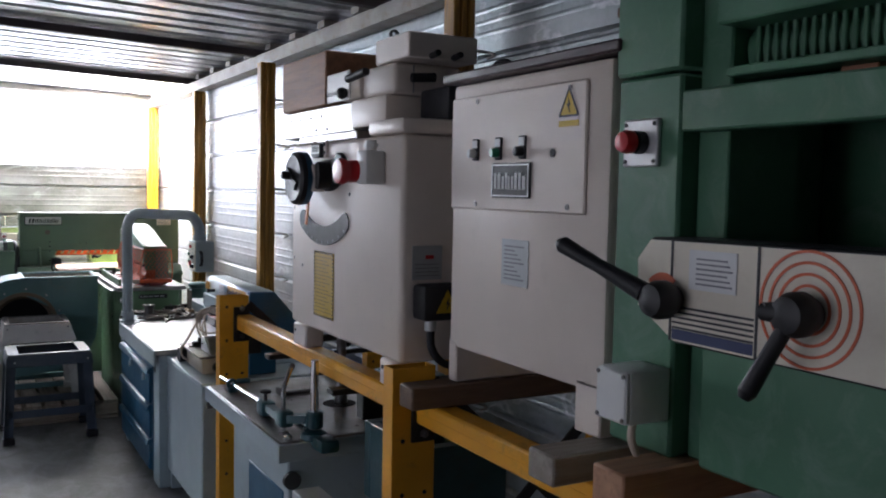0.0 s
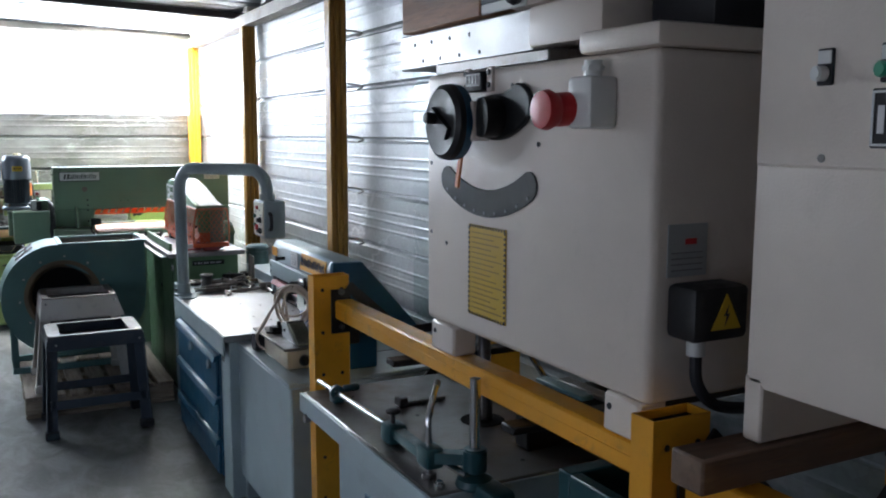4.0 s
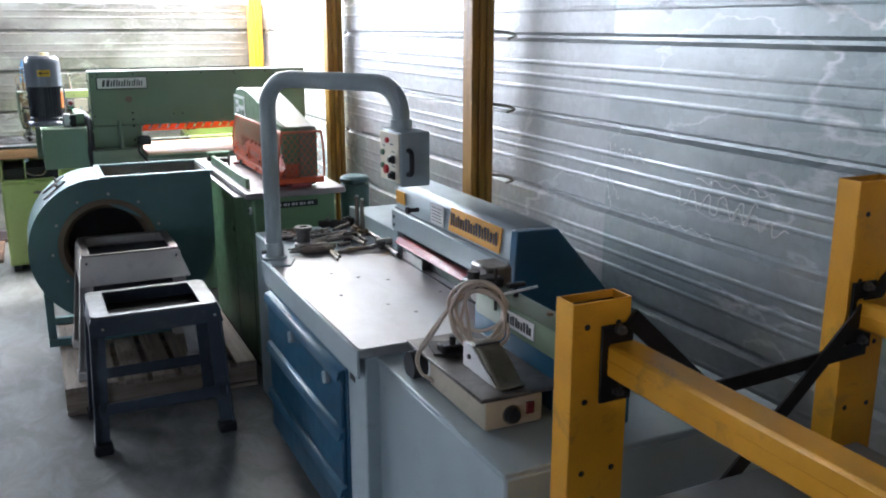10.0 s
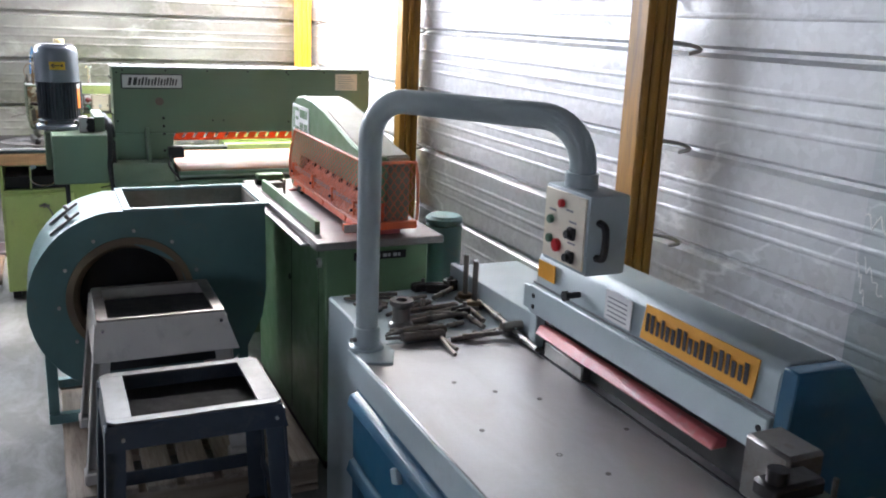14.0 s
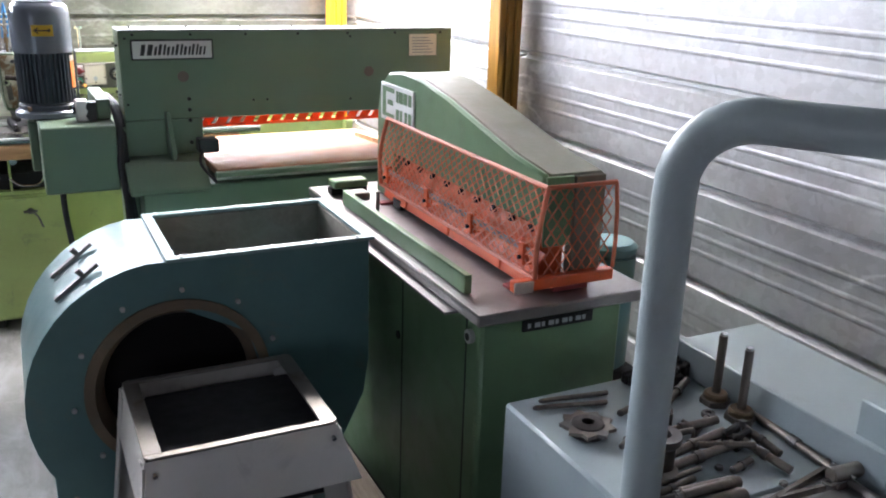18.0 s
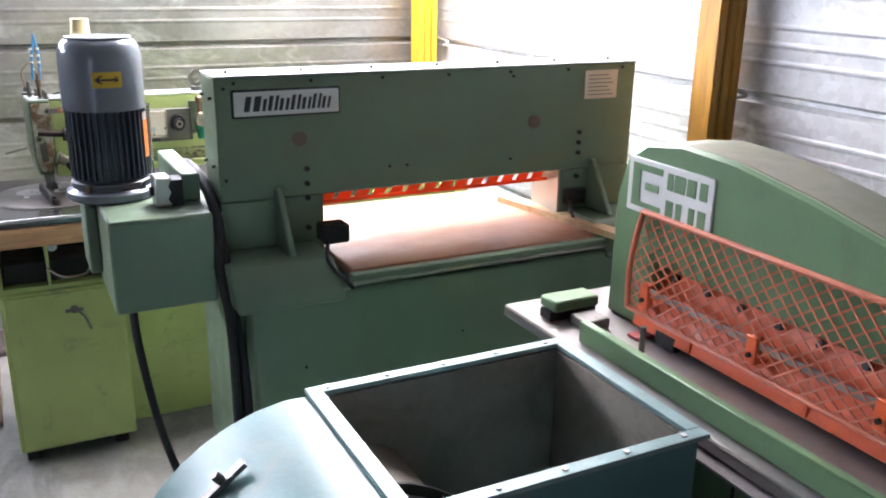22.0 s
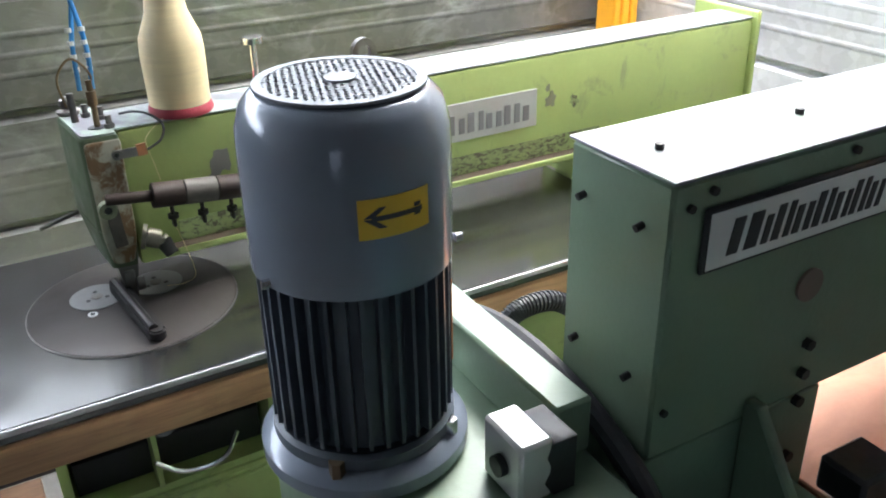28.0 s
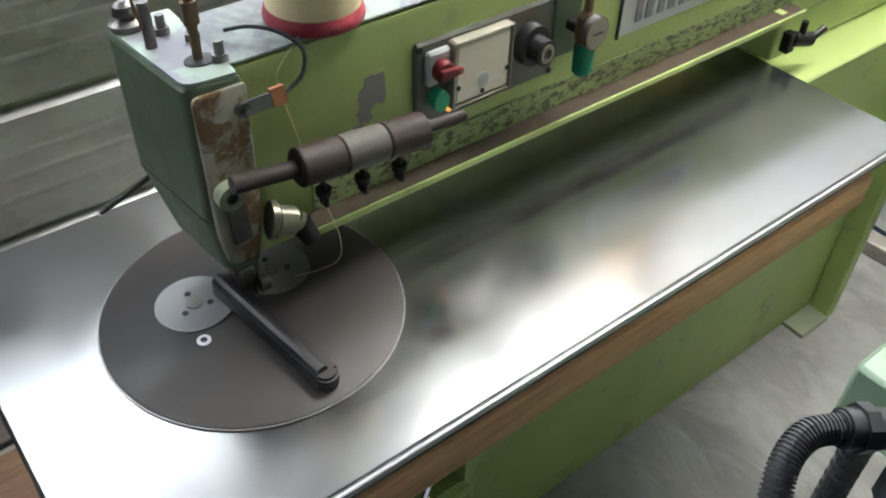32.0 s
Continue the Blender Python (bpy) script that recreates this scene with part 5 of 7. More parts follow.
for z in (0.905,):
    part("stop_knob", join(cyl((1.36, 5.06, z), (1.325, 5.06, z), 0.008, 10), cyl((1.325, 5.06, z), (1.315, 5.06, z), 0.013, 12)), BLACK, hood)
for y in (4.43, 5.25):
    for z in (0.815, 0.845):
        part("screw", cyl((1.343, y, z), (1.347, y, z), 0.007, 8), BLACK, hood)
part("rear_shelf", join(box(1.392, 1.62, 5.284, 5.83, 0.702, 0.765, 0.004), box(1.37, 1.392, 5.29, 5.83, 0.702, 0.775, 0.003)), PALEBLUE, sh)
part("guide_rail", cyl((1.338, 5.2, 0.712), (1.348, 5.38, 0.712), 0.008, 12), STEELD, sh)
part("table_stain", ringplate((1.1, 4.7, 0.7002), "z", 0.004, 0.007, 0.0006, 12), STEELD, sh)
for x, y in ((1.05, 5.1), (1.2, 4.95), (1.3, 4.75), (1.15, 4.6), (1.0, 4.85), (1.12, 5.02)):
    part("rivet", cyl((x, y, 0.7), (x, y, 0.7012), 0.006, 10), STEELD, sh)
# bent pipe and switch box
pp = thing("control_console", "grey-blue bent pipe carrying a switch box", "control box", (0.922, 5.372, 0.7))
a, b = Vector((0.923, 5.372, 0)), Vector((1.232, 4.898, 0))
u = (b - a).normalized()
path = [a + Vector((0, 0, 0.7)), a + Vector((0, 0, 1.0)), a + Vector((0, 0, 1.236))]
for k in range(1, 8):
    an = radians(k * 90 / 8)
    path.append(a + u * 0.1 * (1 - math.cos(an)) + Vector((0, 0, 1.25 + 0.1 * math.sin(an))))
path.append(a + u * 0.1 + Vector((0, 0, 1.35)))
path.append(b - u * 0.1 + Vector((0, 0, 1.35)))
for k in range(1, 8):
    an = radians(90 - k * 90 / 8)
    path.append(b - u * 0.1 * (1 - math.cos(an)) + Vector((0, 0, 1.25 + 0.1 * math.sin(an))))
path += [b + Vector((0, 0, 1.25)), b + Vector((0, 0, 1.215))]
part("pipe", tube(path, 0.029, 20), PALEBLUE, pp)
part("socket", lathe([(0.045, 0), (0.045, 0.012), (0.035, 0.016), (0.035, 0.06), (0.033, 0.064)], (0.923, 5.372, 0.7005), "z", 24), PALEBLUE, pp)
part("foot_plate", prism([(0.888, 5.27), (0.95, 5.25), (0.985, 5.33), (0.975, 5.41), (0.888, 5.42)], "z", 0.7003, 0.706, 0.001), PALEBLUE, pp)
part("set_screw", cyl((0.888, 5.36, 0.735), (0.875, 5.356, 0.735), 0.007, 8), STEELD, pp)
sb = part("switch_box", box(1.186, 1.285, 4.79, 4.965, 1.04, 1.21, 0.007, 2), PALEBLUE, pp)
part("collar", cyl((1.232, 4.898, 1.209), (1.232, 4.898, 1.24), 0.036, 20), PALEBLUE, sb)
fp = part("face_plate", box(1.182, 1.1875, 4.8, 4.957, 1.05, 1.202, 0.001), CREAM2, sb, "ivory face plate")
for y, z, mat, r in ((4.885, 1.178, RED, 0.009), (4.925, 1.136, GREEND, 0.0095), (4.925, 1.094, GREEND, 0.0095), (4.895, 1.085, RED, 0.0145)):
    part("push_button", cyl((1.172, y, z), (1.183, y, z), r, 16, None, 0.002), mat, fp)
for z in (1.122, 1.072):
    part("selector", join(box(1.172, 1.183, 4.828, 4.853, z - 0.013, z + 0.013, 0.003), cyl((1.163, 4.84, z), (1.173, 4.84, z), 0.009, 12)), BLACK, fp)
for y, z in ((4.86, 1.165), (4.845, 1.143), (4.925, 1.155), (4.845, 1.098)):
    part("print_line", box(1.1812, 1.1822, y - 0.015, y + 0.012, z, z + 0.004, 0), INK, fp)
part("grip", tube(curve([(1.21, 4.789, 1.155), (1.21, 4.765, 1.145), (1.21, 4.765, 1.09), (1.21, 4.789, 1.08)]), 0.008), BLACK, sb, "black grip")

# tools heaped on the guillotine table
TT = 0.7015


def loose(name, label, x, y):
    return thing(name, label, "tool", (x, y, TT), "loose tools")


def rod_tool(p, q, r, lift=0.0, lift2=None, collar=0.5, mat=None):
    """A round bar with a turned collar and a chamfered end, lying from p to q."""
    a = Vector((p[0], p[1], TT + r + lift))
    b = Vector((q[0], q[1], TT + r + (lift if lift2 is None else lift2)))
    t = loose("machine_rod", "oily steel rod lying in the heap of tools", p[0], p[1])
    d = b - a
    bar = part("bar", cyl(a + d * 0.04, b, r, 14), mat or TOOLST, t)
    part("chamfer", cyl(a, a + d * 0.04, r * 0.6, 14, r), STEELD, bar)
    if collar:
        part("collar", cyl(a + d * collar, a + d * (collar + 0.09), r * 1.28, 14), STEELD, bar)


def arbor(p, q, s, r, lift=0.0):
    """A thick turned body from p to q with a thin shank that ends at s."""
    a, b, c = (Vector((v[0], v[1], TT + r + lift)) for v in (p, q, s))
    t = loose("cutter_arbor", "thick turned steel arbor with a thin shank among the tools", p[0], p[1])
    d = (b - a).normalized()
    part("body", join(cyl(a, b, r, 20, None, 0.002), cyl(b, b + d * 0.006, r * 0.8, 20)), TOOLST, t)
    part("shoulder", cyl(a - d * 0.008, a, r * 0.7, 16), STEELD, t)
    part("shank", cyl(c, a - d * 0.007, r * 0.36, 12), STEELD, t)


def flat_tool(p, q, w, h, lift=0.0):
    """A flat spanner-like bar with a rounded jaw at q."""
    a, b = Vector((p[0], p[1], TT + h / 2 + lift)), Vector((q[0], q[1], TT + h / 2 + lift))
    t = loose("flat_spanner", "flat oily steel spanner in the heap of tools", p[0], p[1])
    part("handle", strip(a, b, w, h), TOOLST, t)
    part("jaw", join(ringplate(b, "z", w * 0.45, w * 0.95, h * 1.15, 18)), STEELD, t)


for p, q, r, lift, lift2 in (
        ((0.991, 5.777), (1.14, 5.742), 0.005, 0, 0), ((1.017, 5.797), (1.165, 5.775), 0.005, 0, 0),
        ((1.127, 5.596), (1.273, 5.58), 0.0085, 0, 0.012), ((1.1, 5.527), (1.25, 5.537), 0.009, 0, 0.014),
        ((1.078, 5.496), (1.235, 5.499), 0.009, 0, 0.012), ((1.3, 5.54), (1.307, 5.455), 0.008, 0.012, 0),
        ((1.262, 5.505), (1.284, 5.408), 0.008, 0.012, 0), ((1.006, 5.442), (1.11, 5.455), 0.006, 0, 0.004),
        ((1.023, 5.468), (1.14, 5.474), 0.005, 0, 0.006), ((1.133, 5.365), (1.142, 5.282), 0.0055, 0.006, 0),
        ((1.13, 5.36), (1.121, 5.248), 0.005, 0.006, 0), ((1.375, 5.6), (1.352, 5.35), 0.0085, 0, 0),
        ((1.23, 5.625), (1.24, 5.59), 0.004, 0, 0), ((1.19, 5.45), (1.245, 5.462), 0.007, 0, 0),
        ((1.352, 5.32), (1.335, 5.28), 0.007, 0, 0), ((1.11, 5.57), (1.2, 5.562), 0.006, 0.016, 0.018),
        ((1.06, 5.59), (1.15, 5.64), 0.006, 0, 0), ((1.13, 5.69), (1.24, 5.72), 0.007, 0, 0),
        ((1.17, 5.52), (1.265, 5.475), 0.006, 0.018, 0.02), ((1.25, 5.69), (1.335, 5.735), 0.008, 0, 0.01)):
    rod_tool(p, q, r, lift, lift2, 0.45 if r > 0.0055 else 0)
arbor((1.05, 5.422), (1.163, 5.414), (1.0, 5.425), 0.013)
arbor((1.031, 5.384), (1.143, 5.379), (0.984, 5.392), 0.014)
arbor((1.034, 5.401), (1.13, 5.398), (0.978, 5.376), 0.009, 0.019)
flat_tool((1.159, 5.352), (1.365, 5.395), 0.013, 0.008)
flat_tool((1.191, 5.35), (1.3, 5.343), 0.012, 0.007, 0.0085)
flat_tool((1.21, 5.57), (1.29, 5.62), 0.014, 0.007)
flat_tool((1.13, 5.64), (1.22, 5.66), 0.014, 0.008)
th = loose("screw_clamp", "cylindrical steel screw clamp with a cross bar", 1.34, 5.347)
part("head", cyl((1.308, 5.35, TT + 0.026), (1.373, 5.346, TT + 0.026), 0.0135, 18, None, 0.002), TOOLST, th)
part("foot", box(1.32, 1.35, 5.338, 5.36, TT, TT + 0.016, 0.002), STEELD, th)
part("pin", cyl((1.34, 5.325, TT + 0.026), (1.34, 5.375, TT + 0.026), 0.004, 10), CHROME, th)
# dark blocks where the rods cross, and the clutch of parts at the back
for x, y, w, d2, h, turn in ((1.265, 5.52, 0.05, 0.036, 0.034, 0.3), (1.3, 5.765, 0.075, 0.035, 0.03, -0.4), (1.365, 5.79, 0.06, 0.045, 0.035, 0.5), (1.25, 5.8, 0.05, 0.03, 0.026, 0.2), (1.39, 5.735, 0.035, 0.03, 0.04, 0.1)):
    kb = loose("clamp_block", "dark oily clamp block with a slot and screw", x, y)
    bm = join(box(-w / 2, w / 2, -d2 / 2, -d2 * 0.12, 0, h, 0.004), box(-w / 2, w / 2, d2 * 0.12, d2 / 2, 0, h, 0.004), box(-w / 2, -w * 0.1, -d2 * 0.13, d2 * 0.13, 0.001, h * 0.8, 0.001))
    for v in bm.verts:
        cx2, cy2 = v.co.x, v.co.y
        v.co = Vector((x + cx2 * math.cos(turn) - cy2 * math.sin(turn), y + cx2 * math.sin(turn) + cy2 * math.cos(turn), TT + v.co.z))
    part("block", bm, OILY, kb)
    ex, ey = x + 0.3 * w * math.cos(turn), y + 0.3 * w * math.sin(turn)
    part("screw", cyl((ex, ey, TT + h), (ex, ey, TT + h + 0.012), 0.006, 10), STEELD, kb)
for x, y, r, h in ((1.182, 5.611, 0.008, 0.038), (1.17, 5.645, 0.013, 0.016), (1.4, 5.8, 0.009, 0.05), (1.077, 5.534, 0.012, 0.03)):
    st = loose("spacer_sleeve", "small bored steel sleeve standing on end", x, y)
    part("sleeve", lathe([(r * 0.5, 0), (r, 0.001), (r, h - 0.001), (r * 0.95, h), (r * 0.5, h)], (x, y, TT), "z", 18, True), TOOLST, st)
    part("bore", cyl((x, y, TT + 0.0005), (x, y, TT + h * 0.7), r * 0.5, 12), SHADEBLACK, st)
for x, y in ((1.247, 5.388), (1.18, 5.47), (1.09, 5.61)):
    nt = loose("steel_nut", "small hexagonal steel nut lying loose", x, y)
    part("nut", cyl((x, y, TT), (x, y, TT + 0.008), 0.008, 6, None, 0.001), STEELD, nt)
for x, y in ((1.346, 5.662), (1.343, 5.59)):
    bs = thing("threaded_spindle", "upright browned steel spindle with brass collar", "tool", (x, y, 0.7), "upright spindles")
    part("rod", cyl((x, y, TT), (x, y, 0.848), 0.0085, 14), TOOLST, bs)
    part("cap", cyl((x, y, 0.848), (x, y, 0.853), 0.007, 14), CHROME, bs)
    part("flange", cyl((x, y, TT), (x, y, TT + 0.012), 0.031, 6, None, 0.001), TOOLST, bs)
    part("collar", lathe([(0.0085, 0.0), (0.024, 0.0), (0.024, 0.008), (0.021, 0.012), (0.0085, 0.012)], (x, y, TT + 0.0125), "z", 20), BRASS, bs, "brass collar")
sp = loose("steel_spool", "small turned steel spool standing on the table", 1.07, 5.5)
part("body", lathe([(0.016, 0.05), (0.016, 0.08), (0.034, 0.08), (0.034, 0.068), (0.026, 0.06), (0.026, 0.02), (0.035, 0.012), (0.035, 0)], (1.07, 5.5, TT), "z", 24), STEELD, sp)
cm = loose("toothed_cutter", "dark toothed cutter head lying on the table", 1.04, 5.665)
part("hub", lathe([(0.012, 0), (0.034, 0.0), (0.036, 0.008), (0.03, 0.022), (0.012, 0.024)], (1.04, 5.665, TT), "z", 24, True), OILY, cm)
part("bore", cyl((1.04, 5.665, TT + 0.001), (1.04, 5.665, TT + 0.01), 0.012, 14), SHADEBLACK, cm)
for k in range(9):
    an = 0.3 + k * math.tau / 9
    e1, e2 = Vector((math.cos(an), math.sin(an), 0)), Vector((math.cos(an + 0.5), math.sin(an + 0.5), 0))
    c = Vector((1.04, 5.665, TT + 0.016))
    part("tooth", strip(c + e1 * 0.027, c + e2 * 0.047, 0.007, 0.022), TOOLST if k % 3 else STEELD, cm)

# ---- green knife machine with orange mesh guard ----
em = thing("knife_shear", "grass green shear with orange mesh guard and steel table", "machine", (1.2, 6.5, 0))
part("body", join(box(1.0, 1.37, 5.96, 6.98, 0.03, 0.812, 0.008), box(0.9995, 1.001, 5.98, 6.3, 0.08, 0.76, 0)), GREENE, em)
part("base", box(1.01, 1.36, 5.97, 6.97, 0.0, 0.03, 0.002), IRON, em)
part("table", box(0.952, 1.395, 5.888, 7.075, 0.814, 0.84, 0.004), SHEARTOP, em)
part("side_ledge", box(0.928, 0.995, 6.0, 6.9, 0.8065, 0.8125, 0.001), SHEARTOP, em, "steel ledge strip")
part("fence", box(0.982, 1.0, 6.015, 6.83, 0.8405, 0.884, 0.002), GREENE, em)
part("lock", cyl((0.9995, 6.004, 0.745), (0.988, 6.004, 0.745), 0.016, 18), ALU, em)
pl = part("maker_plate", box(1.1, 1.285, 5.954, 5.9605, 0.755, 0.782, 0.001), BLACK, em, "black maker's plate")
for k in range(9):
    part("print_mark", box(1.112 + 0.018 * k, 1.112 + 0.018 * k + 0.008 + 0.006 * (k % 2), 5.953, 5.9545, 0.763, 0.774, 0), GREYPAPER, pl)
side_pts = [(5.965, 0.985), (5.965, 1.105), (6.1, 1.122), (6.45, 1.196), (6.62, 1.222), (6.76, 1.228), (6.86, 1.214), (6.92, 1.175), (6.945, 1.1), (6.95, 0.842), (6.82, 0.842), (6.8, 0.985)]
hd = part("hood", prism([p for p in side_pts], "x", 1.135, 1.152, 0.006), GREENE, em)
part("hood_rear", prism([(y, z - 0.0025) for y, z in side_pts], "x", 1.152, 1.292, 0.006), DUSTHOOD, em, "dusty olive hood back")
part("hood_end", box(1.14, 1.21, 5.957, 5.9655, 0.945, 1.1, 0.002), GREENE, hd)
part("end_plate", box(1.225, 1.29, 5.99, 5.998, 0.845, 0.985, 0.002), RUSTP, hd, "brown inner end plate")
part("hood_end", box(1.2125, 1.29, 5.955, 5.985, 0.875, 1.098, 0.002), DUSTHOOD, hd)
ps = part("name_plate", box(1.1305, 1.1355, 6.66, 6.905, 1.078, 1.185, 0.001), PAPER, hd, "white name plate with green shapes")
for a2, b2, c, d in ((6.865, 6.89, 1.09, 1.175), (6.80, 6.865, 1.162, 1.175), (6.80, 6.865, 1.09, 1.1), (6.81, 6.85, 1.126, 1.14), (6.77, 6.785, 1.14, 1.172), (6.735, 6.765, 1.14, 1.172), (6.705, 6.73, 1.14, 1.172), (6.675, 6.695, 1.14, 1.172), (6.765, 6.785, 1.085, 1.12), (6.74, 6.755, 1.085, 1.12), (6.705, 6.72, 1.085, 1.12), (6.675, 6.695, 1.085, 1.12)):
    part("letter_bar", box(1.1292, 1.1307, a2, b2, c, d, 0), GREENE, ps)
kn = part("knife_holder", prism([(1.155, 0.85), (1.155, 0.93), (1.18, 0.99), (1.22, 0.99), (1.22, 0.85)], "y", 6.0, 6.82, 0.003), ORANGE, em, "orange knife holder")
for k in range(9):
    part("bolt", cyl((1.17, 6.05 + 0.09 * k, 0.96), (1.157, 6.05 + 0.09 * k, 0.965), 0.008, 6), IRON, kn)
gd = part("mesh_guard", tube([(1.108, 5.93, 0.888), (1.106, 5.93, 0.94), (1.112, 5.931, 1.0), (1.128, 5.932, 1.084)], 0.006, 8), ORANGED, em, "orange expanded-metal guard")


def guard_at(y, f):
    """A point of the bowed guard at a share f of its height."""
    return Vector((1.108 + 0.02 * f - 0.012 * math.sin(math.pi * f), y, 0.888 + 0.196 * f))


for f, r in ((0, 0.005), (1, 0.006)):
    part("guard_rail", cyl(guard_at(5.93, f), guard_at(6.845, f), r, 8), ORANGED, gd)
part("guard_end", tube([guard_at(6.845, k / 5) for k in range(6)], 0.006, 8), ORANGED, gd)
mesh = None
step, rows_n = 0.0335, 8
for k in range(-rows_n, 28):
    for s in (1, -1):
        pts = []
        for j in range(rows_n + 1):
            y = 5.93 + step * (k + j if s > 0 else k + rows_n - j)
            if 5.929 <= y <= 6.846:
                pts.append(guard_at(y, j / rows_n))
        for p, q in zip(pts, pts[1:]):
            sgm = strip(p, q, 0.0031, 0.0018, (0, 0.3, 1))
            mesh = sgm if mesh is None else join(mesh, sgm)
tagged(part("guard_mesh", mesh, ORANGED, gd), kind="stuff")
part("stiffener", box(1.106, 1.109, 5.94, 6.84, 0.934, 0.948, 0.001), DUSTY, gd, "dusty flat stiffener behind the mesh")
for y in (5.985, 6.24, 6.5, 6.79):
    lg = part("guard_lug", join(box(1.1, 1.118, y - 0.012, y + 0.012, 0.905, 0.955, 0.002), box(1.117, 1.15, y - 0.012, y + 0.012, 0.905, 0.911, 0.001)), ORANGE, gd)
    part("lug_bolt", cyl((1.1, y, 0.922), (1.094, y, 0.922), 0.005, 6), IRON, lg)
end = None
for k in range(-6, 8):
    for s in (1, -1):
        pts = []
        for j in range(6):
            x = 1.13 + 0.028 * (k + j if s > 0 else k + 5 - j)
            if 1.108 <= x <= 1.308:
                pts.append(Vector((x, 5.935, 0.89 + 0.038 * j)))
        for p, q in zip(pts, pts[1:]):
            sgm = strip(p, q, 0.0026, 0.0018, (1, 0, 1))
            end = sgm if end is None else join(end, sgm)
tagged(part("end_mesh", end, ORANGED, gd), kind="stuff")
part("end_frame", join(box(1.128, 1.305, 5.93, 5.938, 1.079, 1.089, 0.002), tube([(1.312, 5.934, 0.888), (1.314, 5.934, 0.95), (1.311, 5.934, 1.02), (1.303, 5.934, 1.084)], 0.005, 8)), ORANGED, gd)
part("end_bar", box(1.056, 1.31, 5.924, 5.95, 0.862, 0.888, 0.003), ORANGE, em)
part("bar_end", box(1.052, 1.1, 5.918, 5.9235, 0.862, 0.888, 0.002), PALEWORN, em, "bare worn bar end")
part("lower_plate", prism([(1.112, 0.856), (1.118, 0.89), (1.15, 0.93), (1.156, 0.926), (1.125, 0.886), (1.118, 0.856)], "y", 5.96, 6.83, 0.001), ORANGE, em, "orange lower guard plate")
for y in (6.1, 6.38, 6.66):
    part("plate_rib", box(1.11, 1.118, y - 0.004, y + 0.004, 0.858, 0.888, 0.001), ORANGE, em)
for y, z0 in ((6.03, 0.06), (6.402, 0.06)):
    part("panel_seam", box(0.9985, 0.9995, y - 0.003, y + 0.003, z0, 0.79, 0), BLACK, em)
part("lock_hole", cyl((0.9995, 6.428, 0.582), (0.996, 6.428, 0.582), 0.012, 14), BLACK, em)
part("lock_slot", cyl((0.988, 6.004, 0.745), (0.9865, 6.004, 0.745), 0.009, 12), BLACK, em)
for y in (6.0, 6.78):
    part("guard_bracket", join(box(1.125, 1.16, y, y + 0.03, 0.841, 0.89, 0.003), box(1.085, 1.16, y, y + 0.03, 0.841, 0.848, 0.001)), REDBAR, em, "dark red guard foot")
part("foot_block", box(1.17, 1.26, 5.95, 6.0, 0.841, 0.8615, 0.002), REDBAR, em)
part("tie_block", box(1.112, 1.16, 6.7, 6.76, 0.841, 0.87, 0.003), BLACK, em)
part("stop_arm", box(1.02, 1.08, 6.86, 6.92, 0.841, 0.862, 0.003), STEELD, em)
part("stop_post", cyl((1.05, 6.72, 0.841), (1.05, 6.72, 0.9), 0.006, 8), STEELD, em)
sb2 = part("foot_switch", box(0.99, 1.1, 6.93, 6.99, 0.862, 0.885, 0.004), GREENE, em, "small green box on a dark bracket")
part("bracket", box(0.985, 1.1, 6.94, 6.98, 0.841, 0.862, 0.002), IRON, sb2)
em.scale.y, em.location.y = 0.955, 6.525
mo = thing("electric_motor", "teal electric motor standing behind the shear", "motor", (1.58, 6.33, 0))
part("body", cyl((1.575, 6.335, 0.45), (1.575, 6.335, 0.79), 0.07, 28, None, 0.012), TEAL, mo)
part("fan_cover", lathe([(0.072, 0), (0.072, 0.015), (0.06, 0.026), (0.01, 0.028)], (1.575, 6.335, 0.79), "z", 28), TEAL, mo)
part("foot", box(1.5, 1.65, 6.26, 6.41, 0, 0.45, 0.004), IRON, mo)

# ---- pallet with the blower ----
pa = thing("pallet", "worn grey wooden pallet on the floor", "pallet", (0.6, 6.3, 0))
for y in (5.9, 6.3, 6.72):
    part("runner", box(0.18, 0.95, y, y + 0.09, 0.022, 0.098, 0.004), PALLETW, pa)
    part("base_board", box(0.18, 0.95, y - 0.005, y + 0.095, 0.0, 0.0215, 0.003), PALLETW, pa)
x = 0.18
for k in range(7):
    part("board", box(x, x + 0.088, 5.89, 6.83, 0.0985, 0.12, 0.003), wood("pallet_board", (0.42, 0.34, 0.27), (0.17, 0.12, 0.09), 1) if k == 0 else bpy.data.materials["pallet_board"], pa)
    x += 0.1135
bl = thing("centrifugal_blower", "teal sheet-steel centrifugal blower with open square outlet", "blower", (0.5, 6.6, 0.12))
CX, CZ = 0.43, 0.567
outer = [(0.9, 0.87), (0.425, 0.87)]
for k in range(1, 25):
    an = radians(92 + k * (200 / 24))
    rr = 0.306 + 0.06 * k / 24
    outer.append((CX + rr * math.cos(an), CZ + rr * math.sin(an)))
outer += [(0.72, 0.24), (0.83, 0.34), (0.885, 0.45), (0.9, 0.55)]
# front and back cheeks and the curved shell between
inlet = 0.195


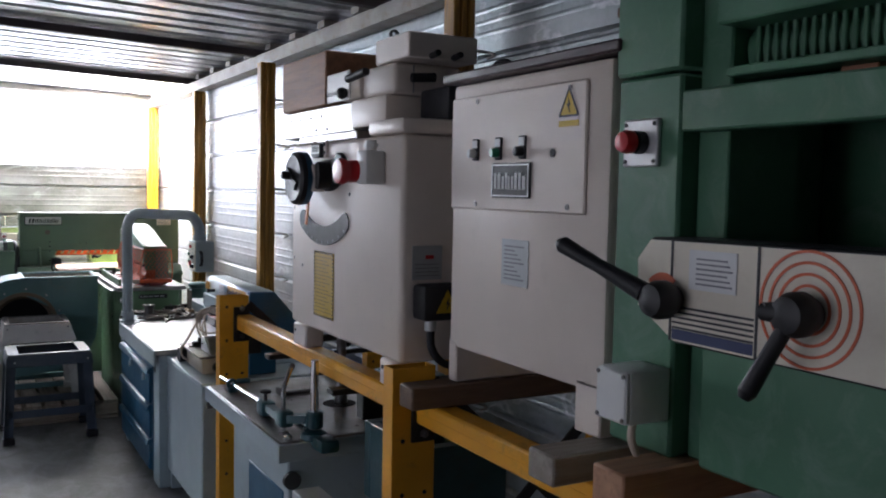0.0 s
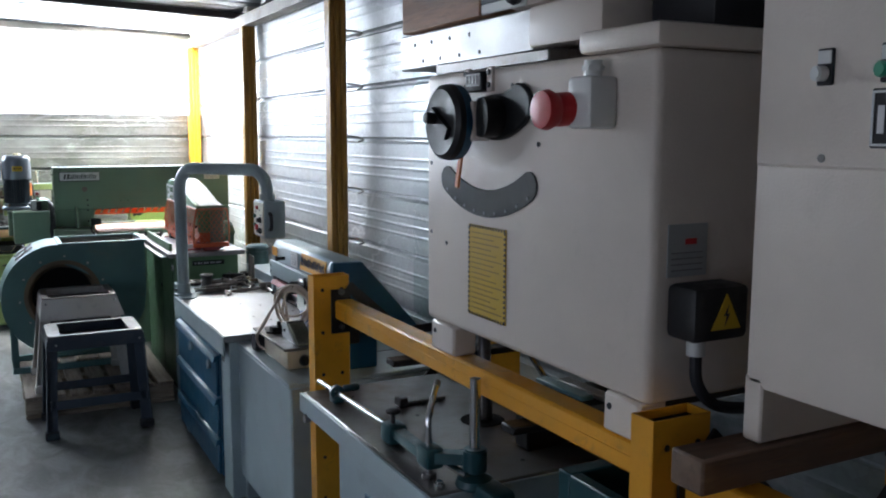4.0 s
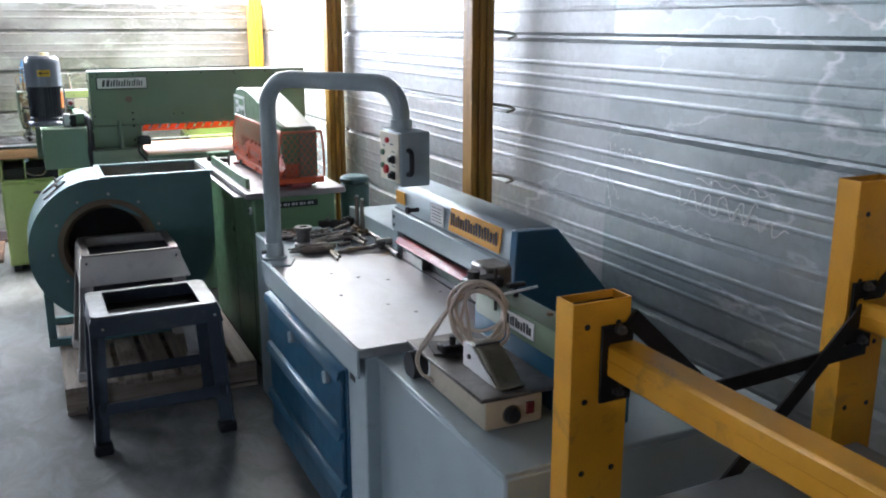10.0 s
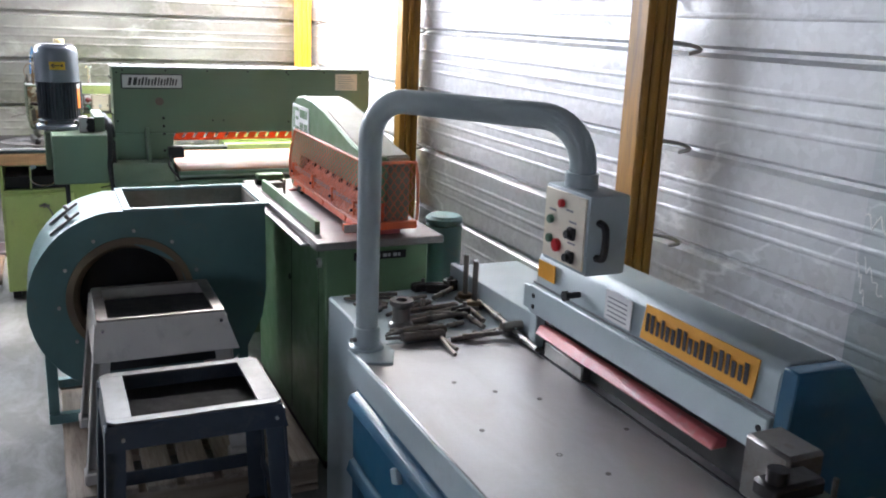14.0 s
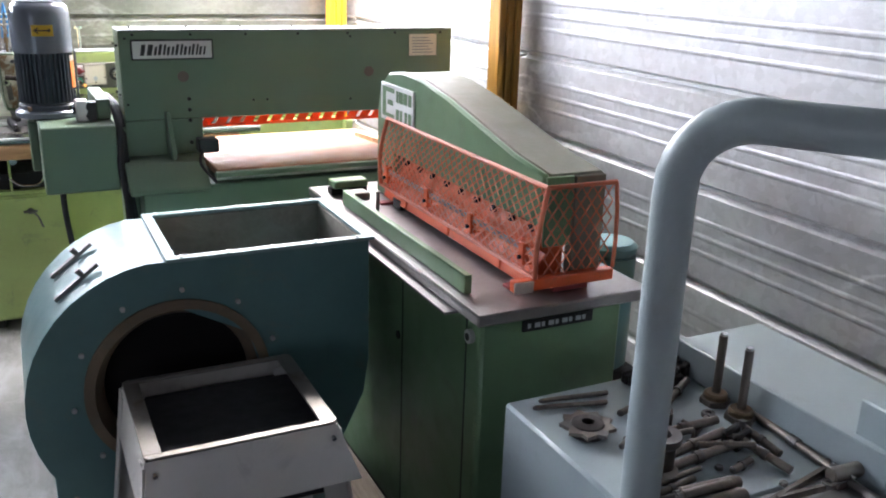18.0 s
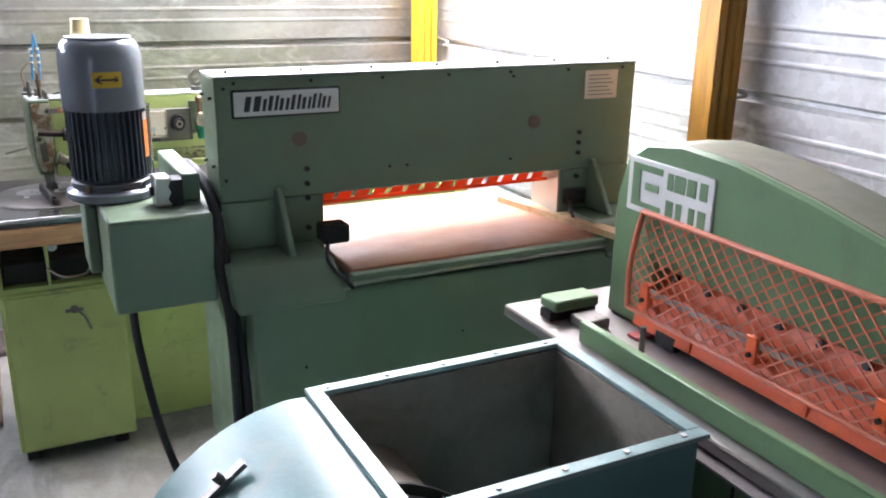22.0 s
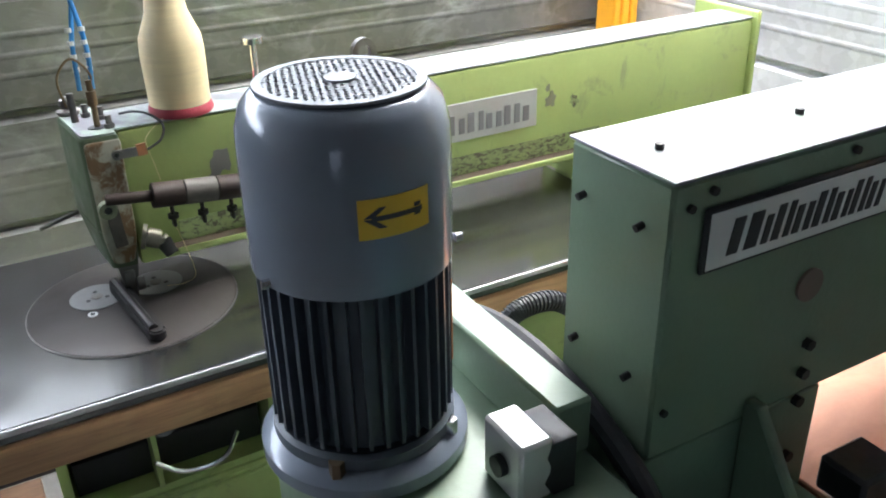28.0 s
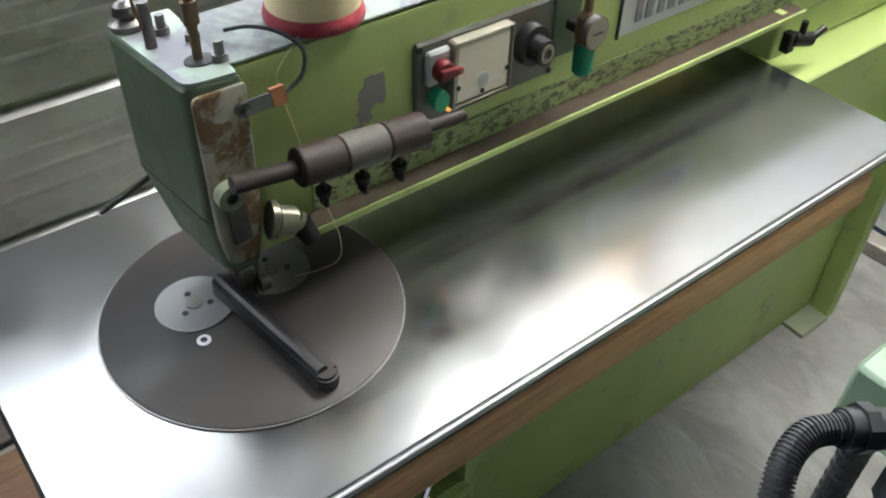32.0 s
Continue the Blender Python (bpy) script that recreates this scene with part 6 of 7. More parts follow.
def cheek(y0, y1, hole):
    bm = bmesh.new()
    n = len(outer)
    loops = []
    for y in (y0, y1):
        o = [bm.verts.new((p[0], y, p[1])) for p in outer]
        i = []
        for p in outer:
            d = Vector((p[0] - CX, p[1] - CZ)).normalized()
            i.append(bm.verts.new((CX + hole * d.x, y, CZ + hole * d.y)))
        loops.append((o, i))
    for k in range(n):
        j = (k + 1) % n
        for o, i in loops:
            bm.faces.new((o[k], o[j], i[j], i[k]))
        bm.faces.new((loops[0][0][k], loops[0][0][j], loops[1][0][j], loops[1][0][k]))
        bm.faces.new((loops[0][1][k], loops[0][1][j], loops[1][1][j], loops[1][1][k]))
    bmesh.ops.recalc_face_normals(bm, faces=bm.faces)
    return bm


part("front_cheek", cheek(6.42, 6.426, inlet), TEAL, bl)
part("back_cheek", cheek(6.784, 6.79, 0.02), TEAL, bl)
shell = corrugated([(p[0], p[1]) for p in outer[1:] + [outer[0]]], "y", 6.4265, 6.7835, (0.0, -0.004))
part("shell", shell, TEAL, bl)
part("inlet_ring", ringplate((CX, 6.412, CZ), "y", inlet - 0.006, inlet + 0.017, 0.009, 48), RUSTRING, bl)
part("inlet_cone", lathe([(inlet, 0.0), (inlet - 0.018, 0.012), (inlet - 0.03, 0.03), (inlet - 0.03, 0.06), (inlet - 0.026, 0.06), (inlet - 0.026, 0.03), (inlet - 0.014, 0.01), (inlet, 0.004)], (CX, 6.4265, CZ), "y", 48, True), RUSTRING, bl)
wheel = part("impeller", cyl((CX, 6.6, CZ), (CX, 6.606, CZ), 0.24, 36), IRON, bl, "dark impeller")
# shroud and hub are black to paint the dark of the inlet
part("shroud", lathe([(0.236, 0.0), (0.236, 0.004), (0.169, 0.01), (0.168, 0.07), (0.001, 0.075)], (CX, 6.46, CZ), "y", 40), SHADEBLACK, wheel, "black wheel shroud painted for the inlet's deep shade")
part("hub", cyl((CX, 6.515, CZ), (CX, 6.534, CZ), 0.035, 18), SHADEBLACK, wheel)
for k in range(16):
    an = k * math.tau / 16
    c, s = math.cos(an), math.sin(an)
    part("blade", strip((CX + 0.15 * c, 6.55, CZ + 0.15 * s), (CX + 0.23 * c - 0.04 * s, 6.55, CZ + 0.23 * s + 0.04 * c), 0.1, 0.003, (0, 1, 0)), IRON, wheel)
for x0, x1, y0, y1 in ((0.415, 0.912, 6.408, 6.432), (0.415, 0.912, 6.778, 6.802), (0.415, 0.44, 6.4325, 6.7775), (0.887, 0.912, 6.4325, 6.7775)):
    part("outlet_flange", box(x0, x1, y0, y1, 0.8705, 0.879, 0.001), TEALP, bl, "pale edged outlet flange")
for k in range(5):
    for y in (6.42, 6.79):
        part("rivet", cyl((0.45 + 0.105 * k, y, 0.879), (0.45 + 0.105 * k, y, 0.882), 0.005, 8), ALU, bl)
part("outlet_lining", box(0.435, 0.89, 6.775, 6.7835, 0.56, 0.868, 0), DUSTY, bl, "dusty grey duct lining")
part("outlet_side", box(0.884, 0.8935, 6.44, 6.77, 0.56, 0.868, 0), DUSTY, bl)
part("outlet_side", box(0.434, 0.44, 6.44, 6.77, 0.78, 0.868, 0), DUSTY, bl)
# added plate that keeps light of the outlet from reaching the casing
part("light_stop", box(0.441, 0.883, 6.545, 6.769, 0.552, 0.558, 0), SHADEBLACK, bl)
tongue = [(CX + 0.222 * math.cos(radians(a)), CZ + 0.222 * math.sin(radians(a))) for a in (86, 78, 70, 62, 54)]
part("outlet_tongue", prism(tongue + [(x, z - 0.006) for x, z in reversed(tongue)], "y", 6.44, 6.77, 0), DUSTY, bl, "curved dusty tongue plate")
for k in range(11):
    an = radians(20 + k * 33)
    part("rivet", cyl((CX + 0.235 * math.cos(an), 6.42, CZ + 0.235 * math.sin(an)), (CX + 0.235 * math.cos(an), 6.412, CZ + 0.235 * math.sin(an)), 0.006, 8), ALU, bl)
for y in (6.5, 6.66):
    an = radians(128)
    p = Vector((CX + 0.322 * math.cos(an), y, CZ + 0.322 * math.sin(an)))
    tdir = Vector((-math.sin(an), 0, math.cos(an)))
    lt = part("shell_latch", strip(p - tdir * 0.06, p + tdir * 0.06, 0.016, 0.008, (0, 1, 0)), STEELD, bl)
    part("latch_bolt", cyl(p - tdir * 0.02, p - tdir * 0.02 + Vector((math.cos(an), 0, math.sin(an))) * 0.02, 0.007, 8), STEELD, lt)
for x in (0.14, 0.8):
    for y in (6.44, 6.74):
        part("leg", box(x, x + 0.035, y, y + 0.035, 0.1205, 0.42, 0.002), TEAL, bl)
part("base_angle", box(0.14, 0.84, 6.425, 6.455, 0.1205, 0.155, 0.002), TEAL, bl)
part("base_angle", box(0.14, 0.84, 6.745, 6.775, 0.1205, 0.155, 0.002), TEAL, bl)


def stand(name, label, x0, x1, y0, y1, top, foot_z, splay, rim, skirt, frame_mat, leg_mat, rim_mat):
    """A sheet-metal stand: open top frame, folded skirt, four splayed legs."""
    s = thing(name, label, "stand", ((x0 + x1) / 2, (y0 + y1) / 2, foot_z))
    c = 0.3 * rim
    front = [(x0, y0 + c), (x0 + c, y0), (x1 - c, y0), (x1, y0 + c), (x1, y0 + rim * 0.5), (x0, y0 + rim * 0.5)]
    part("top_rail", prism(front, "z", top - 0.006, top, 0.001), rim_mat, s, "bare steel top edge")
    part("top_rail", prism([(x, y0 + y1 - y) for x, y in front], "z", top - 0.006, top, 0.001), rim_mat, s, "bare steel top edge")
    for a2, b2 in ((x0, x0 + rim), (x1 - rim, x1)):
        part("top_rail", box(a2, b2, y0 + rim * 0.5, y1 - rim * 0.5, top - 0.006, top, 0.001), rim_mat, s, "bare steel top edge")
    k = 0.35 * splay
    flare = 0.045 if skirt > 0.09 else 0.004
    sheet = leg_mat if skirt < 0.09 else frame_mat

    def skirt_sheet(name, bm, out):
        for v in bm.verts:
            if v.co.z < top - skirt * 0.5:
                v.co += Vector(out)
        part(name, bm, sheet, s)

    ends = [(x0 + 0.002, top - 0.007), (x1 - 0.002, top - 0.007), (x1 + k * 2, top - skirt), (x0 - k, top - skirt)]
    skirt_sheet("front_skirt", prism(ends, "y", y0, y0 + 0.004, 0.001), (0, -flare, 0))
    skirt_sheet("back_skirt", prism(ends, "y", y1 - 0.004, y1, 0.001), (0, flare * 0.5, 0))
    for x, dx in ((x0, -k), (x1 - 0.003, k * 2)):
        skirt_sheet("side_skirt", prism([(y0 + 0.005, top - 0.007), (y1 - 0.005, top - 0.007), (y1 - 0.005, top - skirt), (y0 + 0.005, top - skirt)], "x", x, x + 0.003, 0.001), (dx, 0, 0))
    for x, sx in ((x0 + 0.02, -1), (x1 - 0.02, 1)):
        for y, sy in ((y0 + 0.02, -1), (y1 - 0.02, 1)):
            lg = part("leg", join(strip((x, y, top - 0.02), (x + sx * splay, y + sy * splay, foot_z + 0.03), 0.052, 0.004, (1, 0, 0)), strip((x + sx * 0.024, y - sy * 0.002, top - 0.02), (x + sx * (splay + 0.024), y + sy * splay, foot_z + 0.03), 0.05, 0.004, (0, 1, 0))), leg_mat, s)
            part("rubber_foot", box(x + sx * splay - 0.032, x + sx * splay + 0.034, y + sy * splay - 0.03, y + sy * splay + 0.03, foot_z, foot_z + 0.04, 0.006), RUBBER if leg_mat is SLATE else leg_mat, lg)
    return s


s1 = stand("machine_stand", "slate blue steel machine stand with open top", 0.286, 0.735, 5.512, 5.855, 0.521, 0.0, 0.022, 0.062, 0.075, RIMM, SLATE, RIMM)
s1_stretch = ((0.308, 0.713, 5.492, 5.498), (0.308, 0.728, 5.86, 5.866), (0.284, 0.29, 5.485, 5.845), (0.744, 0.75, 5.485, 5.845))
for x0, x1, y0, y1 in s1_stretch:
    part("stretcher", box(x0, x1, y0, y1, 0.15, 0.195, 0.001), SLATE, s1)
# black sheet added for the shade below the open top
part("shade_fill", box(0.296, 0.725, 5.522, 5.845, 0.45, 0.468, 0.002), SHADEBLACK, s1, "added black sheet for the shade within the open top")
for x in (0.323, 0.718):
    part("bolt_head", cyl((x, 5.509, 0.475), (x, 5.503, 0.475), 0.005, 8), ALU, s1)
s2 = stand("tapered_stand", "bare galvanised steel stand with dark open top", 0.315, 0.695, 5.99, 6.34, 0.628, 0.12, 0.05, 0.034, 0.118, STANDG, STANDG, RIMB)
# black block added for the shade below this stand's open top
part("shade_fill", box(0.322, 0.688, 5.998, 6.332, 0.46, 0.585, 0.003), RUBBER, s2, "added black block for the shade within the open top")
for x in (0.33, 0.68):
    part("bolt_head", cyl((x, 5.98, 0.6), (x, 5.972, 0.598), 0.005, 8), CHROME, s2)
s2.location.x -= 0.02
s2.location.y += 0.02

# ---- large sage-green veneer clipper ----
mg = thing("veneer_clipper", "sage green veneer clipper with long cutting slot and orange knife guard", "machine", (1.1, 7.65, 0))
part("head", box(0.485, 1.722, 7.62, 7.765, 0.972, 1.2745, 0.004), GREENM, mg)
# pale top face: the skylight's glare is painted in
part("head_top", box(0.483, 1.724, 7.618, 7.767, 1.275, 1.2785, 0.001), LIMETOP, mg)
for k in range(7):
    x = 0.53 + 0.19 * k
    part("cover_screw", cyl((x, 7.69, 1.278), (x, 7.69, 1.284), 0.0045, 8), IRON, mg)
    part("cover_screw", cyl((x, 7.619, 1.262), (x, 7.614, 1.262), 0.0045, 8), IRON, mg)
for z in (1.225, 1.06):
    for y in (7.655, 7.74):
        part("cover_screw", cyl((0.485, y, z), (0.476, y, z - 0.002), 0.004, 8), IRON, mg)
for x0, x1 in ((0.485, 0.746), (1.476, 1.722)):
    part("head_leg", box(x0, x1, 7.6205, 7.7645, 0.785, 0.9718, 0.002), GREENM, mg)
part("slot_frame", box(1.47, 1.478, 7.622, 7.76, 0.83, 0.985, 0.001), GALVP, mg)
part("base", box(0.5, 1.705, 7.415, 7.9, 0.0, 0.782, 0.006), GREENM, mg)
part("base_plinth", box(0.478, 0.5, 7.5, 7.88, 0.0, 0.79, 0.005), GREENM, mg)
for x0, x1 in ((0.462, 0.722), (1.5, 1.712)):
    part("shoulder", prism([(7.405, 0.76), (7.405, 0.78), (7.485, 0.85), (7.6195, 0.852), (7.6195, 0.76)], "x", x0, x1, 0.006), GREENM, mg)
part("gusset", prism([(7.5, 0.853), (7.6195, 0.853), (7.6195, 1.0), (7.6, 1.0)], "x", 0.618, 0.634, 0.003), GREENM, mg)
part("gusset", prism([(7.5, 0.853), (7.6195, 0.853), (7.6195, 1.0), (7.6, 1.0)], "x", 1.57, 1.586, 0.003), GREENM, mg)
part("table_board", box(0.75, 1.474, 7.43, 8.02, 0.8, 0.826, 0.003), WOODB, mg, "red-brown table board")
part("table_support", box(0.75, 1.474, 7.9, 8.01, 0.7, 0.798, 0.003), GREENM, mg)
part("table_lip", box(0.74, 1.49, 7.402, 7.429, 0.795, 0.822, 0.003), GREENM, mg)
part("lip_channel", box(0.74, 1.49, 7.396, 7.403, 0.798, 0.806, 0.001), GALVP, mg)
gl = part("knife_guard", join(box(0.752, 1.468, 7.675, 7.68, 0.93, 0.94, 0.001), box(0.752, 1.468, 7.675, 7.68, 0.967, 0.976, 0.001)), GUARDO, mg, "orange finger guard with slots")
for k in range(14):
    x = 0.752 + k * 0.0505
    part("guard_bar", prism([(x, 0.9405), (x + 0.036, 0.9405), (x + 0.052, 0.9665), (x + 0.016, 0.9665)], "y", 7.6752, 7.6798, 0.001), GUARDO, gl)
part("blade_bar", box(0.75, 1.47, 7.715, 7.74, 0.955, 0.98, 0.002), STEELD, mg)
part("ruler", strip((1.43, 7.86, 0.835), (1.52, 7.36, 0.835), 0.05, 0.018, (1, 0, 0)), PLY, mg, "pale wooden ruler bar")
npl = part("name_plate", box(0.522, 0.795, 7.614, 7.6205, 1.178, 1.246, 0.003), BLACK, mg, "white name plate with black frame")
part("plate_face", box(0.527, 0.79, 7.6125, 7.6142, 1.183, 1.241, 0.001), PAPER, npl)
lettering("lettering", npl, BLACKINK, "-y", (0.55, 7.6126, 1.194), 0.215, 0.036, (3.6, 2.2, 2, 2.1, 2, 1.8, 1.8, 0.6), 0.0012, 0.2)
tg = part("rating_tag", box(1.54, 1.655, 7.616, 7.6205, 1.175, 1.256, 0.001), CREAM2, mg, "cream rating tag")
for k in range(6):
    part("print_line", box(1.552, 1.64 - 0.01 * (k % 3), 7.6148, 7.6162, 1.186 + k * 0.011, 1.1885 + k * 0.011, 0), INK, tg)
for x in (0.688, 1.375):
    part("blank_plug", cyl((x, 7.6195, 1.12), (x, 7.616, 1.12), 0.019, 20), PLUGM, mg)
for x, zs in ((0.703, (1.043, 1.005, 0.968, 0.89)), (1.53, (1.08, 1.05, 1.02, 0.95))):
    for z in zs:
        part("hex_bolt", cyl((x, 7.6195, z), (x, 7.611, z), 0.007, 6), IRON, mg)
for x, z in ((0.505, 1.25), (0.5, 1.03), (0.98, 1.03), (1.3, 1.25), (0.93, 1.03), (1.3, 1.02)):
    part("cover_screw", cyl((x, 7.6195, z), (x, 7.615, z), 0.0042, 8), IRON, mg)
for x, y in ((0.76, 7.52), (1.54, 7.6)):
    lm = part("limit_switch", box(x - 0.05, x + 0.02, y, y + 0.06, 0.867, 0.915, 0.005), BLACK, mg, "black limit switch")
    part("lead", tube(curve([(x - 0.04, y, 0.88), (x - 0.055, y - 0.05, 0.84), (x - 0.02, y - 0.12, 0.79)]), 0.005, 8), RUBBER, lm)
for x, z in ((0.62, 0.6), (0.8, 0.5), (1.05, 0.62), (1.4, 0.6), (1.6, 0.55), (1.1, 0.4), (0.7, 0.35)):
    part("base_bolt", cyl((x, 7.4155, z), (x, 7.411, z), 0.004, 8), IRON, mg)
lb2 = part("warning_label", box(0.64, 0.71, 7.4125, 7.4155, 0.44, 0.49, 0), LABELY, mg, "small yellow label")
part("print_mark", box(0.655, 0.69, 7.4115, 7.4127, 0.455, 0.475, 0), BLACKINK, lb2)
part("warning_disc", cyl((0.675, 7.4155, 0.53), (0.675, 7.413, 0.53), 0.016, 20), STRIPE, mg)
gb = part("gear_box", prism([(7.535, 0.757), (7.535, 0.977), (7.9, 0.977), (7.9, 0.83), (7.82, 0.757)], "x", 0.214, 0.446, 0.005), GREENM, mg, "green gear housing")
part("end_cover", box(0.186, 0.214, 7.76, 7.9, 0.79, 0.962, 0.004), GREENM, gb)
part("fixing_plate", box(0.446, 0.49, 7.6, 7.88, 0.8, 0.955, 0.004), GREENM, gb)
for z in (0.83, 0.94):
    part("screw", cyl((0.222, 7.57, z), (0.216, 7.57, z), 0.005, 8), IRON, gb)
part("cover_slope", prism([(7.66, 0.978), (7.66, 1.045), (7.98, 1.045), (7.98, 0.978)], "x", 0.4, 0.446, 0.004), GREENM, gb)
kb = part("counter_block", box(0.335, 0.373, 7.625, 7.69, 0.978, 1.048, 0.004), ALU, gb, "bright metal block with a knob")
part("dark_insert", prism([(0.3735, 0.979), (0.399, 0.979), (0.399, 1.042), (0.371, 1.042), (0.365, 1.027), (0.371, 1.012), (0.363, 0.997)], "y", 7.624, 7.68, 0.001), BLACK, kb)
part("knob", cyl((0.335, 7.655, 1.012), (0.327, 7.655, 1.012), 0.011, 16), BLACK, kb)
for k, pts in enumerate(([(0.44, 7.96, 0.97), (0.443, 7.9, 1.02), (0.452, 7.8, 1.035), (0.46, 7.68, 1.01), (0.462, 7.575, 0.95), (0.452, 7.53, 0.84), (0.458, 7.47, 0.72), (0.455, 7.44, 0.5), (0.46, 7.45, 0.014)],
                         [(0.462, 7.97, 0.95), (0.465, 7.9, 1.0), (0.472, 7.8, 1.01), (0.478, 7.66, 0.97), (0.47, 7.575, 0.9), (0.47, 7.5, 0.76), (0.478, 7.46, 0.62), (0.482, 7.44, 0.4), (0.49, 7.44, 0.014)])):
    part("motor_cable", tube(curve(pts, 8), 0.0125, 10), RUBBER, mg, "thick black cable")
part("drop_cable", tube(curve([(0.27, 7.72, 0.77), (0.275, 7.72, 0.6), (0.31, 7.66, 0.35), (0.38, 7.6, 0.12), (0.45, 7.56, 0.03)], 8), 0.0105, 10), RUBBER, mg, "black cable")
hose = tube(curve([(0.49, 7.965, 0.66), (0.515, 7.975, 0.76), (0.535, 7.978, 0.88), (0.553, 7.978, 0.926), (0.585, 7.978, 0.943), (0.64, 7.978, 0.935), (0.69, 7.978, 0.885), (0.7, 7.978, 0.78)], 14), 0.013, 10)
part("ribbed_hose", hose, RUBBER, mg, "ribbed grey conduit")
hp = curve([(0.49, 7.965, 0.66), (0.515, 7.975, 0.76), (0.535, 7.978, 0.88), (0.553, 7.978, 0.926), (0.585, 7.978, 0.943), (0.64, 7.978, 0.935), (0.69, 7.978, 0.885), (0.7, 7.978, 0.78)], 9)
ribs = None
for p, q in zip(hp, hp[1:]):
    sgm = cyl(p, p + (q - p) * 0.45, 0.0155, 10)
    ribs = sgm if ribs is None else join(ribs, sgm)
part("hose_ribs", ribs, RUBBER, mg)
gland = part("cable_gland", join(cyl((0.31, 7.918, 1.104), (0.276, 7.938, 1.11), 0.0135, 14, None, 0.002), cyl((0.295, 7.927, 1.107), (0.287, 7.932, 1.108), 0.0165, 8)), BLACK, mg, "shiny black gland")
hp = curve([(0.278, 7.937, 1.11), (0.257, 7.947, 1.109), (0.235, 7.945, 1.1), (0.217, 7.934, 1.082), (0.208, 7.92, 1.05), (0.214, 7.905, 1.01), (0.225, 7.89, 0.978)], 9)
part("ribbed_hose", tube(hp, 0.0085, 10), RUBBER, gland, "ribbed black conduit")
for p, q in zip(hp, hp[1:]):
    part("hose_rib", cyl(p, p + (q - p) * 0.5, 0.0102, 10), RUBBER, gland)
# motor on the gear box
MX, MY = 0.26, 7.802


def mpart(name, bm, mat, parent, label=""):
    """A part of the motor, drawn in to its true girth."""
    for v in bm.verts:
        v.co.x, v.co.y = MX + (v.co.x - MX) * 0.88, MY + (v.co.y - MY) * 0.88
    return part(name, bm, mat, parent, label)



em2 = mpart("flange", lathe([(0.118, 0.0), (0.122, 0.004), (0.122, 0.018), (0.116, 0.024), (0.1, 0.03)], (MX, MY, 0.978), "z", 44), MOTOR, mg, "motor flange")
mpart("flange_bolt", cyl((MX + 0.07, MY - 0.08, 1.002), (MX + 0.07, MY - 0.08, 1.02), 0.009, 6), CHROME, em2)
mpart("flange_bolt", cyl((MX - 0.07, MY - 0.08, 1.002), (MX - 0.07, MY - 0.08, 1.02), 0.009, 6), BRASS, em2)
stator = mpart("stator", cyl((MX, MY, 1.004), (MX, MY, 1.2), 0.09, 36), MOTORD, mg, "dark ribbed motor body")
for k in range(36):
    an = k * math.tau / 36
    mpart("fin", strip((MX + 0.0955 * math.cos(an), MY + 0.0955 * math.sin(an), 1.03), (MX + 0.0955 * math.cos(an), MY + 0.0955 * math.sin(an), 1.2), 0.018, 0.0045, (math.cos(an), math.sin(an), 0)), MOTORD, stator)
mpart("end_shield", lathe([(0.1, 0.0), (0.106, 0.004), (0.106, 0.016), (0.1, 0.02)], (MX, MY, 1.004), "z", 40), MOTORD, stator)
cowl = mpart("fan_cowl", lathe([(0.108, 0.0), (0.1085, 0.1), (0.1075, 0.13), (0.101, 0.15), (0.09, 0.161), (0.084, 0.163)], (MX, MY, 1.195), "z", 48), MOTOR, mg, "smooth grey fan cowl")

mpart("grille_back", lathe([(0.083, 0.0), (0.083, 0.001)], (MX, MY, 1.3585), "z", 44), BLACK, cowl)
bars = ringplate((MX, MY, 1.3595), "z", 0.076, 0.086, 0.003, 44)
for k in range(-7, 8):
    off = k * 0.0108
    half = math.sqrt(max(0, 0.079 ** 2 - off ** 2))
    for s, c in ((1, 0), (0, 1)):
        ang = radians(28)
        d, n = Vector((math.cos(ang), math.sin(ang), 0)), Vector((-math.sin(ang), math.cos(ang), 0))
        if c:
            d, n = n, d
        mid = Vector((MX, MY, 1.3608)) + n * off
        bars = join(bars, strip(mid - d * half, mid + d * half, 0.006, 0.0022, n))
mpart("grille", bars, GRILLE, cowl, "pierced motor grille")
mpart("grille_hub", cyl((MX, MY, 1.3612), (MX, MY, 1.364), 0.016, 20), GRILLE, cowl)
aw = mpart("arrow_label", ringplate((MX, MY, 1.252), "z", 0.1088, 0.1094, 0.036, 12, 251, 291), LABELY, cowl, "yellow direction label with black arrow")
mpart("arrow_shaft", ringplate((MX, MY, 1.268), "z", 0.1096, 0.11, 0.0045, 12, 258, 286), BLACKINK, aw)
for s in (-1, 1):
    for k in range(10):
        mpart("arrow_head", ringplate((MX, MY, 1.2702 + s * (0.0008 + 0.0009 * k)), "z", 0.1096, 0.11, 0.0009, 3, 254 + 0.8 * k, 259 + 0.7 * k), BLACKINK, aw)
        if k < 2:
            mpart("arrow_tail", ringplate((MX, MY, 1.2702 + s * (0.003 + 0.0018 * k)), "z", 0.1096, 0.11, 0.0018, 3, 281, 285), BLACKINK, aw)
mpart("terminal_box", box(MX + 0.03, MX + 0.11, MY + 0.06, MY + 0.12, 1.06, 1.17, 0.006), MOTORD, stator)
mpart("rating_plate", ringplate((MX, MY, 1.075), "z", 0.1048, 0.106, 0.09, 6, 327, 348), ORANGEP, stator, "small orange rating plate")
mpart("plate_top", ringplate((MX, MY, 1.166), "z", 0.1048, 0.106, 0.018, 6, 327, 348), ALU, stator)
